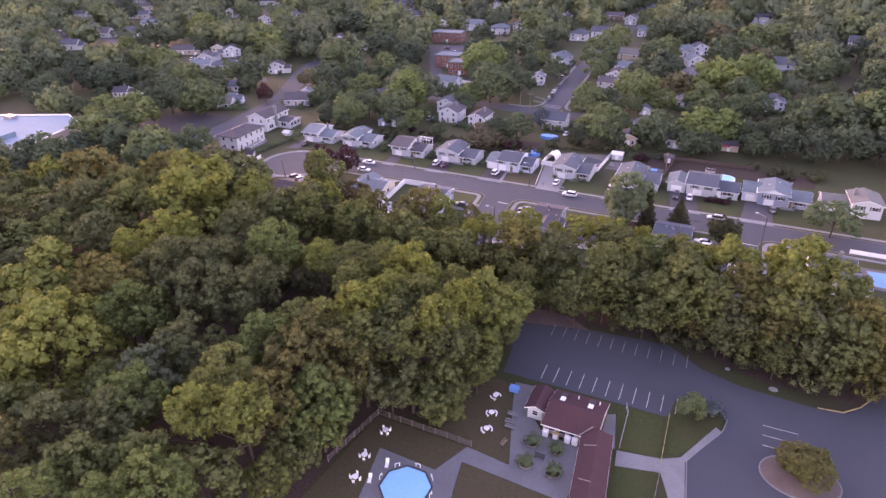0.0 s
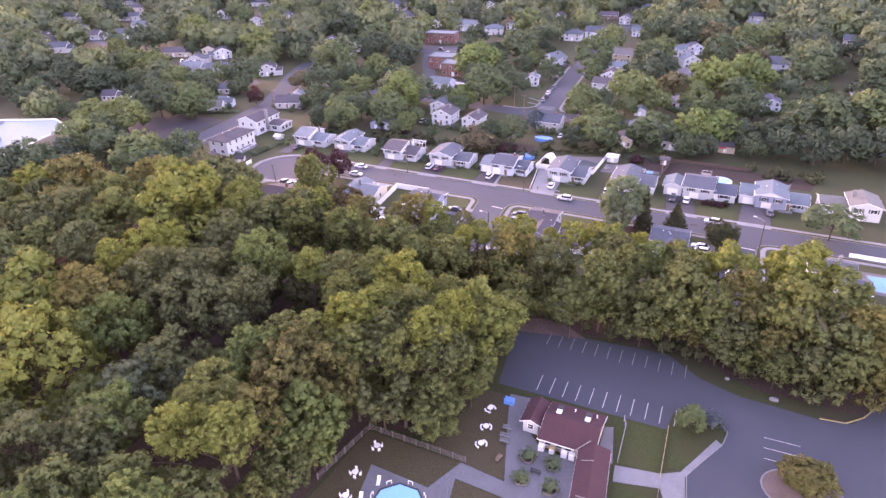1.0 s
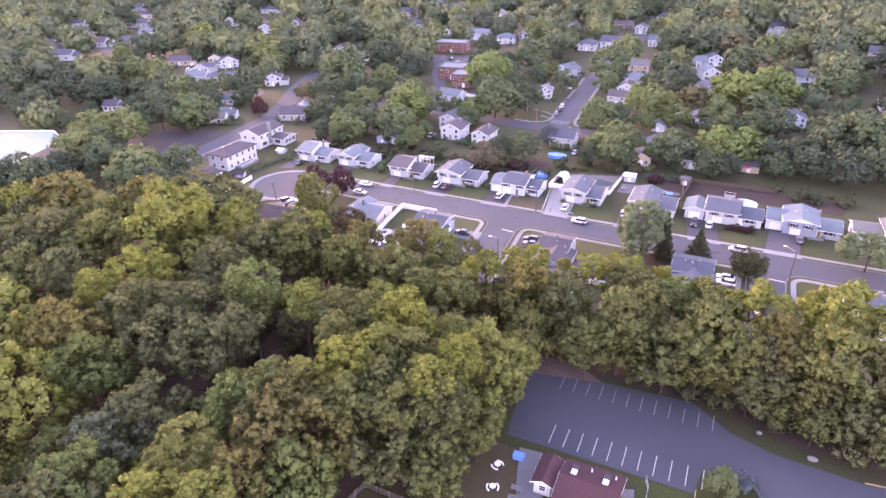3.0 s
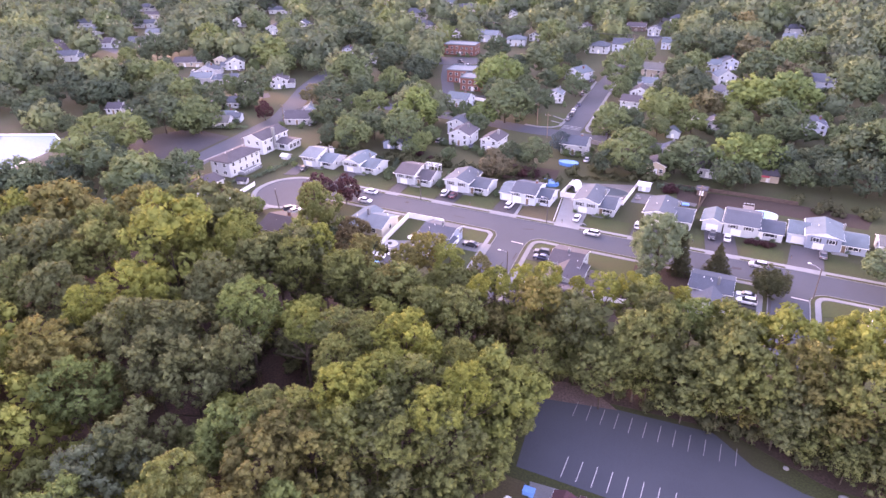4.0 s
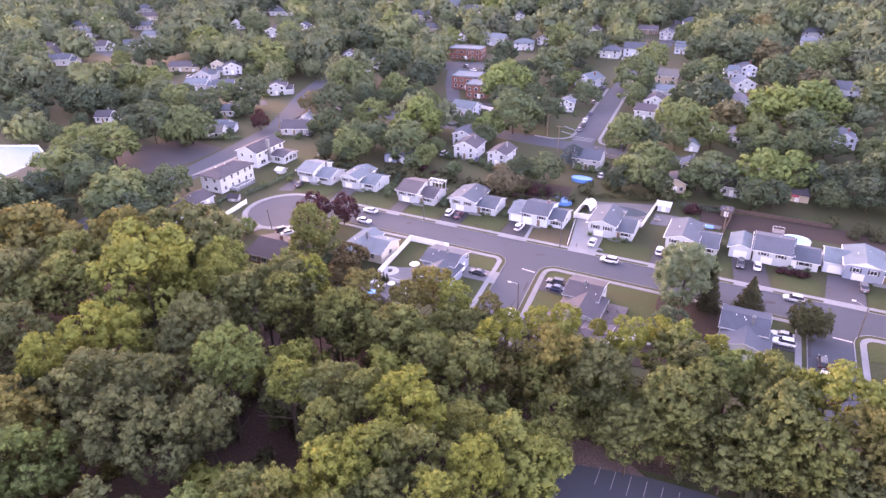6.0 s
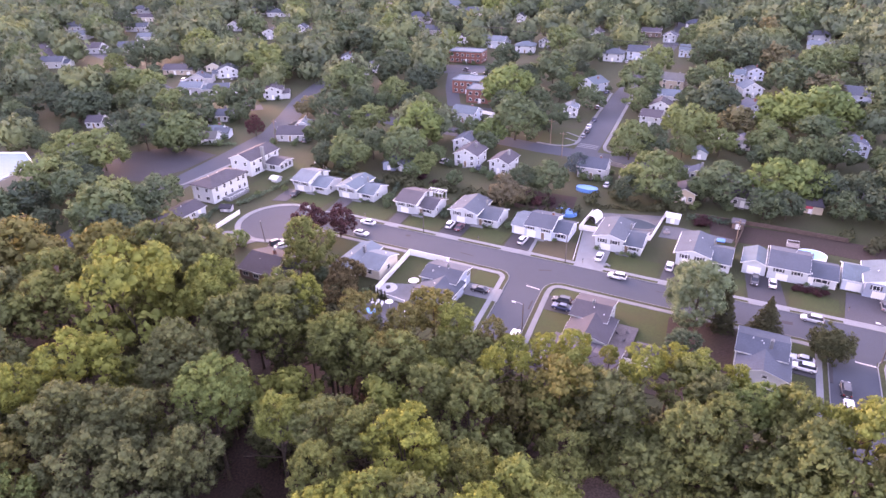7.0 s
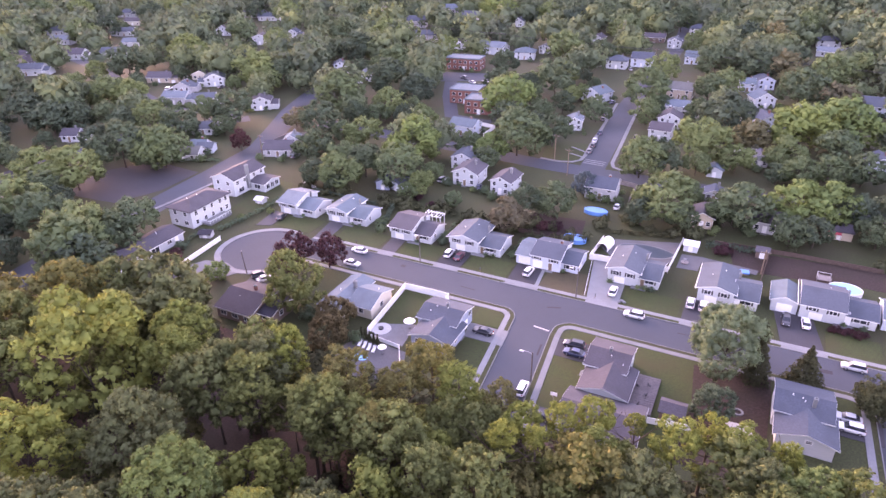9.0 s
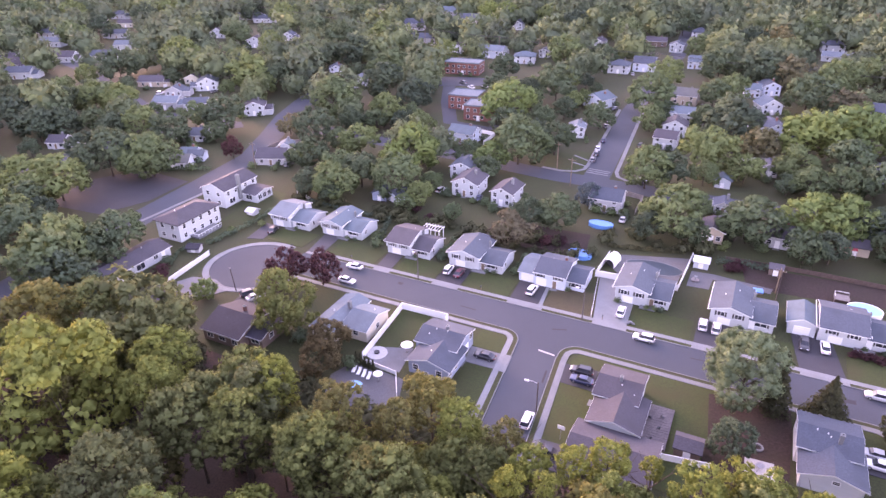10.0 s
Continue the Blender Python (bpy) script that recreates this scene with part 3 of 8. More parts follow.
def slab_roof(b):
    """The roof of one block, with thickness and eaves. b: x0 x1 y0 y1 wall-top kind pitch."""
    x0, x1, y0, y1, h, kind, p = b
    o, t = 0.6, 0.2
    m = M()
    if kind == "x":
        ym, rise = (y0 + y1) / 2, (y1 - y0) / 2 * p
        m.extrude_x([(y0 - o, h - o * p), (ym, h + rise), (y1 + o, h - o * p), (y1 + o, h - o * p + t), (ym, h + rise + t), (y0 - o, h - o * p + t)][::-1], x0 - 0.3, x1 + 0.3)
    elif kind == "y":
        xm, rise = (x0 + x1) / 2, (x1 - x0) / 2 * p
        m.extrude_y([(x0 - o, h - o * p), (xm, h + rise), (x1 + o, h - o * p), (x1 + o, h - o * p + t), (xm, h + rise + t), (x0 - o, h - o * p + t)][::-1], y0 - 0.3, y1 + 0.3)
    elif kind == "hip":
        a, c, d, e = x0 - o, x1 + o, y0 - o, y1 + o
        k = min(c - a, e - d) / 2
        z = h - o * p
        if c - a > e - d:
            q = [(a + k, (d + e) / 2, z + k * p + t), (c - k, (d + e) / 2, z + k * p + t)]
            f = [(4, 5, 9, 8), (5, 6, 9), (6, 7, 8, 9), (7, 4, 8)]
        else:
            q = [((a + c) / 2, d + k, z + k * p + t), ((a + c) / 2, e - k, z + k * p + t)]
            f = [(4, 5, 8), (5, 6, 9, 8), (6, 7, 9), (7, 4, 8, 9)]
        v = [(a, d, z), (c, d, z), (c, e, z), (a, e, z), (a, d, z + t), (c, d, z + t), (c, e, z + t), (a, e, z + t)] + q
        m.add(v, f + [(3, 2, 1, 0), (0, 1, 5, 4), (1, 2, 6, 5), (2, 3, 7, 6), (3, 0, 4, 7)])
    else:
        m.box(x0 - 0.2, x1 + 0.2, y0 - 0.2, y1 + 0.2, h, h + 0.25)
        m.ring([(x0 - 0.2, y0 - 0.2), (x1 + 0.2, y0 - 0.2), (x1 + 0.2, y1 + 0.2), (x0 - 0.2, y1 + 0.2)], [(x0, y0), (x1, y0), (x1, y1), (x0, y1)], h + 0.25, h + 0.6)
    return m


def block_walls(b, j=0.0):
    """The walls of one block; with j the upper storey stands out that far to the street."""
    x0, x1, y0, y1, h, kind, p = b
    m = M()
    if j and kind == "x":
        ym, rise = (y0 + y1) / 2, (y1 - y0) / 2 * p
        m.extrude_x([(y0 + j, -0.1), (y1, -0.1), (y1, h), (ym, h + rise), (y0, h), (y0, 2.3), (y0 + j, 2.3)], x0, x1)
    elif j:
        xm, rise = (x0 + x1) / 2, (x1 - x0) / 2 * p
        m.box(x0, x1, y0 + j, y1, -0.1, 2.3)
        m.extrude_y([(x0, 2.3), (x1, 2.3), (x1, h), (xm, h + rise), (x0, h)], y0, y1)
    elif kind == "x":
        ym, rise = (y0 + y1) / 2, (y1 - y0) / 2 * p
        m.extrude_x([(y0, -0.1), (y1, -0.1), (y1, h), (ym, h + rise), (y0, h)], x0, x1)
    elif kind == "y":
        xm, rise = (x0 + x1) / 2, (x1 - x0) / 2 * p
        m.extrude_y([(x0, -0.1), (x1, -0.1), (x1, h), (xm, h + rise), (x0, h)], y0, y1)
    else:
        m.box(x0, x1, y0, y1, -0.1, h)
    return m


def trim(b):
    """White boards along eaves and gables."""
    x0, x1, y0, y1, h, kind, p = b
    o, t, m = 0.6, 0.2, M()
    if kind == "x":
        ym, rise = (y0 + y1) / 2, (y1 - y0) / 2 * p
        for y in (y0 - o - 0.03, y1 + o):
            m.box(x0 - 0.3, x1 + 0.3, y, y + 0.03, h - o * p, h - o * p + t * 0.85)
        for x in (x0 - 0.33, x1 + 0.3):
            m.extrude_x([(y0 - o, h - o * p), (ym, h + rise), (y1 + o, h - o * p), (y1 + o, h - o * p + t * 0.85), (ym, h + rise + t * 0.85), (y0 - o, h - o * p + t * 0.85)][::-1], x, x + 0.03)
    elif kind == "y":
        xm, rise = (x0 + x1) / 2, (x1 - x0) / 2 * p
        for x in (x0 - o - 0.03, x1 + o):
            m.box(x, x + 0.03, y0 - 0.3, y1 + 0.3, h - o * p, h - o * p + t * 0.85)
        for y in (y0 - 0.33, y1 + 0.3):
            m.extrude_y([(x0 - o, h - o * p), (xm, h + rise), (x1 + o, h - o * p), (x1 + o, h - o * p + t * 0.85), (xm, h + rise + t * 0.85), (x0 - o, h - o * p + t * 0.85)][::-1], y, y + 0.03)
    else:
        return None
    return m


def house(label, blocks, wall, roof, wins=(), doors=(), garages=(), chimney=None, vents=(), at=None, group="", name="house", cat="house", trims=True):
    """blocks: x0 x1 y0 y1 wall-top kind pitch (wall colour). wins: face x y sill width height shutters."""
    hs = thing(name, label, cat, group, at=at)
    for b in blocks:
        part("wall", block_walls(b[:7], b[9] if len(b) > 9 else 0.0), WALLS[b[7] if len(b) > 7 else wall], hs)
        part("roof", slab_roof(b[:7]), ROOFS[b[8] if len(b) > 8 else roof], hs)
        tm = trim(b[:7]) if trims else None
        if tm:
            part("fascia", tm, white_paint, hs)
    for w in wins:
        opening(hs, *w)
    for face, x, y, w, h in doors:
        d = part("door", M().box(-w / 2, w / 2, -0.07, 0.01, 0, h), white_paint if len(label) % 2 else wood, hs, at=pose(x, y, 0.1, 0, 0, TURN[face]))
        part("door_frame", M().box(-w / 2 - 0.1, -w / 2, -0.09, 0.01, 0, h + 0.1).box(w / 2, w / 2 + 0.1, -0.09, 0.01, 0, h + 0.1).box(-w / 2, w / 2, -0.09, 0.01, h, h + 0.1), vinyl, d)
        part("step", M().box(-w / 2 - 0.4, w / 2 + 0.4, -1.1, -0.02, -0.2, 0.0), concrete, d)
    for face, x, y, w in garages:
        gd = part("garage_door", M().box(-w / 2, w / 2, -0.06, 0.01, 0, 2.2), vinyl, hs, "white panelled garage door", at=pose(x, y, 0.05, 0, 0, TURN[face]))
        for r_ in range(4):
            for c_ in range(4):
                part("panel", shared_panel(w / 4 - 0.12), None, gd, at=pose(-w / 2 + w / 8 + c_ * w / 4, -0.06, 0.08 + r_ * 0.53))
    if chimney:
        x, y, s, z = chimney
        c = part("chimney", M().box(x - s, x + s, y - s, y + s, 1, z), concrete if wall in ("white", "blue", "cream") else brick_mat, hs)
        part("chimney_cap", M().box(x - s - 0.08, x + s + 0.08, y - s - 0.08, y + s + 0.08, z, z + 0.12).cyl(x, y, z + 0.12, z + 0.45, 0.14), concrete, c)
    for x, y, z in vents:
        part("vent_pipe", M().cyl(x, y, z - 0.5, z + 0.35, 0.09, n=8), vinyl, hs)
    return hs


PANELS = {}


def shared_panel(w):
    k = round(w, 2)
    if k not in PANELS:
        PANELS[k] = M().box(-w / 2, w / 2, -0.03, 0.0, 0, 0.42).mesh("panel", vinyl)
    return PANELS[k]


def split_level(label, x0, x1, lw, y0, wall, roof, upper=4.0, wing=2.6, wing_wall=None, shutters=True, chimney=True, back=10.4, ridge="y"):
    """A split-level house looking south: a two-storey part with its gable to the street and a lower wing."""
    w = x1 - x0
    blocks = [(0, lw, -0.7, back, upper, ridge, 0.29, wall, roof, 0.7), (lw, w, 0.7, back - 1.2, wing, "x", 0.36, wing_wall or wall)]
    wins = [("S", lw * 0.27, -0.7, 2.65, 1.4, 1.05, shutters), ("S", lw * 0.73, -0.7, 2.65, 1.4, 1.05, shutters), ("S", lw + (w - lw) * 0.5, 0.7, 1.2, min(2.4, (w - lw) * 0.5), 1.3, shutters),
            ("E", w, 3.0, 1.2, 0.9, 1.1, False), ("E", lw, 2.0, 3.4, 0.8, 0.6, False), ("W", 0, 2.5, 2.8, 0.9, 1.1, False), ("W", 0, 6.2, 2.8, 0.9, 1.1, False), ("N", lw * 0.5, back, 2.8, 1.2, 1.1, False)]
    hs = house(label, blocks, wall, roof, wins, [("S", lw + 0.9 if w - lw > 4.5 else lw - 0.7, 0.7 if w - lw > 4.5 else 0, 0.95, 2.05)], [("S", lw * 0.38, 0, 2.7)],
               (lw + 0.5, back * 0.62, 0.24, upper + 1.5) if chimney else None, [(lw * 0.3, back * 0.45, upper + 0.8), (lw * 0.65, back * 0.7, upper + 0.8)], at=pose(x0, y0, 0), group="split-level houses on the street")
    part("porch_step", M().box(lw * 0.8, lw + 2.2, -1.2, 0.0, -0.1, 0.3), concrete, hs)
    part("gutter", M().box(-0.74, -0.64, -1.0, back + 0.3, upper - 0.22, upper - 0.08), vinyl, hs)
    part("gutter", M().box(lw + 0.64, lw + 0.74, -1.0, 0.0, upper - 0.22, upper - 0.08), vinyl, hs)
    return hs


split_level("white split-level house with pale grey roof by the dead end", -91.5, -78.8, 6.6, 25.2, "white", "pale", ridge="x")
split_level("white split-level house with blue-grey shingle roof", -74.5, -61.6, 6.9, 26.6, "white", "blue")
split_level("white split-level house with brown-grey shingle roof", -51.4, -38.9, 7.2, 24.6, "white", "brown", ridge="x")
split_level("white split-level house with grey roof and shuttered windows", -33.2, -18.6, 8.4, 25.6, "white", "grey")
house("pale blue and white house with grey roof and wide garage", [(0, 4.2, 0.2, 9.8, 2.7, "x", 0.28, "paleblue", "pale"), (4.2, 12.0, -0.4, 9.8, 3.8, "x", 0.30), (12.0, 16.4, 0.8, 9.0, 2.6, "x", 0.34)], "paleblue", "slate",
      [("S", 5.6, -0.4, 2.55, 1.5, 0.95, True), ("S", 10.2, -0.4, 2.55, 1.5, 0.95, True), ("S", 14.2, 0.8, 1.0, 1.9, 1.2, True), ("E", 16.4, 4.4, 1.1, 0.9, 1.1, False), ("N", 8, 9.8, 2.4, 1.2, 1.0, False)],
      [("S", 9.4, -0.4, 1.0, 2.05)], [("S", 2.2, 0.2, 3.2), ("S", 6.0, -0.4, 2.6)], (10.4, 5.6, 0.3, 6.0), [(7.2, 5.4, 5.0), (8.0, 4.0, 4.9)], at=pose(-13.8, 25.6, 0), group="split-level houses on the street")
split_level("white split-level house with front gable and grey roof", 10.2, 22.4, 7.4, 26.4, "white", "grey", upper=4.2, back=11.4)
split_level("white split-level house with grey roof beside the street tree", 31.4, 44.4, 7.8, 26.4, "white", "grey", back=11.6)
hs = split_level("long white house with grey-blue roof and shutters", 53.0, 68.2, 8.8, 28.9, "white", "slate", ridge="x")
house("low white garage with blue-grey gable roof", [(0, 5.4, 0, 8.5, 3.0, "y", 0.4)], "white", "blue", [("W", 0, 4, 1.2, 0.9, 1.0, False)], (), [("S", 2.7, 0, 3.2)], at=pose(47.2, 29.3, 0), name="garage", cat="garage")
hi = split_level("pale blue split-level house with front gable and porch", 73.8, 88.2, 8.2, 29.2, "blue", "blue", upper=4.2, chimney=True)
part("gable_panel", M().extrude_y([(0.9, 4.3), (7.3, 4.3), (4.1, 5.25)], -0.76, -0.68), white_paint, hi, "white gable panel")
house("low blue-grey garage wing with white door", [(0, 5.0, 0, 8.6, 3.1, "x", 0.4)], "paleblue", "blue", (), (), [("S", 2.6, 0, 3.2)], at=pose(69.3, 30.8, 0), name="garage", cat="garage")
house("white house with tan shingle roof and front gable", [(0, 7.8, 0, 10.2, 4.3, "y", 0.32), (-7.4, 0, 2.8, 9.6, 2.9, "x", 0.36)], "white", "tan",
      [("S", 2.0, 0, 2.7, 1.6, 1.1, True), ("S", 5.8, 0, 2.7, 1.6, 1.1, True), ("S", -3.4, 2.8, 1.1, 2.0, 1.2, True), ("E", 7.8, 4, 2.7, 1.0, 1.1, False), ("W", -7.4, 6, 1.1, 1.0, 1.1, False), ("N", 4, 10.2, 2.7, 1.2, 1.1, False)],
      [("S", -0.8, 2.8, 1.0, 2.05)], [("S", 2.4, 0, 2.8)], (1.2, 6.2, 0.4, 6.6), [(4.6, 7.2, 5.2)], at=pose(98.8, 30.0, 0, 0, 0, 4), group="split-level houses on the street")

# the houses on the wood's side of the street
W = lambda face, x, y, z=1.2, w=1.2, h=1.2, s=False: (face, x, y, z, w, h, s)
house("blue-grey house with slate roof in a fenced corner garden", [(-22.6, -13.2, -12.4, -4.2, 3.8, "x", 0.27), (-21.2, -12.4, -18.2, -9.8, 2.9, "y", 0.30)], "blue", "slate",
      [W("S", -19.6, -18.2, 1.1), W("S", -17.2, -18.2, 0.3, 0.8, 0.8), W("S", -14.4, -18.2, 1.1), W("E", -13.2, -5.4, 2.4, 1.4), W("E", -12.4, -17, 1.1), W("E", -12.4, -14.5, 1.1), W("W", -22.6, -6, 2.4), W("W", -22.6, -10, 2.4), W("N", -20, -4.2, 2.4), W("N", -16, -4.2, 2.4)],
      [("E", -13.2, -11.4, 1.0, 2.1)], [("E", -13.2, -8, 2.7)], (-17.2, -8.2, 0.28, 6.0), [(-19.5, -8.8, 4.9), (-17.0, -8.6, 4.9), (-20.4, -10.4, 4.5), (-17.6, -15, 4.0)])
house("house with mauve-grey shingle roof and white gable", [(15.2, 23.2, -12.9, -4.2, 3.8, "x", 0.27), (16.0, 24.6, -19.8, -10.2, 3.0, "y", 0.30), (14.4, 28.6, -29.4, -19.8, 2.4, "x", 0.24)], "white", "mauve",
      [W("W", 15.2, -7, 2.4), W("W", 15.2, -10.6, 2.4), W("W", 16, -15), W("E", 23.2, -6.6, 2.4), W("E", 24.6, -15), W("E", 24.6, -17.6), W("N", 17.4, -4.2, 2.4), W("N", 21, -4.2, 2.4), W("S", 22, -29.4, 1.0), W("S", 26, -29.4, 1.0), W("E", 28.6, -26, 1.0), W("W", 14.4, -27, 1.0)],
      [("W", 15.2, -11.8, 1.0, 2.1)], [("W", 15.2, -6.4, 2.6)], (19.2, -9.0, 0.28, 5.9), [(19.6, -10.0, 4.6), (22.2, -11.4, 4.2)])
house("white house with slate-blue shingle roof and low south gable", [(49.1, 58.4, -11.2, -2.6, 3.8, "x", 0.27), (49.8, 58.8, -16.8, -8.4, 2.9, "y", 0.30)], "white", "slate",
      [W("S", 54.8, -16.8, 2.5, 1.0, 0.6), W("W", 49.1, -5, 2.4), W("W", 49.1, -8.4, 2.4), W("W", 49.8, -14), W("E", 58.4, -9.6, 2.4), W("E", 58.8, -14.5), W("N", 51.4, -2.6, 2.4), W("N", 55.6, -2.6, 2.4)],
      [("E", 58.4, -10.2, 1.0, 2.1)], [("E", 58.4, -6.2, 4.6)], (55.2, -9.0, 0.3, 6.3), [(51.8, -7.6, 4.9), (53.4, -7.8, 4.8), (53.8, -8.4, 4.7)])
house("cream house with pale worn roof beside the white fence", [(-46.0, -40.2, -17.0, -3.0, 3.2, "y", 0.34), (-40.2, -34.2, -13.5, -4.4, 3.0, "x", 0.34)], "cream", "pale",
      [W("S", -43, -17), W("E", -34.2, -9), W("S", -37, -13.5), W("W", -46, -7), W("W", -46, -13), W("N", -43, -3)], [("N", -38, -4.4, 1.0, 2.1)], (), (-41.6, -8.4, 0.35, 5.6), [(-44, -11, 4.2), (-36, -7, 4.2)])
house("dark brown house with dark shingle roof by the dead end", [(-67.6, -57.2, -27.4, -15.8, 3.0, "x", 0.33), (-57.2, -53.2, -25.0, -17.0, 2.6, "x", 0.34)], "brown", "dark",
      [W("S", -65.6, -27.4, 1.0, 1.6), W("S", -62.2, -27.4, 1.0, 1.6), W("S", -58.8, -27.4, 0.9, 1.4), W("S", -55.2, -25.0, 0.9, 2.0), W("E", -53.2, -22), W("W", -67.6, -22), W("N", -65, -15.8)], [("N", -62, -15.8, 1.0, 2.1)], (), (-61.4, -20.4, 0.3, 5.9), [(-63.4, -23.6, 4.1), (-55.4, -22, 3.7)])
house("small low house with mauve roof near the dead end", [(-90.0, -82.4, -24.2, -18.6, 2.2, "hip", 0.36)], "brown", "mauve", [W("S", -86, -24.2, 0.7, 1.2, 1.0)], [("N", -86, -18.6, 1.0, 2.1)])
house("low white house with mauve-grey roof and long side wall", [(-112.5, -104.6, -23.5, -2.0, 2.8, "y", 0.34)], "white", "mauve",
      [W("E", -104.6, -20, 1.2, 1.4), W("E", -104.6, -16, 1.2, 1.4), W("E", -104.6, -12, 0.6, 2.6, 1.6), W("E", -104.6, -7, 1.2, 1.4), W("S", -108, -23.5)], [("E", -104.6, -4.5, 1.0, 2.1)], (), None, [(-108, -8, 4.3)])
house("white two-storey house with brown hip roof and rear deck", [(-116.4, -107.6, 4.6, 20.4, 5.6, "hip", 0.36)], "white", "mauve",
      [W("E", -107.6, y, z, 1.1, 1.3) for y in (6.6, 10.0, 13.0, 16.4, 18.8) for z in (3.7, 0.9)] + [W("S", -114, 4.6, 3.7), W("S", -110, 4.6, 3.7), W("S", -114, 4.6, 0.9), W("S", -110, 4.6, 0.9, 1.6)], (), (), None, [(-112, 12, 7.2), (-113, 9, 7.0)])
house("tall white two-storey house with chimney and screened porch", [(-121.8, -112.8, 28.2, 43.2, 5.7, "y", 0.40), (-112.8, -106.4, 35.4, 43.0, 2.8, "x", 0.22)], "white", "mauve",
      [W("S", -119.5, 28.2, 3.7), W("S", -115.2, 28.2, 3.7), W("S", -119.5, 28.2, 0.9), W("S", -115.2, 28.2, 0.9), W("E", -112.8, 30, 3.7), W("E", -112.8, 33.4, 3.7), W("E", -112.8, 31.4, 0.8, 2.4, 1.5), W("E", -112.8, 38, 3.9), W("E", -112.8, 41.5, 3.9)]
      + [W("E", -106.4, y, 0.9, 1.5, 1.5) for y in (37, 39.2, 41.4)] + [W("S", -109.5, 35.4, 0.9, 2.4, 1.5)], (), (), (-112.4, 34.6, 0.5, 9.0), ())
house("low house with slate-blue roof and white gables near the wood", [(86.8, 97.0, -11.6, -3.8, 3.0, "x", 0.34), (91.4, 99.6, -18.4, -11.6, 2.9, "x", 0.34), (91.2, 95.0, -19.2, -16.0, 2.9, "y", 0.5)], "white", "slate",
      [W("S", 97.4, -18.4, 1.1, 1.8), W("S", 93.1, -19.2, 1.1, 1.4), W("W", 86.8, -8), W("N", 90, -3.8), W("N", 94, -3.8), W("E", 99.6, -15), W("S", 89, -11.6)], [("N", 92, -3.8, 1, 2.1)], (), (93.6, -6.4, 0.4, 5.4), [(89, -9, 4.2), (96, -16.4, 4.2)])
st = thing("sunken_pool", "rectangular bright blue pool in a pale deck", "pool")
part("deck", M().prism([(98.8, -2.0), (108, -1.6), (108, -13), (100.4, -12.6)], -0.1, 0.07), paving_dark, st)
part("coping", M().ring([(100.3, -3.4), (105.1, -3.2), (104.9, -11.6), (101.2, -11.4)], [(100.7, -3.8), (104.7, -3.6), (104.5, -11.2), (101.6, -11.0)], 0.0, 0.15), concrete, st)
part("water", M().prism([(100.7, -3.8), (104.7, -3.6), (104.5, -11.2), (101.6, -11.0)], 0.0, 0.11), blue_water, st)

# houses farther back
RND = random.Random(7)
wall_names, roof_names = ["white", "white", "white", "white", "cream", "paleblue", "tan", "grey"], ["grey", "brown", "pale", "mauve", "slate", "tan", "blue"]
wall_words = dict(white="white", cream="cream", paleblue="pale blue", tan="tan", grey="grey", brown="brown")
roof_words = dict(grey="grey", brown="brown", pale="pale", mauve="mauve-grey", slate="slate-blue", tan="tan", blue="blue-grey")

FAR_HOUSES = []


def far_house(x, y, w, d, h, kind, turn=0.0, wall=None, roof=None, wing=True):
    wall, roof, h = wall or RND.choice(wall_names), roof or RND.choice(roof_names), h * 0.88
    bl = [(-w / 2, w / 2, -d / 2, d / 2, h, kind, RND.uniform(0.4, 0.6))]
    if wing:
        s = RND.choice((-1, 1))
        bl.append((w / 2, w / 2 + 3.4, -d / 2 + 1, d / 2 - 1.5, 2.7, "x", 0.4) if s > 0 else (-w / 2 - 3.4, -w / 2, -d / 2 + 1, d / 2 - 1.5, 2.7, "x", 0.4))
    wins = []
    for z in ([0.9, 3.0] if h > 4 else [1.0]):
        for u in (-0.3, 0.3):
            wins += [("S", u * w, -d / 2, z, 1.1, 1.25, False)]
            if z > 2 or not wing:
                wins += [("E", w / 2, u * d, z, 1.0, 1.2, False)]
    if kind == "y" and h > 4:
        wins.append(("S", 0, -d / 2, h + 0.2, 0.8, 0.9, False))
    FAR_HOUSES.append((x, y, w, d, turn))
    return house(f"{wall_words[wall]} {'two-storey' if h > 4 else 'single-storey'} house with {roof_words[roof]} roof among trees", bl, wall, roof, wins,
                 [("S", 0, -d / 2, 1.0, 2.1)], (), (w * 0.2, d * 0.1, 0.35, h + 2.6), (), at=pose(x, y, 0, 0, 0, turn), group="houses among the trees")


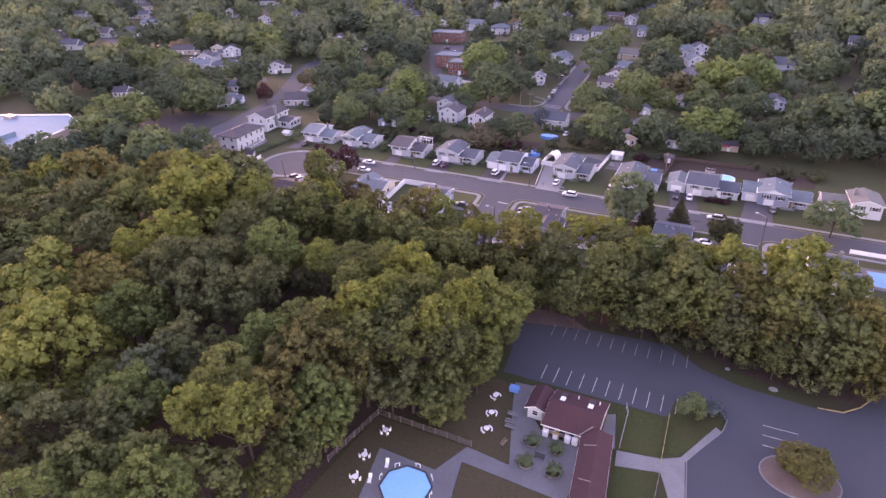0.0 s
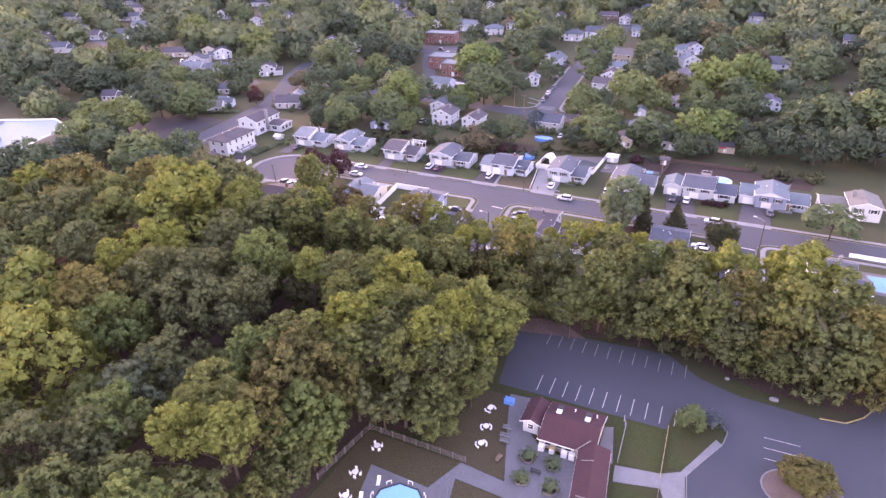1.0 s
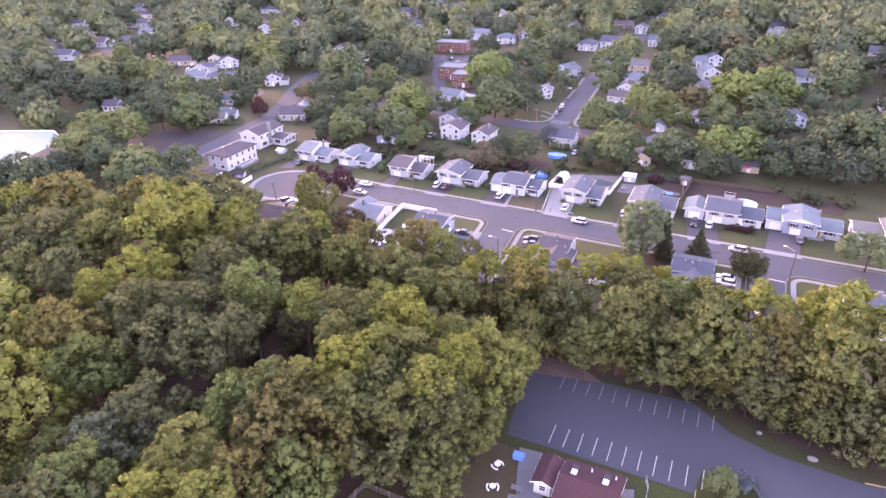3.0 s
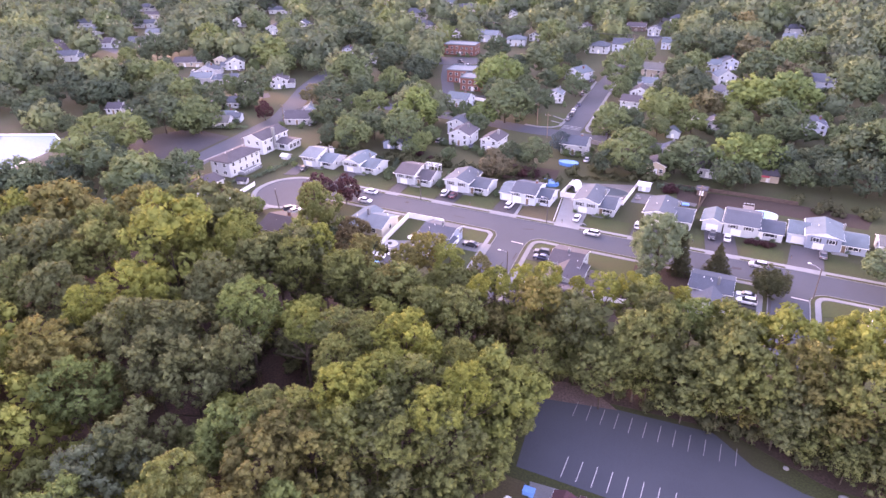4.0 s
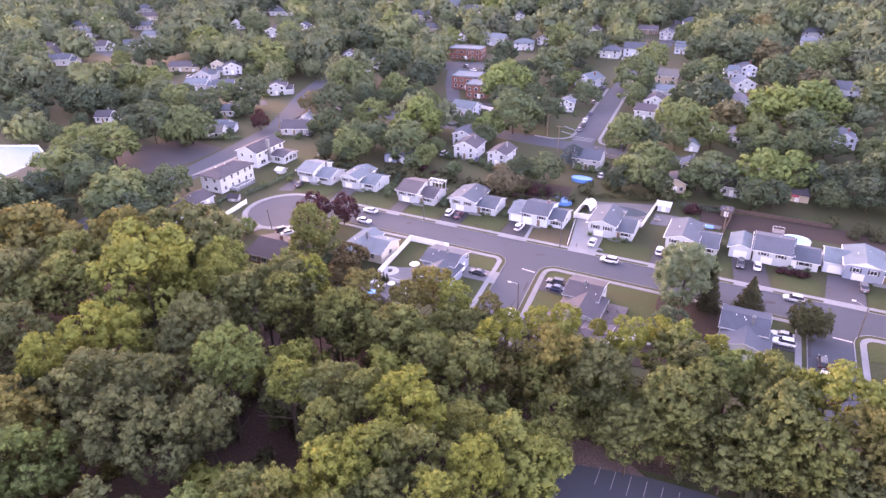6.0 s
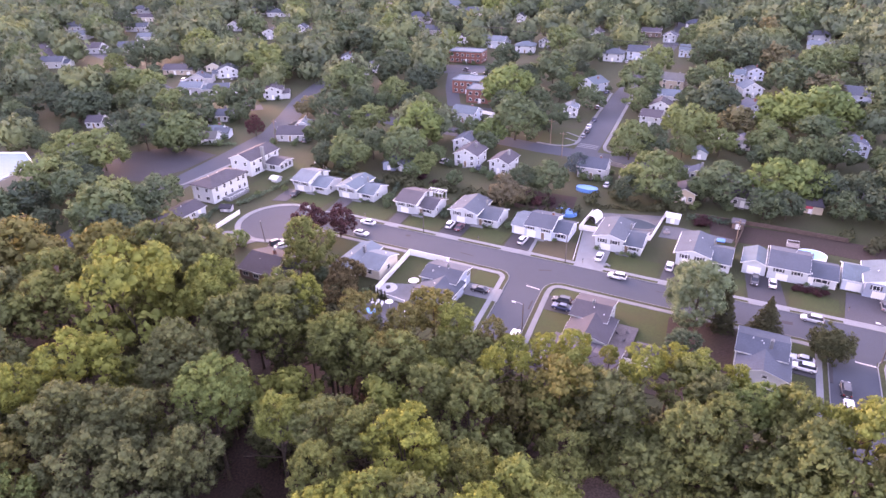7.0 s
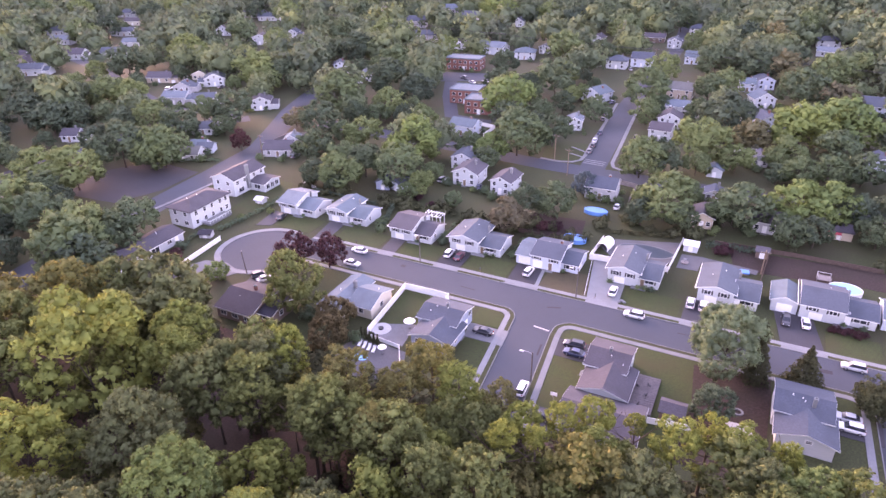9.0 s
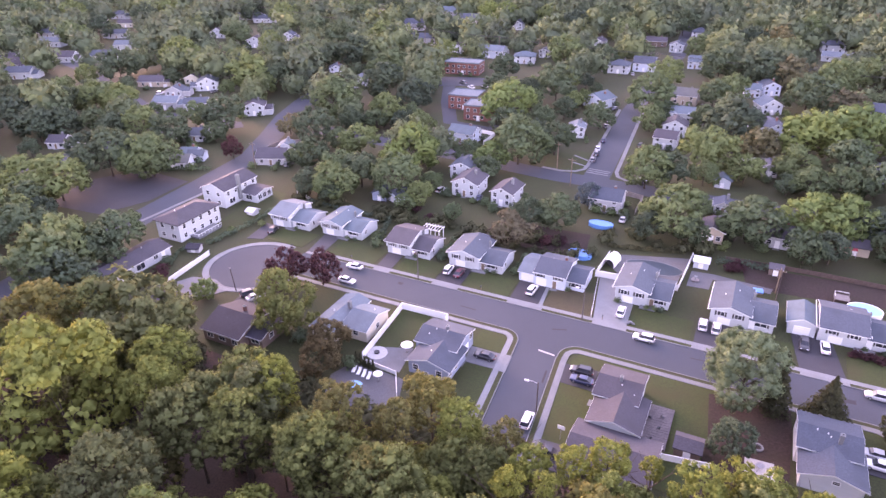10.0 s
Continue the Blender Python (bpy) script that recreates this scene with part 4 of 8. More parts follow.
for x, y, w, d, h, kind, turn, wall, roof in (
        (-48.6, 73.0, 8.5, 10, 5.2, "y", 2, "white", "brown"), (-34.6, 70.8, 6.8, 10, 5.2, "y", -2, "white", "mauve"), (-4.6, 79.2, 9.5, 8, 4.8, "x", 1, "grey", "slate"),
        (-56, 86, 8, 9, 4.8, "y", 3, "white", "grey"), (-72, 120, 11, 8, 4.8, "x", -3, "paleblue", "blue"), (28, 91, 5, 6, 3, "y", 4, "white", "slate"),
        (2, 146, 8.4, 9, 5.0, "x", -2, "white", "mauve"), (2.5, 163, 9, 9, 5.0, "y", 4, "white", "brown"), (2.5, 184, 9.6, 9, 4.6, "x", 2, "white", "pale"), (-0.5, 213, 11.5, 10, 5.2, "x", -3, "tan", "tan"),
        (-33, 145, 6, 8, 4.6, "y", 12, "white", "pale"), (-36, 192, 11, 10, 4.8, "y", -24, "paleblue", "blue"), (-43, 264, 11, 9, 5.4, "hip", 2, "white", "grey"), (-31, 274, 12, 10, 5.4, "x", 4, "paleblue", "slate")):
    far_house(x, y, w, d, h, kind, turn, wall, roof, wing=False)
for x, y, w, d, h, kind, turn, wall, roof in (
        (-38, 350, 13, 9, 4, "x", 5, "brown", "mauve"), (-23, 335, 8, 9, 5, "y", 4, "white", "grey"), (-16, 390, 10, 9, 5, "hip", 2, "white", "slate"), (-6, 292, 8, 9, 4.6, "x", 3, "paleblue", "blue"),
        (27, 238, 7, 8, 4.6, "x", 8, "paleblue", "blue"), (34, 246, 8, 9, 5.2, "y", 20, "paleblue", "grey"), (35, 211, 9, 9, 4.8, "y", 25, "white", "pale"), (38, 178, 8, 12, 4.6, "y", 20, "paleblue", "slate"),
        (39, 130, 5, 7, 3.6, "y", 6, "grey", "slate"), (65, 371, 13, 9, 5.4, "hip", 3, "white", "slate"), (67, 342, 17, 9, 3.6, "x", -4, "white", "pale"), (81, 219, 9, 9, 4.6, "x", 3, "paleblue", "grey"),
        (76, 139, 8, 9, 4.6, "y", 6, "paleblue", "slate"), (77, 216, 15, 10, 5.2, "x", -3, "paleblue", "grey"), (27, 71, 6, 8, 4, "y", 3, "tan", "brown"), (44, 75, 7, 8, 4, "x", -4, "grey", "mauve")):
    far_house(x, y, w, d, h, kind, turn, wall, roof, wing=False)
for x, y, w, d, h, kind, turn, wall, roof in (
        (116, 180, 12, 9, 3.2, "x", 4, "white", "tan"), (121, 295, 14, 10, 5.2, "x", -4, "white", "grey"), (-124, 275, 18, 10, 5.2, "x", -4, "paleblue", "pale"), (-100, 268, 12, 10, 5.0, "hip", 14, "white", "blue"), (-150, 279, 7, 8, 5.2, "y", 6, "white", "mauve"),
        (-94, 288, 6, 8, 4.6, "y", 3, "white", "grey"), (-145, 377, 8, 9, 5, "y", 8, "white", "grey"), (-71, 328, 8, 9, 5.4, "y", -6, "white", "mauve"), (-186, 196, 7, 8, 4.8, "y", 30, "paleblue", "grey"),
        (-159, 179, 7, 8, 4.6, "y", 24, "white", "blue"), (-217, 345, 15, 12, 6, "x", 18, "grey", "slate"), (-182, 296, 18, 11, 5.4, "x", 22, "grey", "grey"), (-222, 410, 20, 12, 6, "x", 14, "grey", "blue"),
        (-189, 386, 22, 11, 5.4, "x", 16, "grey", "grey"), (-288, 414, 24, 12, 5, "x", 16, "grey", "mauve"), (-128, 78, 5, 6, 4.2, "y", 24, "white", "pale")):
    far_house(x, y, w, d, h, kind, turn, wall, roof, wing=False)
for x, y, w, d, h, kind, turn, wall, roof in (
        (-127, 69, 11, 9, 3.2, "x", 24, "grey", "brown"), (-157, 50, 12, 7, 2.8, "x", 24, "white", "tan"), (-158.5, 59, 6, 6, 2.8, "x", 24, "paleblue", "blue"), (-173, 77, 9, 8, 3.2, "x", 24, "white", "grey"),
        (-176, 116, 9, 9, 5, "y", 34, "white", "mauve"), (-208, 112, 11, 8, 3.6, "x", 34, "white", "grey"), (-221, 107, 12, 9, 4.2, "x", 20, "grey", "pale"), (-230, 142, 10, 9, 4.8, "y", 40, "white", "grey"),
        (-263, 136, 14, 8, 3.4, "x", 22, "tan", "brown"), (-247, 150, 9, 8, 3.4, "y", 22, "cream", "mauve"), (-236, 126, 9, 8, 3.2, "y", 24, "grey", "grey"), (-285, 244, 10, 9, 5.6, "y", 24, "white", "mauve")):
    far_house(x, y, w, d, h, kind, turn, wall, roof, wing=x < -170)
for x, y, w, d, h, kind, turn, wall, roof in (
        (-278, 271, 7, 9, 5, "y", 20, "white", "grey"), (-343, 172, 17, 10, 4, "x", 26, "white", "grey"), (-362, 204, 16, 10, 4, "x", 28, "white", "pale"), (-368, 158, 20, 10, 4, "x", 24, "white", "mauve"),
        (-350, 118, 18, 10, 4.4, "x", 30, "white", "grey"), (-372, 128, 14, 10, 4, "y", 30, "cream", "mauve"), (-398, 142, 15, 10, 4, "x", 28, "white", "brown"), (-420, 190, 16, 10, 4, "x", 24, "white", "pale"),
        (-405, 232, 14, 9, 4, "x", 26, "white", "grey"), (-468, 263, 14, 10, 4.4, "x", 22, "white", "mauve"), (-485, 300, 13, 9, 4.4, "x", 20, "white", "grey"), (-440, 270, 14, 9, 4, "x", 24, "cream", "brown")):
    far_house(x, y, w, d, h, kind, turn, wall, roof, wing=True)
for x, y, w, d, h, kind, turn, wall, roof in (
        (-374, 338, 22, 10, 4, "x", 20, "grey", "slate"), (-350, 330, 16, 9, 4, "x", 20, "white", "grey"), (-335, 262, 11, 9, 4.6, "y", 22, "white", "mauve"), (-458, 215, 15, 9, 4, "x", 22, "white", "grey"), (-217, 47, 7, 7, 3.2, "x", 24, "white", "mauve")):
    far_house(x, y, w, d, h, kind, turn, wall, roof, wing=True)
# apartment blocks of red brick with flat roofs
for x, y, w, d, tn in ((-122, 229, 20, 11, 6), (-92, 166, 14, 12, 6), (-79, 152, 12, 11, 6)):
    house("red brick apartment block with flat grey roof", [(-w / 2, w / 2, -d / 2, d / 2, 6.2, "flat", 0)], "brick", "pale",
          [("S", -w / 2 + 2 + i * 3.2, -d / 2, z, 1.3, 1.3, False) for i in range(int(w / 3.2)) for z in (0.9, 3.8)] + [("E", w / 2, u, z, 1.2, 1.3, False) for u in (-3, 0, 3) for z in (0.9, 3.8)],
          [("S", 0.6, -d / 2, 1.2, 2.1)], at=pose(x, y, 0, 0, 0, tn), name="apartment_building", cat="apartment building", group="brick apartment blocks")
# the wide low building with white roof
wb = thing("school_building", "wide low building with flat white membrane roof", "building")
OUT = [(-250, -58), (-172, -38), (-179.5, -6.5), (-194, 0), (-262, -30)]
part("wall", M().prism(OUT, -0.1, 5.6), WALLS["tan"], wb)
part("roof", M().prism([(x * 1.002, y * 1.002) for x, y in OUT], 5.6, 5.9), white_roofing, wb)
part("parapet", strip(M(), OUT, 0.4, 5.9, 6.4, True), white_paint, wb)
part("raised_roof", M().box(-206, -189, -36, -27, 5.9, 7.6), white_roofing, wb)
part("roof_unit", M().box(-216, -211, -14, -11, 5.9, 7.2), steel, wb)
part("roof_unit", M().box(-240, -235, -30, -26, 5.9, 7.2), steel, wb)


# ---- cars ----
CARS = {}


def loft(sections):
    n = len(sections[0])
    v = [p for s in sections for p in s]
    f = [(i * n + j, i * n + (j + 1) % n, (i + 1) * n + (j + 1) % n, (i + 1) * n + j) for i in range(len(sections) - 1) for j in range(n)]
    return M().add(v, f + [tuple(range(n))[::-1], tuple(range((len(sections) - 1) * n, len(sections) * n))])


def car_meshes(kind, paint):
    if (kind, paint) in CARS:
        return CARS[kind, paint]
    suv = kind == "suv"
    lift, belt, top = (0.1, 1.05, 1.72) if suv else (0.0, 0.92, 1.44)
    secs = []
    for y, w, zb, zt in ((-2.33, 0.62, 0.45, 0.66), (-2.25, 0.80, 0.32, 0.80), (-1.9, 0.90, 0.25, 0.88 if not suv else 1.0), (-0.9, 0.92, 0.22, belt), (0.6, 0.92, 0.22, belt + 0.02), (1.7, 0.90, 0.25, belt + 0.03), (2.2, 0.82, 0.32, belt - 0.03), (2.32, 0.66, 0.45, 0.72)):
        zb, zt = zb + lift, zt
        secs.append([(-w * 0.93, y, zb), (w * 0.93, y, zb), (w, y, (zb + zt) / 2), (w * 0.97, y, zt - 0.12), (w * 0.86, y, zt), (-w * 0.86, y, zt), (-w * 0.97, y, zt - 0.12), (-w, y, (zb + zt) / 2)])
    body = loft(secs)
    ends = (-1.15, -0.45, 1.75 if suv else 1.05, 2.18 if suv else 1.85)
    cab = loft([[(-0.78, ends[0], belt - 0.03), (0.78, ends[0], belt - 0.03), (0.76, ends[0] + 0.05, belt + 0.02), (-0.76, ends[0] + 0.05, belt + 0.02)],
                [(-0.82, ends[1], belt - 0.03), (0.82, ends[1], belt - 0.03), (0.64, ends[1], top - 0.05), (-0.64, ends[1], top - 0.05)],
                [(-0.82, ends[2], belt - 0.03), (0.82, ends[2], belt - 0.03), (0.63, ends[2], top - 0.05), (-0.63, ends[2], top - 0.05)],
                [(-0.76, ends[3], belt - 0.03), (0.76, ends[3], belt - 0.03), (0.7, ends[3] - 0.03, belt + 0.03), (-0.7, ends[3] - 0.03, belt + 0.03)]])
    top_m = loft([[(-0.6, ends[1] - 0.02, top - 0.06), (0.6, ends[1] - 0.02, top - 0.06), (0.55, ends[1] + 0.05, top - 0.01), (-0.55, ends[1] + 0.05, top - 0.01)],
                  [(-0.66, (ends[1] + ends[2]) / 2, top - 0.06), (0.66, (ends[1] + ends[2]) / 2, top - 0.06), (0.58, (ends[1] + ends[2]) / 2, top + 0.02), (-0.58, (ends[1] + ends[2]) / 2, top + 0.02)],
                  [(-0.61, ends[2] + 0.03, top - 0.06), (0.61, ends[2] + 0.03, top - 0.06), (0.55, ends[2] - 0.05, top - 0.01), (-0.55, ends[2] - 0.05, top - 0.01)]])
    ty, rm = M(), M()
    for m_, r_, h0, h1 in ((ty, 0.33 + lift / 3, 0, 0.22), (rm, 0.2, 0.02, 0.235)):
        a = [2 * math.pi * i / 14 for i in range(14)]
        m_.add([(h0, r_ * math.cos(t), r_ * math.sin(t)) for t in a] + [(h1, r_ * math.cos(t), r_ * math.sin(t)) for t in a], [tuple(range(14))[::-1], tuple(range(14, 28))] + [(i, (i + 1) % 14, 14 + (i + 1) % 14, 14 + i) for i in range(14)])
    CARS[kind, paint] = (body.mesh("body", PAINTS[paint]), cab.mesh("cabin_glass", glass), top_m.mesh("roof_panel", PAINTS[paint]), ty.mesh("tyre", tyre_mat), rm.mesh("rim", rim_mat),
                         M().box(-0.16, 0.16, -0.05, 0.06, -0.07, 0.07).mesh("headlight", lamp_white), M().box(-0.13, 0.13, -0.06, 0.05, -0.09, 0.09).mesh("taillight", lamp_red), lift, belt)
    return CARS[kind, paint]


def car(x, y, heading, paint, kind="sedan", z=0.03, where="on the street"):
    """A parked car. heading: degrees from north to the left, of its front."""
    body, cab, top, ty, rm, hl, tl, lift, belt = car_meshes(kind, paint)
    c = thing("car", f"{paint} {'sport utility car' if kind == 'suv' else 'saloon car'} parked {where}", "car", at=pose(x, y, z, 0, 0, heading + 180))
    part("body", body, None, c)
    part("cabin_glass", cab, None, c)
    part("roof_panel", top, None, c)
    for sx in (-1, 1):
        for sy in (-1.42, 1.42):
            w = part("wheel", ty, None, c, at=pose(sx * 0.70, sy, 0.33 + lift / 3, 0, 0, 0 if sx > 0 else 180))
            part("rim", rm, None, w)
        part("headlight", hl, None, c, at=pose(sx * 0.58, -2.25, 0.66 + lift))
        part("taillight", tl, None, c, at=pose(sx * 0.62, 2.27, 0.75 + lift))
    part("number_plate", M().box(-0.25, 0.25, 2.31, 2.345, 0.52 + lift, 0.64 + lift), white_paint, c)
    return c


for x, y, hd, paint, kind in ((-54.7, 13.1, 90, "white", "sedan"), (-52.6, 6.2, -90, "white", "sedan"), (19.6, 12.9, 90, "white", "suv"), (63.3, 12.6, 90, "silver", "suv"), (5.5, -22.0, 3, "white", "suv")):
    car(x, y, hd, paint, kind)
for x, y, hd, paint, kind in ((-31.6, 21.7, 4, "white", "suv"), (-28.4, 21.4, 2, "maroon", "sedan"), (-8.8, 21.3, -3, "white", "suv"), (12.9, 21.0, 2, "white", "sedan"), (30.5, 23.4, 2, "white", "suv"), (33.3, 23.2, 0, "white", "suv"),
                              (50.6, 25.0, 180, "black", "suv"), (54.6, 25.6, 2, "white", "sedan"), (78.3, 25.4, 0, "grey", "sedan"), (10.6, -3.9, 92, "black", "suv"), (11.4, -6.6, 90, "blue", "sedan"), (-9.0, -7.6, 90, "black", "sedan"),
                              (69.2, -11.2, 3, "black", "suv"), (69.6, -16.6, 3, "white", "sedan"), (61.6, -4.4, 90, "silver", "sedan"), (61.9, -7.2, 90, "white", "suv"), (11.0, -27.8, 90, "black", "sedan"), (-88.4, 21.4, 15, "black", "sedan"), (-70.6, -9.2, -30, "black", "suv"), (-68.2, -9.9, -30, "silver", "sedan")):
    car(x, y, hd, paint, kind, 0.1, "in a driveway")
for x, y, hd, paint, kind in ((-19.2, 117.5, 8, "grey", "sedan"), (-19.6, 124.4, 8, "black", "suv"), (-20.6, 130.5, 8, "white", "sedan"), (-21.2, 141, 8, "blue", "sedan"), (-24.8, 160, 8, "grey", "sedan"), (-25.6, 168, 8, "grey", "sedan"), (0.6, 104, 90, "grey", "sedan"), (2.2, 71, 0, "silver", "sedan"),
                              (-104, 198, 60, "white", "sedan"), (-112, 205, 60, "grey", "suv"), (-98, 202, 60, "silver", "sedan"), (-207, 50, 60, "white", "suv")):
    car(x, y, hd, paint, kind, 0.04, "beside a far street")


# ---- trees ----
def quads(name, co, mat):
    """A mesh of loose quads from an array of corners."""
    co = np.ascontiguousarray(co, dtype=np.float32).reshape(-1, 3)
    n = len(co)
    me = bpy.data.meshes.new(name)
    me.vertices.add(n)
    me.vertices.foreach_set("co", co.ravel())
    me.loops.add(n)
    me.loops.foreach_set("vertex_index", np.arange(n, dtype=np.int32))
    me.polygons.add(n // 4)
    me.polygons.foreach_set("loop_start", np.arange(0, n, 4, dtype=np.int32))
    me.materials.append(mat)
    me.update(calc_edges=True)
    return me


def unit(a):
    return a / np.maximum(np.linalg.norm(a, axis=-1, keepdims=True), 1e-6)


def leaves(rng, pos, nrm, size):
    """Pointed leaf sprays at those places: quads bent a little along the middle."""
    n = len(pos)
    nrm = unit(nrm + 0.38 * rng.normal(size=(n, 3)))
    t = unit(np.cross(nrm, rng.normal(size=(n, 3))))
    b = np.cross(nrm, t)
    s = size * rng.uniform(0.6, 1.25, (n, 1))
    return np.stack([pos - t * s * 0.62, pos - b * s * 0.42 + nrm * s * 0.12, pos + t * s * 0.62, pos + b * s * 0.42 + nrm * s * 0.12], 1)


def sphere_quads(c, r):
    """A coarse rounded cube, as quads."""
    g = np.linspace(-1, 1, 4)
    out = []
    for ax in range(3):
        for s in (-1, 1):
            for i in range(3):
                for j in range(3):
                    q = []
                    for u, v in ((g[i], g[j]), (g[i + 1], g[j]), (g[i + 1], g[j + 1]), (g[i], g[j + 1]))[::s]:
                        p = [0, 0, 0]
                        p[ax], p[(ax + 1) % 3], p[(ax + 2) % 3] = s, u, v
                        q.append(p)
                    out.append(q)
    return unit(np.array(out, float)) * r + c


def ico():
    """A regular body of twenty faces."""
    g = (1 + 5**0.5) / 2
    v = np.array([(-1, g, 0), (1, g, 0), (-1, -g, 0), (1, -g, 0), (0, -1, g), (0, 1, g), (0, -1, -g), (0, 1, -g), (g, 0, -1), (g, 0, 1), (-g, 0, -1), (-g, 0, 1)], float)
    f = [(0, 11, 5), (0, 5, 1), (0, 1, 7), (0, 7, 10), (0, 10, 11), (1, 5, 9), (5, 11, 4), (11, 10, 2), (10, 7, 6), (7, 1, 8), (3, 9, 4), (3, 4, 2), (3, 2, 6), (3, 6, 8), (3, 8, 9), (4, 9, 5), (2, 4, 11), (6, 2, 10), (8, 6, 7), (9, 8, 1)]
    return unit(v), np.array(f)


def crown_tris(seed, radius, tall, lobes, per, size, low=-0.75, lobe=(0.125, 0.20), core=0.62, boughs=0, soft=0.15):
    """A crown: boughs round a middle, each set with rounded bunches of leaf sprays. Corners and normals of loose triangles."""
    rng = np.random.default_rng(seed)
    iv, f = ico()
    if boughs:
        bd = [np.array([0.1, 0.0, 1.0])]
        for v in unit(rng.normal(size=(boughs * 40, 3))):
            if len(bd) < boughs and v[2] > -0.72 and (np.array(bd) @ v).max() < 1 - 2.6 / boughs:
                bd.append(v)
        bd = np.array(bd)
        bc = bd * (radius * rng.uniform(0.48, 0.82 if boughs > 12 else 0.66, len(bd)))[:, None] * (1, 1, tall)
        br = radius * rng.uniform(0.40, 0.54, len(bd)) * (9 / boughs) ** 0.5 * 0.9
        pts, out = [], []
        for _ in range(lobes * 60):
            if len(pts) >= lobes:
                break
            j = rng.integers(len(bd))
            u = unit(rng.normal(size=3) + 0.7 * bd[j] + (0, 0, 0.25))
            p = bc[j] + u * br[j] * (1, 1, min(tall, 1.1)) * rng.uniform(0.86, 1.06)
            inner = np.linalg.norm((p - bc) / br[:, None], axis=1)
            inner[j] = 9
            if inner.min() < 0.85 or p[2] < low * radius or (pts and (np.linalg.norm(np.array(pts) - p, axis=1)).min() < radius * lobe[0] * 1.05):
                continue
            pts.append(p)
            out.append(unit(0.75 * u + 0.35 * unit(p)))
        ctr, d = np.array(pts), np.array(out)
        n = len(d)
    else:
        d = unit(rng.normal(size=(lobes * 12, 3)))
        d = d[d[:, 2] > low]
        keep = [0]
        for i in range(1, len(d)):  # spread the bunches evenly
            if len(keep) < lobes and (d[keep] @ d[i]).max() < 1 - 1.1 / lobes:
                keep.append(i)
        d = d[keep]
        n = len(d)
        az = np.arctan2(d[:, 1], d[:, 0])
        wob = 1 + 0.12 * np.sin(2 * az + seed) + 0.10 * np.sin(3 * az + seed) + 0.08 * np.sin(5 * az + 2 * seed + 3 * d[:, 2]) + 0.06 * rng.normal(size=n)
        ctr = d * (radius * rng.uniform(0.77, 0.97, n) * wob)[:, None] * (1, 1, tall)
    lr = radius * rng.uniform(*lobe, n) * (1 + 0.2 * rng.normal(size=n)).clip(0.6, 1.4)
    tri, nor = [], []
    pick = np.repeat(np.arange(n), per)
    m = len(pick)
    dr = unit(rng.normal(size=(m, 3)) + 0.8 * d[pick] + (0, 0, 0.35))
    pos = ctr[pick] + dr * (lr[pick] * rng.uniform(0.66, 1.14, m))[:, None]
    nn = unit(dr + 0.5 * rng.normal(size=(m, 3)))
    t = unit(np.cross(nn, np.cross(dr + (0, 0, 0.5), nn)) + 0.6 * rng.normal(size=(m, 3)))
    b = np.cross(nn, t)
    s = (size * rng.uniform(0.6, 1.3, m))[:, None]
    tri.append(np.stack([pos + t * s * 0.6, pos - t * s * 0.4 + b * s * 0.5, pos - t * s * 0.4 - b * s * 0.5], 1))
    sn = unit(dr * (1 - soft) + d[pick] * soft + 0.2 * (1 - soft) * rng.normal(size=(m, 3)))
    nor.append(np.repeat(sn[:, None], 3, 1))
    if boughs:  # the dense heart of each bunch and of each bough
        ov = np.array([(1, 0, 0), (-1, 0, 0), (0, 1, 0), (0, -1, 0), (0, 0, 1), (0, 0, -1)], float)
        of = np.array([(0, 2, 4), (2, 1, 4), (1, 3, 4), (3, 0, 4), (2, 0, 5), (1, 2, 5), (3, 1, 5), (0, 3, 5)])
        heart = ctr[:, None, None] + ov[of][None] * (lr * 0.72)[:, None, None, None]
        tri.append(heart.reshape(-1, 3, 3))
        nor.append(np.repeat(ov[of][None], n, 0).reshape(-1, 3, 3))
        pick = np.repeat(np.arange(len(bc)), 45)  # leaves deep inside each bough
        di = unit(rng.normal(size=(len(pick), 3)) + 0.5 * bd[pick] + (0, 0, 0.2))
        pi = bc[pick] + di * (br[pick] * rng.uniform(0.55, 0.85, len(pick)))[:, None]
        ti = unit(np.cross(di, rng.normal(size=(len(pick), 3))))
        bi = np.cross(di, ti)
        tri.append(np.stack([pi + ti * size * 0.9, pi - ti * size * 0.6 + bi * size * 0.8, pi - ti * size * 0.6 - bi * size * 0.8], 1))
        nor.append(np.repeat(unit(di + 0.2 * rng.normal(size=(len(pick), 3)))[:, None], 3, 1))
    else:
        k = max(12, m // 9)  # sprays deeper in
        di = unit(rng.normal(size=(k, 3)) + (0, 0, 0.25))
        pi = di * (radius * rng.uniform(0.66, 0.82, k))[:, None] * (1, 1, tall)
        ti = unit(np.cross(di, rng.normal(size=(k, 3))))
        bi = np.cross(di, ti)
        tri.append(np.stack([pi + ti * size * 1.2, pi - ti * size * 0.8 + bi * size * 0.9, pi - ti * size * 0.8 - bi * size * 0.9], 1))
        nor.append(np.repeat(unit(di + 0.3 * rng.normal(size=(k, 3)))[:, None], 3, 1))
        tri.append((iv * radius * core * (1, 1, tall))[f])
        nor.append(iv[f])
    return np.concatenate(tri), np.concatenate(nor)


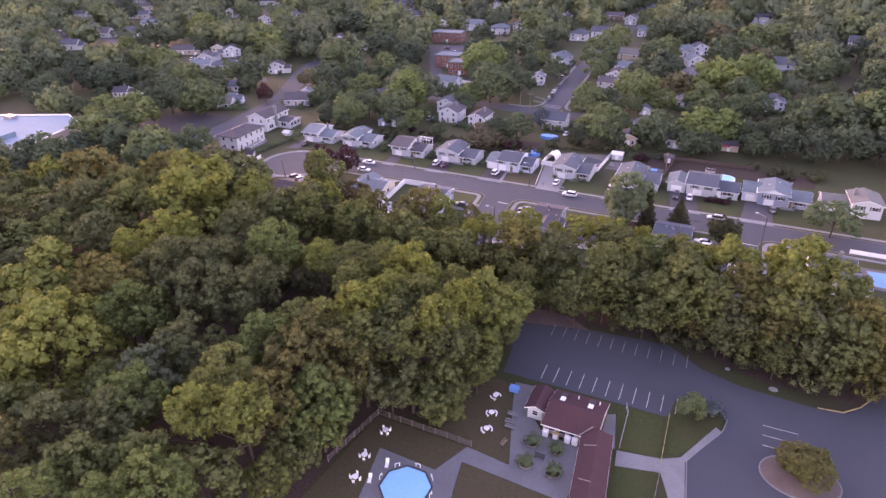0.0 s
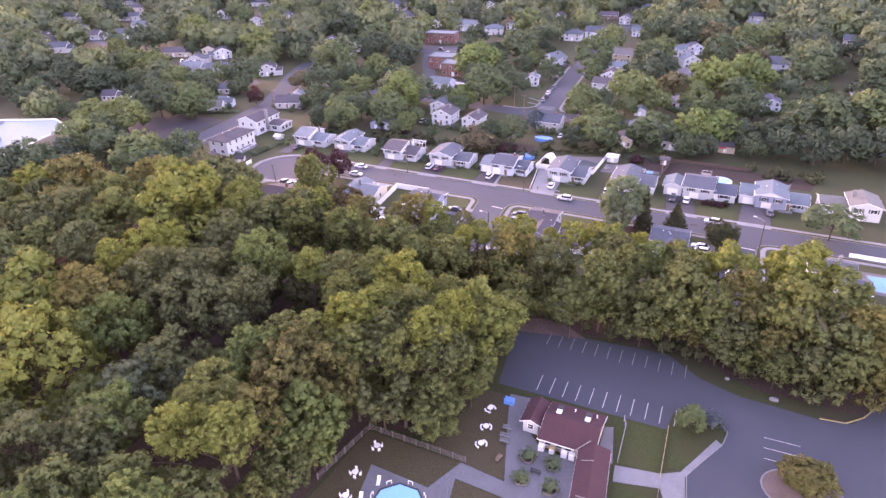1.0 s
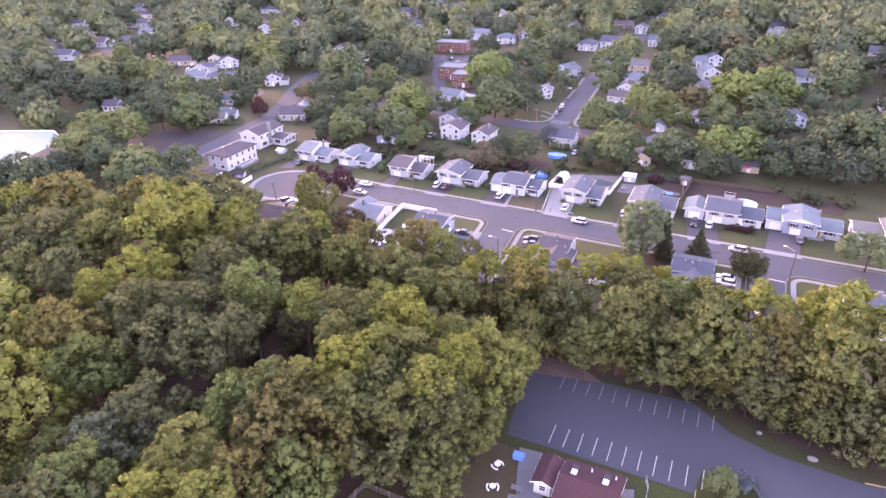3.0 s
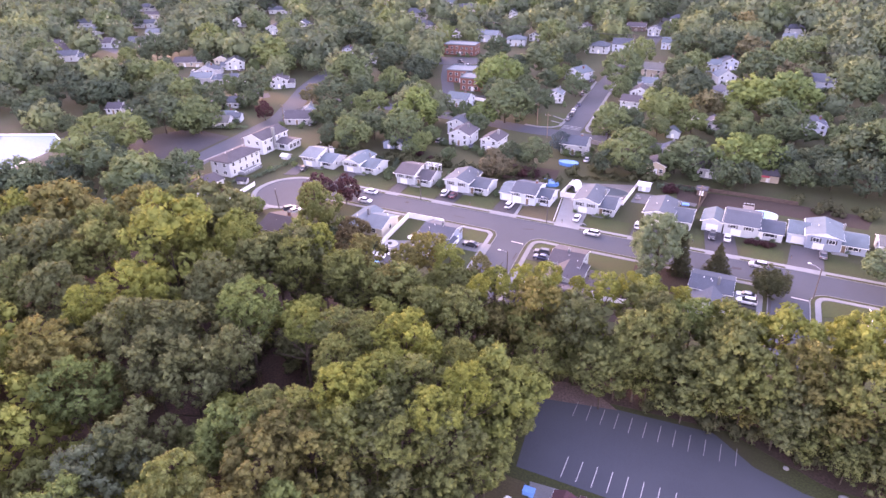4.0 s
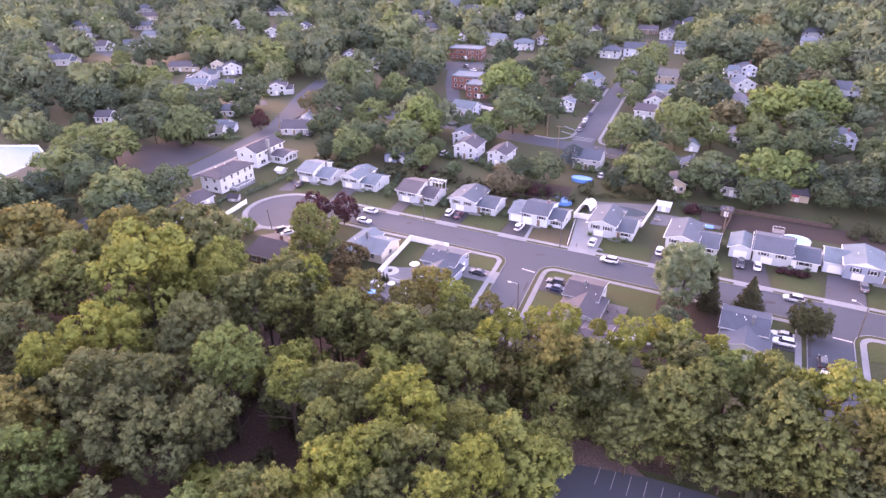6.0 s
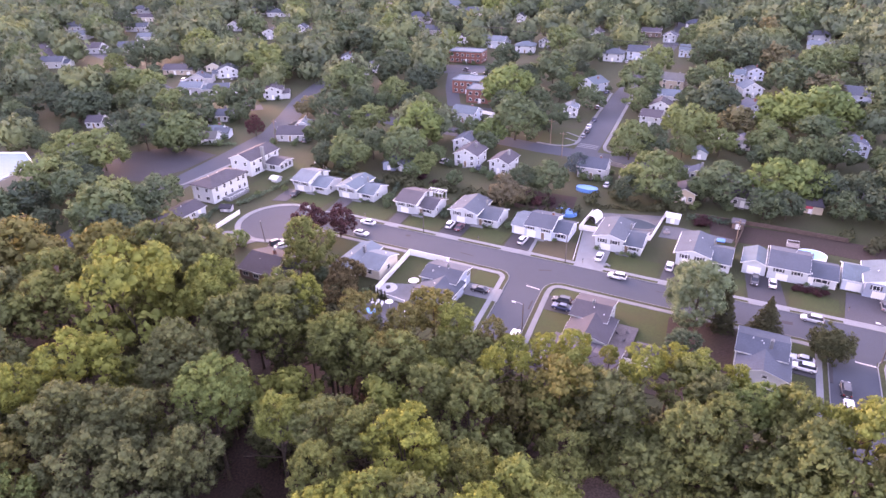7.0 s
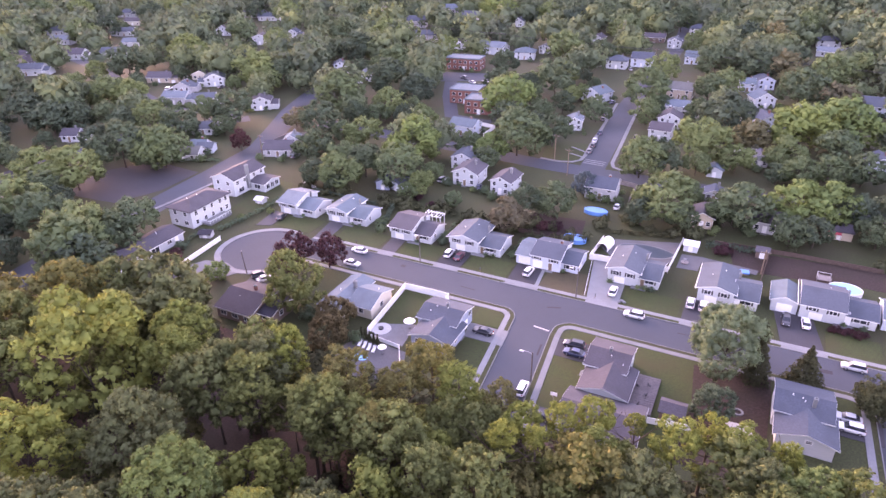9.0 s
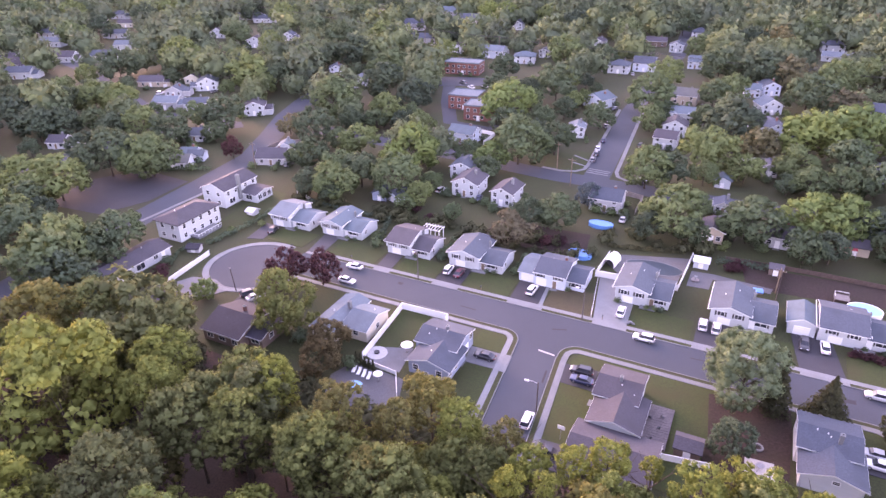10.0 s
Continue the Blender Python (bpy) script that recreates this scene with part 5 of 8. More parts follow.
def tris(name, co, nor, mat):
    """A mesh of loose triangles, shaded by the normals given."""
    co = np.ascontiguousarray(co, dtype=np.float32).reshape(-1, 3)
    n = len(co)
    me = bpy.data.meshes.new(name)
    me.vertices.add(n)
    me.vertices.foreach_set("co", co.ravel())
    me.loops.add(n)
    me.loops.foreach_set("vertex_index", np.arange(n, dtype=np.int32))
    me.polygons.add(n // 3)
    me.polygons.foreach_set("loop_start", np.arange(0, n, 3, dtype=np.int32))
    me.materials.append(mat)
    me.update(calc_edges=True)
    if nor is not None:
        me.shade_smooth()
        me.normals_split_custom_set_from_vertices(np.asarray(nor, dtype=np.float32).reshape(-1, 3))
    return me


def crown(name, mat, *args):
    return tris(name, *crown_tris(*args), mat)


def spruce_quads(seed, h, r, count, size):
    rng = np.random.default_rng(seed)
    t = rng.uniform(0, 1, count) ** 0.7
    a = rng.uniform(0, 2 * np.pi, count)
    tier = 0.75 + 0.25 * np.cos(t * 45)
    rad = r * t * tier * rng.uniform(0.55, 1.0, count)
    pos = np.stack([rad * np.cos(a), rad * np.sin(a), h * (1 - t) - rad * 0.12], 1)
    nrm = np.stack([np.cos(a) * 0.6, np.sin(a) * 0.6, np.full(count, 0.8)], 1)
    return leaves(rng, pos, nrm, size)


def trunk_mesh(seed, h, r, limbs, spread):
    """A tapered trunk with a flared foot and limbs that fork into the crown."""
    rng = random.Random(seed)
    m = M().tube((0, 0, -0.2), (0, 0, 0.5), r * 1.5, r, 8).tube((0, 0, 0.5), (0.1, 0.05, h * 0.6), r, r * 0.7, 8).tube((0.1, 0.05, h * 0.6), (0, 0.1, h), r * 0.7, r * 0.25, 7)
    for i in range(limbs):
        a, z = 2 * math.pi * (i + rng.random() * 0.6) / limbs, h * rng.uniform(0.45, 0.75)
        p = Vector((0.05, 0.05, z))
        q = p + Vector((math.cos(a), math.sin(a), 0.8)) * spread * rng.uniform(0.35, 0.5)
        e = q + Vector((math.cos(a + 0.4), math.sin(a + 0.4), 0.9)) * spread * 0.35
        m.tube(p, q, r * 0.42, r * 0.25, 6).tube(q, e, r * 0.25, r * 0.08, 5)
        m.tube(q, q + Vector((math.cos(a - 0.6), math.sin(a - 0.6), 0.7)) * spread * 0.3, r * 0.2, r * 0.06, 5)
    return m.mesh("trunk", bark)


BIG = [crown("crown", leaf, 10 + i, 6.0, 1.15 + 0.08 * (i % 3), 130, 32, 0.40, -0.75, (0.105, 0.165), 0.5, 14, 0.05) for i in range(6)]
BIG_NEAR = [crown("crown", leaf, 40 + i, 6.0, 1.15 + 0.08 * (i % 3), 160, 44, 0.335, -0.75, (0.10, 0.15), 0.5, 15, 0.05) for i in range(4)]
BIG_FAR = [crown("crown", leaf, 20 + i, 6.0, 1.15 + 0.08 * (i % 3), 110, 22, 0.50, -0.6, (0.11, 0.165), 0.5, 13) for i in range(4)]
GARDEN_CROWNS = {}
for hue, gm, n0 in (("mid", leaf_mid, 5), ("light", leaf_light, 3), ("dark", leaf_shade, 4), ("rust", leaf_brown, 2)):
    GARDEN_CROWNS[hue] = ([crown("crown", gm, 50 + i, 8.0, 0.90 + 0.07 * (i % 3), 120, 22, 0.66, -0.78, (0.10, 0.155), 0.5, 11, 0.8) for i in range(n0)],
                          [crown("crown", gm, 60 + i, 8.0, 0.90 + 0.07 * (i % 3), 80, 18, 0.80, -0.6, (0.12, 0.18), 0.5, 9, 0.85) for i in range(min(n0, 4))])
BLUE = [crown("crown", leaf_blue, 87, 4.0, 1.1, 110, 34, 0.32, -0.7, (0.11, 0.17), 0.5, 8)]
DARK = [crown("crown", leaf_dark, 89, 4.0, 0.9, 190, 36, 0.30, -0.7, (0.10, 0.15), 0.74)]
RUST = [crown("crown", leaf_rust, 85 + i, 4.0, 0.95, 110, 34, 0.32, -0.7, (0.11, 0.17), 0.5, 8) for i in range(2)]
ISLE = [crown("crown", WOOD_LEAVES["olive"], 88, 4.0, 0.9, 190, 36, 0.30, -0.55, (0.10, 0.15), 0.74)]
PURPLE = [crown("crown", leaf_purple, 70, 5.0, 0.9, 110, 34, 0.36, -0.7, (0.11, 0.17), 0.5, 8)]
ROUND = [crown("crown", leaf_mid, 80 + i, 4.0, 0.95, 110, 34, 0.32, -0.7, (0.11, 0.17), 0.5, 8) for i in range(2)]
BUSH = [crown("foliage", leaf_mid, 90 + i, 1.0, 0.8, 24, 16, 0.2, -0.3, (0.26, 0.36), 0.6) for i in range(3)]
BUSH_RED = [crown("foliage", leaf_purple, 95, 1.0, 0.8, 24, 16, 0.2, -0.3, (0.26, 0.36), 0.6)]
BUSH_BLUE = [crown("foliage", leaf_blue, 97, 1.0, 0.9, 24, 16, 0.2, -0.3, (0.26, 0.36), 0.6)]
TRUNK_BIG = [trunk_mesh(1 + i, 17, 0.32, 5, 8) for i in range(3)]
SILVER = [crown("crown", leaf_silver, 77, 6.0, 1.15, 190, 60, 0.28, -0.75, (0.105, 0.165), 0.5, 10)]
TRUNK_MID = [trunk_mesh(11 + i, 8, 0.30, 5, 7) for i in range(3)]
RT = random.Random(3)


def tree(name, label, group, x, y, r, zc, crowns, base_r, trunks, trunk_h, tall=1.0):
    """A tree: r its crown's radius, zc the height of the crown's middle."""
    t = thing(name, label, "tree", group, at=pose(x, y, 0))
    k = zc / trunk_h
    part("trunk", RT.choice(trunks), None, t, at=Matrix.Rotation(RT.uniform(0, 6.28), 4, "Z") @ Matrix.Diagonal((k, k, k, 1)))
    s = r / base_r
    part("crown", RT.choice(crowns), None, t, at=Matrix.LocRotScale((0, 0, zc), Euler((0, 0, RT.uniform(0, 6.28))), (s * RT.uniform(0.92, 1.08), s * RT.uniform(0.92, 1.08), s * tall)))
    return t


FOREST = []
WOOD_WORDS = dict(plain="dense green", grey="dull grey-green", fresh="fresh green", light="light green", yellow="yellow-green", olive="olive-brown", blue="bluish green")


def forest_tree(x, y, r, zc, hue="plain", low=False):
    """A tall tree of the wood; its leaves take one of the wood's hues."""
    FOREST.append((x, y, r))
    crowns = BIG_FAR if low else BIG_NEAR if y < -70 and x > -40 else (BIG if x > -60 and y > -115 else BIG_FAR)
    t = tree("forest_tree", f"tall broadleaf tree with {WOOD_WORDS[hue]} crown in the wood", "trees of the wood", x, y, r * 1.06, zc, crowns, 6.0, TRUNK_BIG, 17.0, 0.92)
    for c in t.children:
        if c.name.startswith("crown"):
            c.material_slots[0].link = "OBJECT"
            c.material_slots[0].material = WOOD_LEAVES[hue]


for x, y, r, zc in (
        (-74.9, -70, 6.3, 14.8), (-37, -57.9, 6.7, 13.3), (-35.4, -47.2, 5.4, 13.8), (-16.8, -56.1, 4.4, 15), (-3.3, -56.6, 5.3, 14.9), (-3, -76.6, 4.3, 17.1), (1, -84, 4.4, 16.9), (2.6, -75.7, 3.7, 17.7),
        (16.9, -84.3, 3.8, 18.6), (15.4, -92.2, 4.1, 17.3), (25.2, -91.1, 4.2, 15.2), (11.2, -97.3, 4.4, 15.9), (19.8, -95.3, 3.6, 16.9), (3.7, -97.2, 4.1, 17.3), (-1.3, -99.5, 3.6, 17.8), (18.5, -74.3, 3.2, 16.3),
        (12.1, -59.7, 4.5, 14.8)):
    forest_tree(x, y, r, zc)
for x, y, r, zc in (
        (5.7, -60.6, 4.2, 15.2), (7.0, -47.4, 4.6, 10.8), (2.6, -47.8, 4.4, 11.4), (43.6, -40.2, 5.3, 12.9), (58.5, -41.6, 5, 12.3), (45, -52.9, 5.8, 13.4), (39.8, -57.5, 5, 9.2)):
    forest_tree(x, y, r, zc)
for x, y, r, zc in (
        (54.1, -54.9, 5.4, 8.8), (60.2, -48.5, 5.4, 12.7), (65.4, -53.6, 5.2, 11), (-2.7, -116.5, 4.8, 16.5), (25, -94.3, 5.7, 5.9), (-80.2, -41, 5.6, 12.6), (-28.5, -56.8, 4.8, 14.5), (-13.5, -56.1, 5.4, 13.7),
        (-37.1, -54, 4.5, 14.9)):
    forest_tree(x, y, r, zc)
for x, y, r, zc in (
        (-70.1, -39.5, 10.5, 8.2), (-88.7, -74.6, 7.7, 13.1), (-31.4, -50.5, 5.6, 13.6), (-36.5, -72.8, 6.6, 15.4), (-39.2, -93.1, 5.4, 17.8), (-32.5, -90, 5, 18.3), (-26.9, -87.7, 5.8, 16.3), (-28.3, -96.9, 5.4, 16.8),
        (-19.4, -96.7, 5.8, 16.3), (-16.9, -90, 4.4, 17), (-66.6, -88.9, 6.1, 15), (32.4, -49.6, 5.7, 12.5), (70.8, -55.2, 5.1, 8.2), (-18, -110.6, 6.1, 12.9), (-20.6, -134.2, 7, 12), (-14.1, -129.6, 5.1, 14.2),
        (16.4, -97.1, 6.1, 11), (-63.7, -43.1, 9, 9.6)):
    forest_tree(x, y, r, zc, "grey")
for x, y, r, zc in (
        (-22.6, -79.5, 5, 18.3), (-33.6, -107.2, 5.1, 16.1), (-4.6, -104.5, 5.3, 14.9), (-14.3, -125.9, 5, 15.2), (-11.4, -144.4, 4.2, 15.2), (2.3, -136.8, 5, 14.3), (-3, -141.6, 3.4, 15.1),
        (10.3, -110.3, 6.6, 10.4)):
    forest_tree(x, y, r, zc, "fresh")
for x, y, r, zc in (
        (-58.9, -64.5, 10.5, 14.9), (-52.9, -49.4, 5.6, 13.6), (-10, -78.9, 3.6, 17.8), (10.8, -85.8, 3.8, 18.6), (22.1, -89.8, 4, 18.4), (26.2, -75.1, 7.8, 11), (68.2, -42, 5.7, 13.4), (-61.2, -107.3, 9.3, 11.3),
        (-39.8, -121.3, 10.5, 11.9), (0.3, -125.5, 4, 18.4), (6.4, -122.8, 4, 18.4), (-46.4, -56.2, 4.3, 16)):
    forest_tree(x, y, r, zc, "light")
for x, y, r, zc in (
        (-50.6, -92.5, 3.8, 18.6), (-48.3, -83.4, 6.2, 15.9), (9.6, -75.6, 5.3, 17.9), (7.8, -92.2, 5, 17.2), (23.5, -81.9, 3.6, 17.9),
        (77.5, -38.5, 5.4, 11.6), (8.4, -88.7, 4.7, 16.6)):
    forest_tree(x, y, r, zc, "yellow")
for x, y, r, zc in (
        (-102.9, -58.4, 10.5, 9.9), (-86.9, -49.4, 7, 13), (-41.8, -103.5, 5.7, 15.5), (3.7, -101.9, 3.6, 17.8), (24.1, -50.4, 5.8, 12.3), (72.2, -48.6, 5.4, 12.8),
        (76.8, -54, 5.1, 10.1), (-46.9, -103.7, 5.3, 15.9), (4.9, -116.7, 5.2, 14), (4, -107, 5.4, 14.8), (9.8, -102.9, 4.9, 14.4)):
    forest_tree(x, y, r, zc, "olive")
for x, y, r, zc in (
        (-18.7, -116.8, 5.9, 12.2),):
    forest_tree(x, y, r, zc, "blue")
for x, y, r, zc, hue in (
        (-5.0, -39.1, 4.1, 14.7, "olive"), (-7.5, -46.1, 3.5, 15.4, "olive"), (-16.2, -48.2, 3.8, 16.1, "olive"), (-30.4, -47.2, 4.6, 14.6, "yellow"), (1.2, -41.8, 3.1, 15.4, "light"), (8.6, -41.7, 2.4, 15.2, "olive"),
        (-17.1, -57.2, 3.3, 16.1, "plain"), (13.4, -45.0, 2.9, 14.6, "yellow"), (-5.6, -56.5, 2.8, 16.3, "olive"), (23.2, -40.4, 3.1, 15.4, "yellow"), (19.4, -44.1, 2.4, 16.2, "yellow"), (28.9, -36.9, 1.8, 13.4, "yellow"),
        (35.0, -40.5, 3.3, 15.2, "yellow"), (12.5, -50.9, 2.2, 16.4, "yellow"), (16.9, -48.9, 1.9, 16.3, "yellow"), (39.3, -36.1, 2.5, 15.0, "yellow"), (24.7, -46.5, 3.1, 15.4, "light"), (43.5, -36.9, 3.6, 14.8, "light"),
        (49.3, -36.5, 2.4, 15.2, "yellow"), (52.5, -41.3, 3.7, 14.2, "fresh"), (56.3, -38.5, 1.8, 14.9, "yellow"), (58.9, -41.3, 2.1, 14.1, "plain"), (62.7, -41.7, 3.2, 14.8, "yellow"), (66.7, -40.3, 2.4, 15.3, "yellow"),
        (49.2, -47.4, 3.6, 14.8, "plain"), (46.6, -43.8, 3.4, 15.1, "grey")):
    forest_tree(x, y, r, zc, hue)
for x, y, r, zc, hue in (
        (82.2, -39.8, 6.8, 15.2, "light"), (88.6, -45, 6, 14.1, "plain"), (93.9, -53.8, 5.6, 12.5, "olive"), (80.6, -53.7, 6.3, 12.7, "plain"), (88.8, -56.9, 6.1, 10, "plain"), (59.9, -53.7, 6.3, 11.8, "plain"), (96.3, -56.5, 5, 5.5, "olive"), (86, -57.6, 5.6, 5.8, "grey")):
    forest_tree(x, y, r, zc, hue)


def inside(x, y, poly):
    hit = False
    for (ax, ay), (bx, by) in zip(poly, poly[1:] + poly[:1]):
        if (ay > y) != (by > y) and x < ax + (y - ay) / (by - ay) * (bx - ax):
            hit = not hit
    return hit


WOOD = [(-150, -150), (8, -150), (11, -98), (25, -97), (27, -60), (62, -54), (80, -57), (96, -54), (112, -52), (112, -48), (86, -45), (80, -37), (69, -37), (56, -45), (48, -40), (38, -36), (30, -42), (22, -40), (13, -49), (0, -42), (-10, -45), (-30, -46), (-45, -49), (-70, -47), (-98, -57), (-150, -66)]
GAPS = [(-38, -42, 5), (-62, -72, 4), (-74, -84, 4), (-16, -47, 3.5), (12, -45, 3), (24, -51, 3.5), (-27, -57, 3), (-13, -54, 2.5), (-22, -78, 2.5), (-24, -96, 3), (-69, -89, 3), (-27, -52, 2.5), (-54, -71, 3), (-64, -54, 3), (-28, -61, 3), (-52, -76, 3), (-57, -66, 3), (-26, -63, 3.5), (-13, -58, 3.5), (-7, -125, 4.5), (-69, -91, 4), (15, -52, 3), (-11, -86, 2), (-35, -113, 3)]
RF = random.Random(11)
HUES = ("plain", "plain", "grey", "olive", "plain", "light")
for i in range(15):
    x = 31 + 5.4 * i
    y = -53.6 if x < 62 else (-53.6 - (x - 62) * 0.25 if x < 80 else -58 + (x - 80) * 0.3)
    forest_tree(x + RF.uniform(-1, 1), y + RF.uniform(-0.6, 1.2), RF.uniform(3.2, 4.2), RF.uniform(5.0, 7.5), RF.choice(HUES[:4]))
for i in range(15):  # lower growth along the gardens
    forest_tree(-30 + 6.6 * i + RF.uniform(-1, 1), -47.5 + RF.uniform(-1.5, 1.5), RF.uniform(3.6, 4.4), RF.uniform(7.0, 8.4), RF.choice(HUES), True)
for i in range(9):
    forest_tree(-30 + 6.6 * i + RF.uniform(-1, 1), -53.5 + RF.uniform(-1.5, 1.5), RF.uniform(3.6, 4.6), RF.uniform(7.5, 9.5), RF.choice(HUES), True)
for i in range(5):
    forest_tree(9.5 + RF.uniform(-1, 1), -101 - 5.5 * i, RF.uniform(3.6, 4.4), RF.uniform(6.0, 8.0))
for i in range(3):
    forest_tree(14.5 + 5 * i, -94.5 + RF.uniform(-0.6, 0.6), RF.uniform(3.2, 3.8), RF.uniform(5.5, 7.5))
for i in range(6):
    forest_tree(28.2 + RF.uniform(-0.6, 0.6), -60 - 5.2 * i, RF.uniform(3.6, 4.6), RF.uniform(7.0, 9.5))
for i in range(17):
    x = -88 + 5.8 * i
    if x > -2:
        forest_tree(x, -37.5 + RF.uniform(-2, 1), RF.uniform(3.2, 4.2), RF.uniform(5.5, 7.5))
for k in range(9000):
    belt = k < 2500
    x, y = (RF.uniform(20, 112), RF.uniform(-56, -34)) if belt else (RF.uniform(-135, 30), RF.uniform(-140, -30))
    r = RF.uniform(4.2, 5.6) if belt else RF.uniform(4.4, 6.4)
    if not inside(x, y, WOOD) or any((x - a) ** 2 + (y - b) ** 2 < (0.62 * (r + c)) ** 2 for a, b, c in FOREST) or any((x - a) ** 2 + (y - b) ** 2 < (c + 2) ** 2 for a, b, c in GAPS):
        continue
    if len(FOREST) > 285:
        break
    forest_tree(x, y, r, RF.uniform(6.0, 10.0) if x > -72 and y > -132 else RF.uniform(10.0, 14.0), RF.choice(HUES), True)

GARDEN = []


def garden_tree(x, y, r, zc=None, label="broad green garden tree with full crown", hue="mid"):
    GARDEN.append((x, y, r))
    tree("garden_tree", label, "garden and street trees", x, y, r, zc or 1.0 + r * 0.72, GARDEN_CROWNS[hue][0 if y < 130 and x > -200 else 1], 8.0, TRUNK_MID, 8.0, 0.84)


for x, y, r in (
        (-123.4, -20.2, 10), (-117.1, -8.2, 8), (-116.5, -27.5, 9.5), (-114.6, -14.5, 7.5), (-107.5, -30, 8), (-150, -40, 7), (-155.5, 38.6, 10.2), (-144.8, -15, 7.9), (-181.7, 8.8, 8.5), (-169.3, 32.5, 10.2),
        (-165.8, 10.5, 9.9), (-60, 49, 3.4), (-44, 50, 3.2), (-86, 46, 4)):
    garden_tree(x, y, r)
for x, y, r in (
        (-275, 168, 11), (-296, 237, 10.3), (-208, 150, 11), (-170, 91, 9.5), (-184, 87, 6.7), (-244, 86, 9.1), (-229, 88, 8.7), (-205, 63, 6.5), (-196, 70, 7.5), (-159, 37, 9.1),
        (-439, 178, 11), (-397, 189, 11), (-350, 101, 9.5), (-502, 269, 11), (-535, 256, 11), (-423, 299, 11), (-198, 184, 11), (-254, 224, 8.6), (-323, 321, 11), (-255, 272, 11),
        (-224, 254, 11), (-199, 271, 11), (-145, 191, 11), (-143, 245, 8.1), (-139, 126, 11), (-113, 127, 7.8), (-100, 87, 7.6), (-94, 64, 6.6), (-91, 118, 6), (-285, 353, 11)):
    garden_tree(x, y, r)
for x, y, r in (
        (-146, 324, 7.8), (-59, 95, 5.3), (-56, 189, 11), (-74, 263, 11), (-124, 384, 11), (-43, 103, 10.9), (-27, 156, 6.3), (-55, 338, 11), (-14, 240, 8.6), (-13, 189, 10),
        (-7, 161, 6.5), (3, 99, 8.6), (19, 124, 10.2), (10, 106, 6.4), (0, 352, 11), (-7, 313, 8.7), (9, 262, 10.6), (-89, 398, 11), (12, 210, 7.7), (19, 217, 8.3),
        (27, 259, 11), (50, 215, 10.4), (62, 248, 11), (77, 272, 9.4), (50, 388, 11), (8, 451, 11), (65, 473, 11), (62, 134, 8.3), (46, 126, 7.2), (17, 68, 9.2)):
    garden_tree(x, y, r)
for x, y, r in (
        (36, 71, 8.9), (-14, 58, 6.8), (-69, 60, 8.4), (-85, 49, 7.6), (-47, 83, 5), (32, 116, 6.3), (70, 120, 6.9), (94, 100, 11), (110, 111, 11), (91, 188, 11),
        (-160, -14, 9), (-158, -36, 8.4)):
    garden_tree(x, y, r)
for x, y, r in (
        (-76, 82, 10), (-173, 387, 11), (-159, 386, 11), (-50, 93, 6.8), (-64, 149, 11), (51, 149, 11), (70, 162, 9), (51, 79, 9.2), (59, 83, 8.6), (65, 164, 11)):
    garden_tree(x, y, r, None, "broad light green garden tree with full crown", "light")
for x, y, r in (
        (-250, 77, 8.5), (-250, 50, 9.5), (-229, 47, 8.7), (-224, 55, 7.7), (-215, 63, 7.1), (-287, 135, 11), (-274, 78, 9), (-177, 67, 7.7), (-184, 35, 7.8), (-407, 218, 11),
        (-416, 269, 11), (-162, 76, 5.4), (-195, 154, 7.6), (-361, 327, 8.8), (-187, 215, 11), (-256, 332, 11), (-134, 161, 10.4), (-111, 150, 8.8), (-125, 93, 8.5), (-121, 113, 6.2),
        (-109, 67, 7.7), (-247, 368, 11), (-169, 296, 8.4), (-158, 302, 9.9), (-96, 222, 8.2), (-150, 405, 11), (-44, 163, 5.9), (-34, 118, 8), (-47, 142, 7), (-55, 411, 11)):
    garden_tree(x, y, r, None, "dark green garden tree with dense crown", "dark")
for x, y, r in (
        (-28, 394, 11), (-53, 268, 8.3), (-98, 368, 10.5), (25, 154, 11), (13, 170, 6.5), (19, 345, 10.4), (38, 478, 11), (61, 208, 6.2), (33, 71, 5.3), (56, 67, 4.9),
        (50, 65, 5.6), (22, 63, 5.2), (11, 62, 4.7), (-22, 56, 4.9), (-83, 61, 7.5), (-95, 48, 5.5), (67, 85, 6.1),
        (88, 280, 8.8), (116, 252, 7.5), (118, 172, 10.1), (-159, -44, 7.8), (-153, -28, 7.3), (-224, 16, 6.7), (-203, 13, 5.5)):
    garden_tree(x, y, r, None, "dark green garden tree with dense crown", "dark")
for x, y, r in (
        (-141, 97, 5.1), (42, 255, 10), (35, 351, 9.7), (86, 409, 11), (68, 209, 7.1), (-22, 42, 6.5), (63, 209, 7.8), (34, 142, 7.4)):
    garden_tree(x, y, r, None, "brownish green garden tree with full crown", "rust")
for x, y, r in ((51, 112, 6.6), (61, 116, 6.4), (20, 109, 4.8), (45, 111, 4.4), (87, 98, 9.4), (98, 107, 9.9), (110, 114, 10.4), (120, 109, 10.1)):
    garden_tree(x, y, r)
for x, y, r in ((81, 76, 6.8), (91, 74, 7.5), (101, 80, 8.3), (110, 80, 8.5), (71, 73, 5.3)):
    garden_tree(x, y, r, None, "dark green garden tree with dense crown", "dark")
garden_tree(-79.6, -14.8, 3.6, 2.6, "small fresh green tree beside the dead end", "light")
tree("purple_tree", "dark red-leaved tree beside the far street", "garden and street trees", -142, 64, 4.2, 4.6, PURPLE, 5.0, TRUNK_MID, 8.0)
tree("garden_tree", "small blue-green tree beside the grey house", "garden and street trees", -10, 77, 3.5, 4.2, BLUE, 4.0, TRUNK_MID, 8.0)
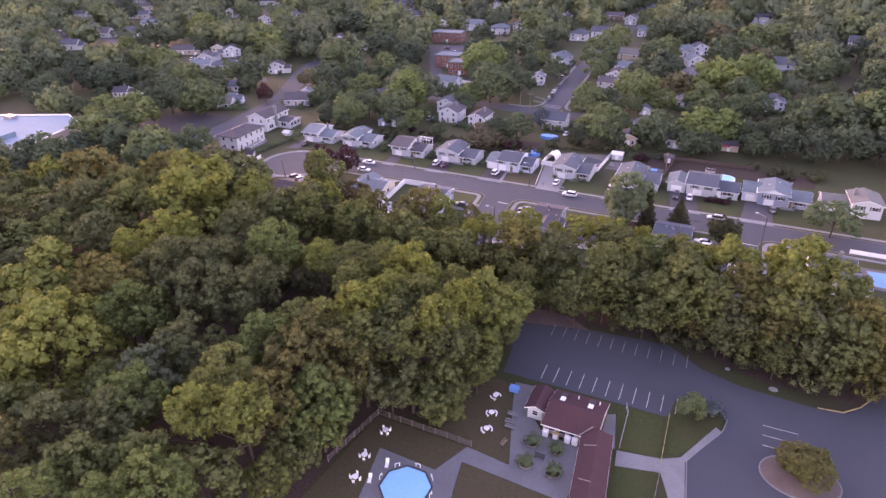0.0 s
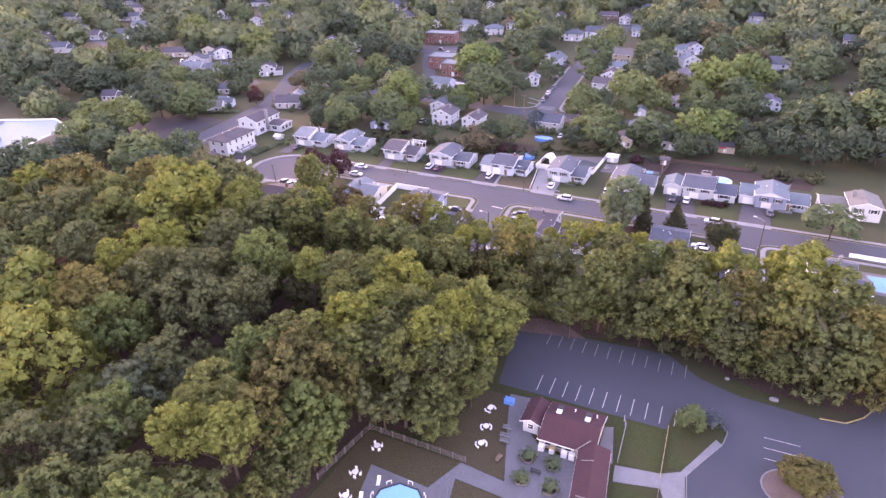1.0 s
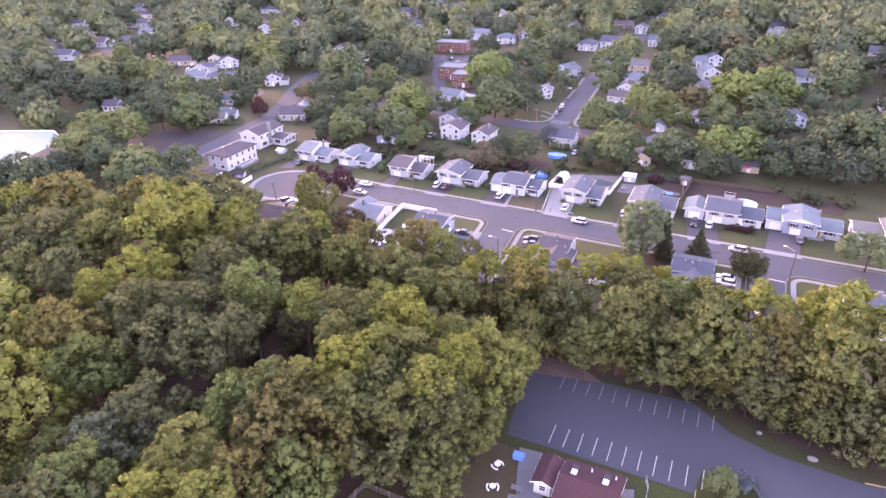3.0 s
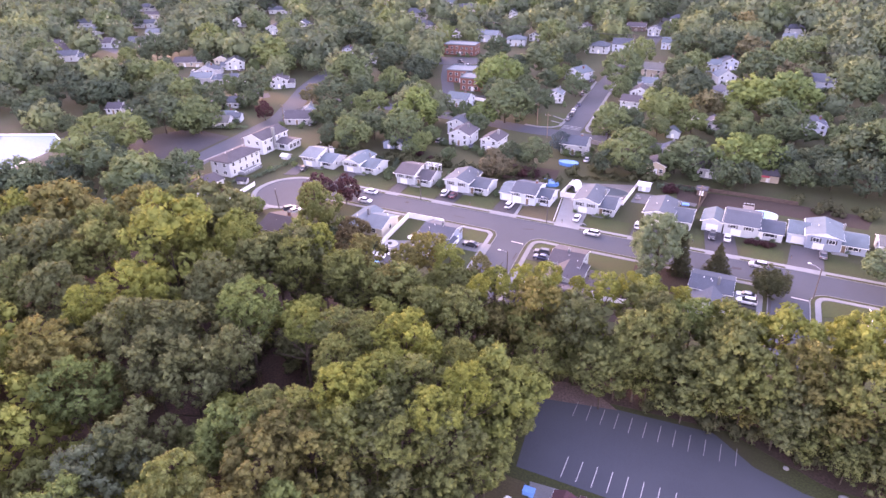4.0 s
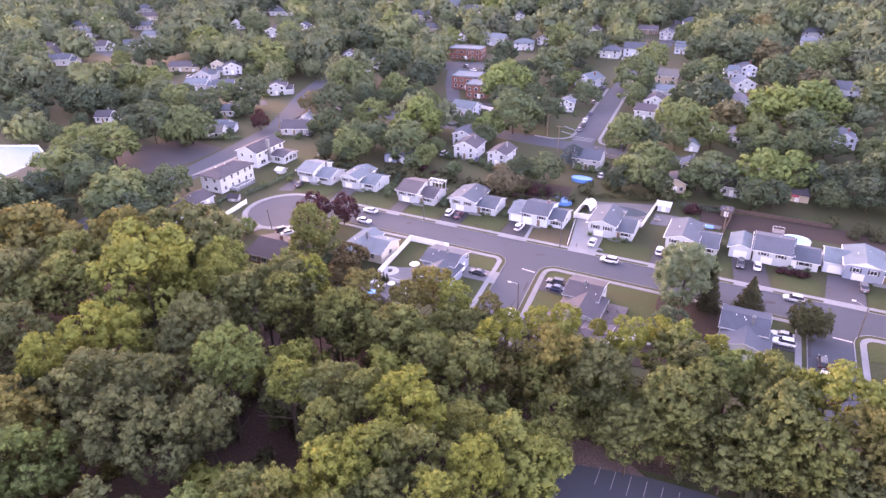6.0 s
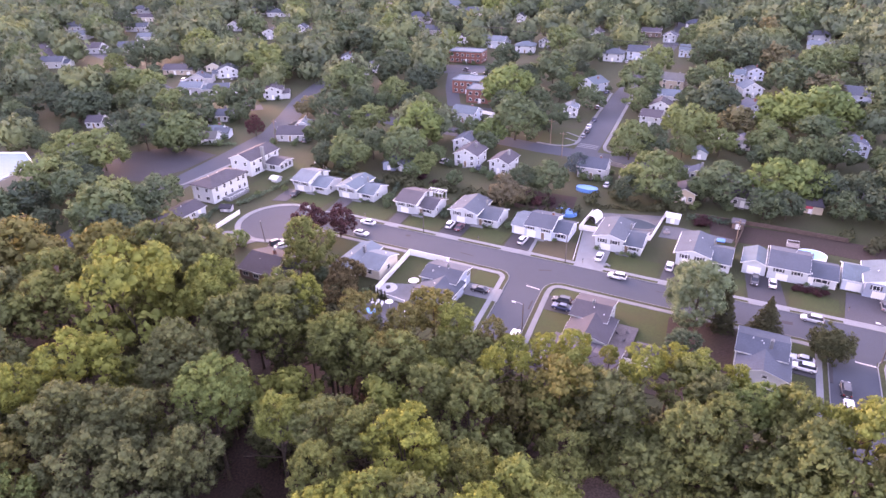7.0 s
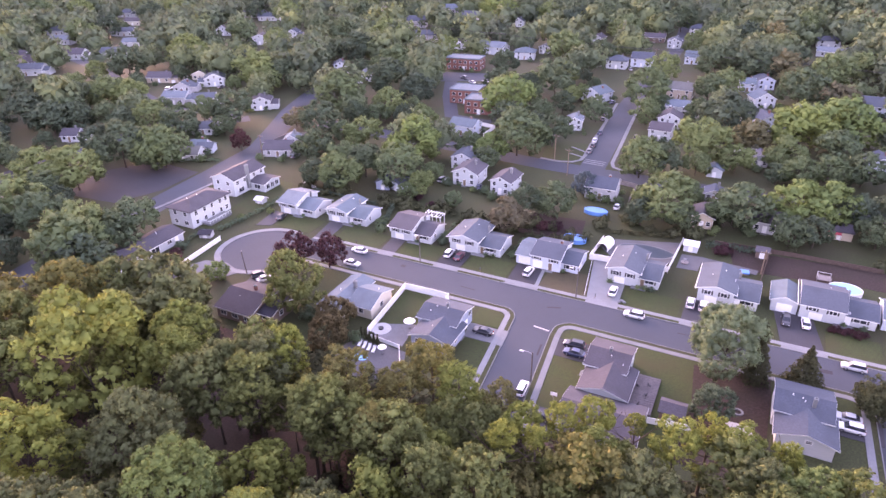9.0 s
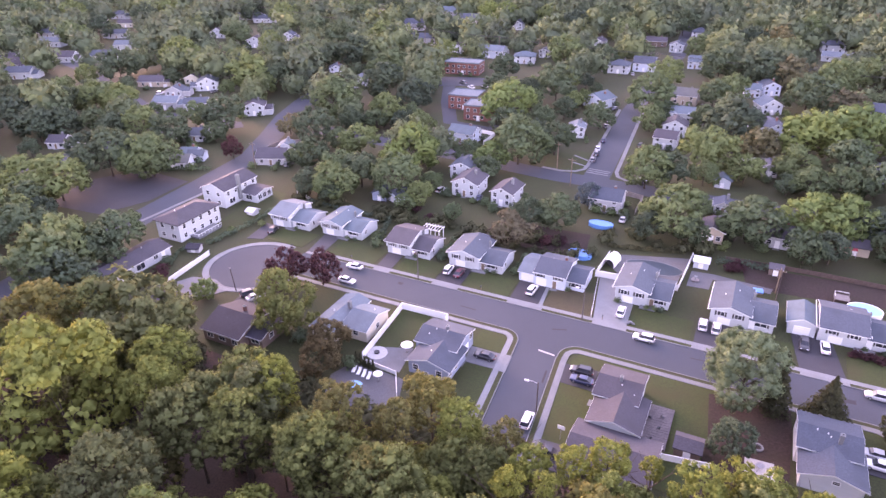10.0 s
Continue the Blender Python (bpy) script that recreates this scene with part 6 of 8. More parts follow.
tree("street_tree", "large grey-green tree in the front garden by the street", "garden and street trees", 39.8, 0.6, 7.4, 7.4, SILVER, 6.0, TRUNK_MID, 8.0, 1.0)
tree("purple_tree", "dark purple-leaved tree by the dead end", "garden and street trees", -57.1, 2.4, 4.6, 5.2, PURPLE, 5.0, TRUNK_MID, 8.0)
tree("purple_tree", "dark purple-leaved tree by the dead end", "garden and street trees", -65.0, -1.8, 5.4, 4.8, PURPLE, 5.0, TRUNK_MID, 8.0)
tree("street_tree", "dense dark green tree by the dead end", "garden and street trees", -53.2, -17.3, 6.6, 6.6, BIG, 6.0, TRUNK_MID, 8.0, 1.1)
tree("garden_tree", "dark reddish-green tree between the gardens", "garden and street trees", -38.5, -21.0, 4.2, 4.6, RUST, 4.0, TRUNK_MID, 8.0)
tree("garden_tree", "dark reddish-green tree between the gardens", "garden and street trees", -36.5, -27.0, 4.0, 4.2, RUST, 4.0, TRUNK_MID, 8.0)
tree("street_tree", "round dark tree at the street corner", "garden and street trees", 66.2, -0.8, 4.6, 3.5, DARK, 4.0, TRUNK_MID, 8.0, 0.8)
tree("street_tree", "wide spreading street tree with thin crown", "garden and street trees", 93.0, 13.4, 7.4, 6.4, ROUND, 4.0, TRUNK_MID, 8.0, 0.5)
tree("island_tree", "round olive-green tree on the parking island", "trees by the parking lot", 85.0, -83.0, 4.2, 3.0, ISLE, 4.0, TRUNK_MID, 8.0, 0.72)
tree("young_tree", "small green tree on the planted corner", "trees by the parking lot", 66.4, -76.0, 2.8, 2.8, ROUND, 4.0, TRUNK_MID, 8.0, 0.9)
tree("garden_tree", "reddish bush-like tree in the back garden", "garden and street trees", 39.4, -15.0, 3.6, 4.0, ROUND, 4.0, TRUNK_MID, 8.0)
for x, y, h, r in ((54.0, 2.0, 9.5, 5.0), (45.6, 0.6, 13.0, 3.4)):
    sp = thing("spruce", "dark brownish-green spruce by the street", "tree", "garden and street trees", at=pose(x, y, 0))
    part("trunk", M().tube((0, 0, -0.2), (0, 0, h * 0.9), 0.22, 0.04, 7), bark, sp)
    part("crown", quads("crown", spruce_quads(int(x), h, r, 3200, 0.5), leaf_needle), None, sp, at=pose(0, 0, 0.6))


def bush(x, y, r, kind=None, label="rounded green garden bush", z=0.0):
    b = thing("bush", label, "bush", "bushes", at=pose(x, y, z))
    part("foliage", RT.choice(kind or BUSH), None, b, at=Matrix.LocRotScale((0, 0, r * 0.55), Euler((0, 0, RT.uniform(0, 6.28))), (r, r, r)))
    part("stem", M().tube((0, 0, -0.1), (0, 0, r * 0.6), 0.08, 0.04, 6), bark, b)


for x, y in ((-32.6, -20.2), (-31.4, -20.5), (-30.2, -20.7), (-29.0, -20.9), (-27.9, -21.1)):
    cy = thing("cypress", "small dark columnar cypress by the patio", "tree", "cypresses by the patio", at=pose(x, y, 0))
    part("stem", M().tube((0, 0, -0.1), (0, 0, 2.0), 0.08, 0.03, 6), bark, cy)
    part("foliage", quads("foliage", spruce_quads(7, 2.8, 0.75, 260, 0.3), leaf_needle), None, cy)
bush(70.2, -73.2, 1.9, BUSH_BLUE, "blue-green conifer bush on the planted corner")
bush(-97, -12, 2.4, BUSH_RED, "dark red garden bush")
bush(63.2, 26.0, 1.0, BUSH_RED, "low spreading red-leaved bush before the house")
bush(60.6, 26.0, 1.0, BUSH_RED, "low spreading red-leaved bush before the house")

# trees between the far houses, and woods to the skyline
ROADS = [((-11, 99), (-14.5, 138)), ((-14.5, 138), (-20, 206)), ((-20, 206), (-20.5, 335)), ((-135, 108), (-30, 102.5)), ((-30, 102.5), (300, 92)), ((-126, -60), (-134.5, 40)), ((-134.5, 40), (-149, 95)), ((-149, 95), (-168, 142)), ((-201, -20), (-204, 38)), ((-204, 38), (-188, 80)), ((-188, 80), (-170, 100)), ((-116, 197), (-88, 140)), ((-88, 140), (-66, 143))]
HOMES = [(o.matrix_basis.translation.x, o.matrix_basis.translation.y) for o in list(scene.objects) if o.parent is None and o.name.split(".")[0] in ("house", "apartment_building") and o.matrix_basis.translation.length > 1]


OPEN = [(-45, 102), (-36, 102), (-27, 102), (-18, 103), (-9, 102), (0, 102), (-134, 18), (-135, 38), (-137, 58), (-140, 80), (-15, 140), (-19, 160), (-22, 190), (-106, 206), (-120, 203), (-155, 25)]
FAR_HOMES = list(HOMES)
HOMES += OPEN


def road_gap(x, y):
    best = 1e9
    for (ax, ay), (bx, by) in ROADS:
        t = max(0, min(1, ((x - ax) * (bx - ax) + (y - ay) * (by - ay)) / ((bx - ax) ** 2 + (by - ay) ** 2)))
        best = min(best, math.hypot(x - ax - t * (bx - ax), y - ay - t * (by - ay)))
    return best


RW = random.Random(5)


def free_spot(x, y, r):
    if inside(x, y, [(-104, -60), (-104, 54), (0, 54), (120, 66), (120, -60)]) or inside(x, y, [(-266, -44), (-180, -44), (-178, 2), (-266, 18)]) or inside(x, y, [(-135, -30), (-95, -30), (-95, 52), (-135, 52)]):
        return False
    if inside(x, y, [(-170, 4), (-138, 4), (-138, 44), (-170, 44)]) or inside(x, y, [(-115, 190), (-85, 195), (-85, 215), (-120, 212)]):
        return False
    if road_gap(x, y) < 5 + 0.45 * r:
        return False
    for a, b in HOMES:  # the gardens before the houses stay open
        far = math.hypot(a - 40, b + 120)
        ln = 8 + 0.12 * far
        ux, uy = (40 - a) / far, (-120 - b) / far
        t = max(0.0, min(ln, (x - a) * ux + (y - b) * uy))
        if (x - a - ux * t) ** 2 + (y - b - uy * t) ** 2 < (3.8 + 0.6 * r) ** 2:
            return False
    return not any((x - a) ** 2 + (y - b) ** 2 < (0.70 * (r + c)) ** 2 for a, b, c in GARDEN)


for _ in range(14000):
    if len(GARDEN) > 285:
        break
    x, y, r = RW.uniform(-300, 130), RW.uniform(-60, 230), RW.uniform(3.4, 7.0)
    if x > 0.17 * (y + 176) + 95 or x < 30 - 1.8 * (y + 176):
        continue
    if free_spot(x, y, r):
        garden_tree(x, y, r, None, "green garden tree between the houses", RW.choice(("mid", "mid", "dark")))
small = [crown_tris(200 + i, 1.0, 0.86, 44, 12, 0.19, -0.55, (0.16, 0.24), 0.56, 0, 0.75) for i in range(6)]
tiny = [crown_tris(210 + i, 1.0, 0.86, 18, 9, 0.30, -0.5, (0.24, 0.34), 0.60, 0, 0.75) for i in range(6)]
bits, nors = [], []
cells = [(gx, gy, 15) for gx in range(-620, 300, 15) for gy in range(-40, 430, 15) if math.hypot(gx - 40, gy + 120) > 230] + [(gx, gy, 19) for gx in range(-1300, 300, 19) for gy in range(-60, 900, 19) if gy > 430 or gx < -620]
for gx, gy, w in cells:
    x, y, r = gx + RW.uniform(-0.4, 0.4) * w, gy + RW.uniform(-0.4, 0.4) * w, RW.uniform(0.36, 0.74) * w
    if x < 30 - 1.8 * (y + 176) or x > 95 + 0.17 * (y + 176) or math.hypot(x, y) > 1250 or RW.random() < 0.10:
        continue
    if not free_spot(x, y, r * 0.9):
        continue
    a = RW.uniform(0, 6.28)
    c, s = math.cos(a), math.sin(a)
    q, nq = RW.choice(small if math.hypot(x - 40, y + 120) < 430 else tiny)
    turn = np.array([[c, s, 0], [-s, c, 0], [0, 0, 1]])
    bits.append((q @ turn) * r + (x, y, 1.0 + 0.8 * r))
    nors.append(nq @ turn)
ob = new("far_woods", tris("far_woods", np.concatenate(bits), np.concatenate(nors), leaf_far_haze))
tagged(ob, "green tree crowns reaching to the skyline, haze painted into their colour", "woodland", kind="stuff")

# undergrowth at the wood's edge and hedges
under, under_n = crown_tris(300, 1.0, 0.8, 16, 11, 0.27, -0.4, (0.26, 0.38), 0.6)
RU, bits, nors = random.Random(9), [], []
for _ in range(1500):
    x, y, r = RU.uniform(-110, 112), RU.uniform(-100, -30), RU.uniform(1.2, 2.6)
    edge = (27 < x < 112 and -56 < y < -50) or (x < 30 and -37 < y < -31) or (24 < x < 29 and y < -56) or (-90 < x < 24 and -96 < y < -36 and RU.random() < 0.25)
    if edge and inside(x, y, [(p[0], p[1]) for p in WOOD]):
        bits.append(under * r + (x, y, r * 0.55))
        nors.append(under_n)
for k in range(260):
    x = RU.uniform(-96, 60)
    y, r = -33 - 0.06 * abs(x + 20) + RU.uniform(-7, 2.5), RU.uniform(1.0, 2.8)
    if x > -24 and y > -33.5 or 8 < x < 30 and y > -36:
        continue
    bits.append(under * r + (x, y, r * 0.5))
    nors.append(under_n)
for k in range(130):
    x = RU.uniform(-100, 92)
    y = (44.5 if x < 0 else 57.5) + RU.uniform(-4.5, 5.5)
    r = RU.uniform(0.9, 2.4)
    if 1 < x < 30 and y < 58 or 30 < x < 74 and RU.random() < 0.8 or 58 < x < 66 and 70 < y < 80 or x < -60 and 48 < y:
        continue
    bits.append(under * r + (x, y, r * 0.5))
    nors.append(under_n)
ob = new("undergrowth", tris("undergrowth", np.concatenate(bits), np.concatenate(nors), leaf_under))
tagged(ob, "low green undergrowth along the wood and behind gardens", "undergrowth", kind="stuff")


def hedge(pts, w, h, label="clipped green hedge", seed=1, mat=None):
    rng = np.random.default_rng(seed)
    pos, nrm = [], []
    for (ax, ay), (bx, by) in zip(pts, pts[1:]):
        ln = math.hypot(bx - ax, by - ay)
        n = int(ln * 26)
        t, u, v = rng.random(n), rng.uniform(-1, 1, n), rng.random(n) ** 0.6
        px, py = (by - ay) / ln, -(bx - ax) / ln
        pos.append(np.stack([ax + t * (bx - ax) + px * u * w / 2, ay + t * (by - ay) + py * u * w / 2, v * h * (0.85 + 0.15 * np.sin(t * ln * 1.3))], 1))
        nrm.append(np.stack([px * u, py * u, np.full(n, 0.7)], 1))
    ob = new("hedge", quads("hedge", leaves(rng, np.concatenate(pos), np.concatenate(nrm), 0.5), mat or leaf_shade))
    tagged(ob, label, "hedge")


hedge([(-99.5, 6.5), (-97.5, 20), (-97.3, 34), (-96, 40)], 1.5, 1.6, "uneven green hedge behind the back lawn", 2)
hedge([(-92, 43), (-64, 42)], 1.6, 1.5, "dark green hedge behind the gardens", 3)
hedge([(-30, 60), (-12, 56)], 2.5, 2.6, "dark green hedge behind the gardens", 4)
hedge([(2.5, 52.5), (21, 57)], 1.0, 1.3, "row of narrow conifers behind the pool", 5, leaf_needle)
hedge([(-158, 44), (-142, 52)], 2, 1.4, "low hedge by the far street", 6)
hedge([(30, 55.5), (36, 57), (46, 56.5)], 2.2, 1.8, "shrubs behind the gardens", 7)


# ---- clubhouse, pool and terrace by the wood ----
tr = M().prism([(34.2, -79.5), (40, -79), (40, -87), (43.5, -90.5), (51, -91.5), (51.5, -125), (49.2, -125), (49.1, -103.7), (32.8, -102.7), (34.3, -110.5), (36.4, -125), (21.4, -125), (20.8, -116.6), (18.5, -105.6), (29.4, -106.2), (32.3, -99.2), (40.4, -100.1), (36.0, -86)], -0.2, 0.07)
struct("terrace", tr, paving, "pale grey concrete terrace round pool and clubhouse", "terrace")
struct("club_path", M().prism([(56.2, -89.4), (63.4, -88.3), (66.4, -86.6), (71.2, -76.6), (72.3, -77.6), (67.2, -87.4), (68.2, -96), (68.4, -125), (66.0, -125), (65.6, -96), (63.8, -91.4), (56.6, -93.0)], -0.2, 0.09), concrete, "pale concrete path from the parking lot", "path")
struct("lawn", M().prism([(32.9, -102.9), (49.0, -103.9), (49, -125), (36.6, -125), (34.4, -110.5)], -0.1, 0.06), dry_lawn, "dry brownish lawn beside the pool", "lawn")
struct("lawn", M().prism([(26, -97.8), (32.3, -99.1), (40.3, -100.0), (35.9, -86), (33.8, -80), (29, -80)], -0.1, 0.05), dry_lawn, "dry brownish lawn with picnic tables", "lawn")
struct("lawn", M().prism([(14.1, -98.9), (32.2, -99.2), (29.3, -106.1), (18.6, -105.5), (20.7, -116.6), (21.3, -125), (12, -125)], -0.1, 0.05), dry_lawn, "dry brownish lawn by the pool deck", "lawn")

pool = thing("octagonal_pool", "octagonal pool filled with bright blue water", "pool")
oc = [(26.6 + 4.5 * math.cos(radians(22.5 + 45 * i)), -111.4 + 4.5 * math.sin(radians(22.5 + 45 * i))) for i in range(8)]
oi_ = [(26.6 + 4.2 * math.cos(radians(22.5 + 45 * i)), -111.4 + 4.2 * math.sin(radians(22.5 + 45 * i))) for i in range(8)]
part("rim", M().ring(oc, oi_, 0.0, 0.22), dark_metal, pool)
part("water", M().prism(oi_, 0.0, 0.15), pool_paint, pool)
for a in (0, 45, 90, 135, 180, 315):
    c, s = math.cos(radians(a)), math.sin(radians(a))
    x, y = 26.6 + 4.6 * c, -111.4 + 4.6 * s
    part("hand_rail", M().tube((x - 0.4 * s, y + 0.4 * c, 0), (x - 0.4 * s, y + 0.4 * c, 0.8), 0.06).tube((x + 0.4 * s, y - 0.4 * c, 0), (x + 0.4 * s, y - 0.4 * c, 0.8), 0.06).tube((x - 0.4 * s, y + 0.4 * c, 0.8), (x + 0.4 * s, y - 0.4 * c, 0.8), 0.06), vinyl, pool)

club = thing("clubhouse", "clubhouse with dark maroon shingle roof by the pool", "building")


def club_block(b, wall, at=None):
    part("wall", block_walls(b), wall, club, at=at)
    part("roof", slab_roof(b), roof_rec, club, at=at)
    part("fascia", trim(b), white_paint, club, at=at)


club_block((43.2, 52.6, -90.2, -81.2, 2.2, "x", 0.30), WALLS["tan"])
club_block((-2.1, 2.1, -34.0, 2.4, 2.25, "y", 0.30), WALLS["tan"], pose(52.9, -91.6, 0, 0, 0, 7))
club_block((39.5, 42.2, -87.8, -81.8, 2.5, "y", 0.42), WALLS["white"])
part("ridge_cap", M().tube((49.6, -91.2, 2.4), (51.7, -88.6, 3.1), 0.1, n=5).tube((51.2, -93.2, 2.75), (53.2, -92.9, 3.2), 0.1, n=5).tube((52.2, -100.6, 2.75), (54.2, -100.9, 3.2), 0.1, n=5), grey_wood, club)
for x, y in ((45.0, -84.2), (50.1, -84.2)):
    sk = part("skylight", M().box(x - 0.45, x + 0.45, y - 0.55, y + 0.55, 3.0, 3.55), white_paint, club)
    # dark box standing in for the shadow on the skylight's upper side, no real kerb
    part("kerb", M().box(x - 0.5, x + 0.5, y + 0.56, y + 1.5, 3.0, 3.72), dark_metal, sk)
for x in (47.5, 51.4):
    part("vent_pipe", M().cyl(x, -82.4, 2.6, 3.4, 0.12, n=8), vinyl, club)
for x in (44.8, 46.7, 48.4):
    opening(club, "S", x, -90.2, 0.9, 1.1, 1.0)
opening(club, "S", 40.9, -87.8, 1.0, 1.0, 1.0)
for i, x in enumerate((43.9, 45.8, 47.9, 49.2)):
    ice = thing("vending_box", "white upright box against the clubhouse wall" if i != 1 else "yellow and white upright box against the clubhouse wall", "vending machine", "boxes along the wall", at=pose(x, -91.0, 0.07))
    part("body", M().box(-0.5, 0.5, -0.4, 0.4, 0, 1.25), white_paint if i != 1 else yellow_line, ice)
    part("door_panel", M().box(-0.44, 0.44, -0.45, -0.4, 0.12, 1.15), vinyl, ice)
struct("side_terrace", M().prism([(52.7, -81.2), (54.2, -80.6), (55.8, -89.2), (53.0, -89.4)], -0.1, 0.08), paving, "grey concrete strip beside the clubhouse", "terrace")


def planter(x, y):
    p = thing("planter", "round planter with a trimmed bush on the terrace", "planter", "terrace planters", at=pose(x, y, 0.07))
    part("bowl", M().cyl(0, 0, 0, 0.5, 1.15, 1.3, 20), grey_wood, p)
    part("soil", M().cyl(0, 0, 0.4, 0.52, 1.15, 1.15, 20), litter, p)
    part("foliage", RT.choice(BUSH), None, p, at=Matrix.LocRotScale((0, 0, 0.9), Euler((0, 0, RT.uniform(0, 6))), (1.45, 1.45, 1.1)))


for x, y in ((42.4, -93.9), (46.8, -94.0), (42.9, -98.9), (47.7, -99.0)):
    planter(x, y)


def bench(x, y, turn, mat=None, label="grey slatted bench on the terrace"):
    b = thing("bench", label, "bench", "terrace benches", at=pose(x, y, 0.07, 0, 0, turn))
    for i in range(4):
        part("slat", M().box(-0.9, 0.9, -0.25 + i * 0.14, -0.14 + i * 0.14, 0.42, 0.46), mat or concrete, b)
    for i in range(2):
        part("back_slat", M().box(-0.9, 0.9, 0.30, 0.34, 0.56 + i * 0.18, 0.68 + i * 0.18), mat or concrete, b)
    for s in (-0.7, 0.7):
        part("leg", M().box(s - 0.04, s + 0.04, -0.22, 0.34, 0, 0.42).box(s - 0.04, s + 0.04, 0.27, 0.33, 0.42, 0.9), dark_metal, b)


bench(36.9, -88.8, 0)
bench(37.1, -90.8, 0)
bench(37.5, -92.0, 0)
bench(44.6, -96.6, 0, dark_metal, "dark metal bench on the terrace")
bench(38.0, -96.0, 80, wood, "brown wooden bench on the terrace")


def picnic_set(x, y, label="white round picnic table with four curved seats", stars=False):
    p = thing("picnic_table", label, "picnic table", "white tables on the lawn", at=Matrix.LocRotScale((x, y, 0.06), Euler((0, 0, RT.uniform(0, 1.5))), (0.78, 0.78, 0.95)))
    part("tabletop", M().cyl(0, 0, 0.70, 0.76, 0.72, n=20), white_paint, p)
    part("pedestal", M().cyl(0, 0, 0, 0.70, 0.10, n=10), white_paint, p)
    for i in range(4):
        a = 90 * i
        if stars:
            c, s = math.cos(radians(a)), math.sin(radians(a))
            part("seat", M().box(-0.24, 0.24, -0.24, 0.24, 0.40, 0.46).box(-0.24, 0.24, 0.2, 0.26, 0.46, 0.95).box(-0.2, -0.15, -0.2, 0.2, 0, 0.4).box(0.15, 0.2, -0.2, 0.2, 0, 0.4), white_paint, p, at=pose(1.05 * c, 1.05 * s, 0, 0, 0, a - 90))
        elif i % 2 == 0:
            o = arc(0, 0, 1.42, a - 50, a + 50, 10) + arc(0, 0, 1.08, a + 50, a - 50, 10)
            part("seat", M().prism(o, 0.42, 0.48), white_paint, p)
            for k in (a - 30, a + 30):
                part("leg", M().cyl(1.25 * math.cos(radians(k)), 1.25 * math.sin(radians(k)), 0, 0.42, 0.05, n=8), white_paint, p)


for x, y in ((32.3, -85.3), (33.3, -90.0), (34.0, -94.2)):
    picnic_set(x, y)
for x, y in ((17.6, -102.0), (17.2, -108.6), (18.3, -113.4)):
    picnic_set(x, y, "white table with four white chairs on the lawn", True)
bx = thing("cooler_box", "blue covered bin at the edge of the terrace", "bin", at=pose(34.9, -82.0, 0.07))
part("body", M().box(-0.9, 0.9, -0.6, 0.6, 0, 0.85), blue_plastic, bx)
part("lid", M().box(-0.95, 0.95, -0.65, 0.65, 0.85, 0.95), blue_plastic, bx)
for x, y, t_ in ((21.6, -108.6, 20), (20.6, -112.6, 20)):
    lg = thing("deck_chair", "white deck chair on the pool deck", "deck chair", "chairs by the pool", at=pose(x, y, 0.07, 0, 0, t_))
    part("seat", M().box(-0.3, 0.3, -0.8, 0.4, 0.28, 0.33), white_paint, lg)
    part("backrest", M().add([(-0.3, 0.4, 0.3), (0.3, 0.4, 0.3), (0.3, 0.85, 0.75), (-0.3, 0.85, 0.75), (-0.3, 0.45, 0.26), (0.3, 0.45, 0.26), (0.3, 0.9, 0.72), (-0.3, 0.9, 0.72)], [(0, 1, 2, 3), (7, 6, 5, 4), (0, 4, 5, 1), (2, 6, 7, 3), (1, 5, 6, 2), (0, 3, 7, 4)]), white_paint, lg)
    for a in (-0.26, 0.26):
        for b in (-0.7, 0.35):
            part("leg", M().box(a - 0.02, a + 0.02, b - 0.02, b + 0.02, 0, 0.28), white_paint, lg)


def fence(pts, h, mat, label, panel=2.4, solid=True, rails=2, top_w=0.06):
    """A fence along a line: posts and panels, or posts and rails."""
    f = thing("fence", label, "fence")
    cache = {}
    for (ax, ay), (bx, by) in zip(pts, pts[1:]):
        ln = math.hypot(bx - ax, by - ay)
        n = max(1, round(ln / panel))
        ang = math.degrees(math.atan2(by - ay, bx - ax))
        step = ln / n
        if "post" not in cache:
            cache["post"] = M().box(-0.07, 0.07, -0.07, 0.07, -0.2, h + 0.08).mesh("post", mat)
        if solid:
            me = M().box(0.07, step - 0.07, -top_w / 2, top_w / 2, 0.05, h).box(0.07, step - 0.07, -top_w, top_w, h - 0.1, h + 0.02).mesh("panel", mat)
        else:
            me = M()
            for i in range(rails):
                z = h * (i + 1) / rails - 0.05
                me.box(0.07, step - 0.07, -0.03, 0.03, z - 0.08, z)
            me = me.mesh("rail", mat)
        for i in range(n + 1):
            part("post", cache["post"], None, f, at=pose(ax + (bx - ax) * i / n, ay + (by - ay) * i / n, 0, 0, 0, ang))
        for i in range(n):
            part("panel" if solid else "rail", me, None, f, at=pose(ax + (bx - ax) * i / n, ay + (by - ay) * i / n, 0, 0, 0, ang))
    return f


fence([(33.0, -98.9), (14.1, -98.5), (12.0, -112)], 1.4, deck_wood, "weathered grey rail fence round the pool lawn", 2.4, False, 4)
fence([(63.2, -77.6), (63.5, -89)], 1.1, yellow_line, "low tan fence beside the clubhouse lawn", 2.2, False, 3)
fence([(63.7, -91.8), (64.2, -125)], 1.1, grey_wood, "low grey fence beside the clubhouse lawn", 2.4, False, 3)
fence([(55.6, -78.2), (56.2, -80), (56.5, -88.6)], 1.3, steel, "low metal fence beside the clubhouse", 2.4, False, 3)
fence([(32.0, -103.6), (34.2, -110), (36.0, -120)], 0.5, concrete, "low pale edging rail along the dry lawn", 2.4, False, 1)
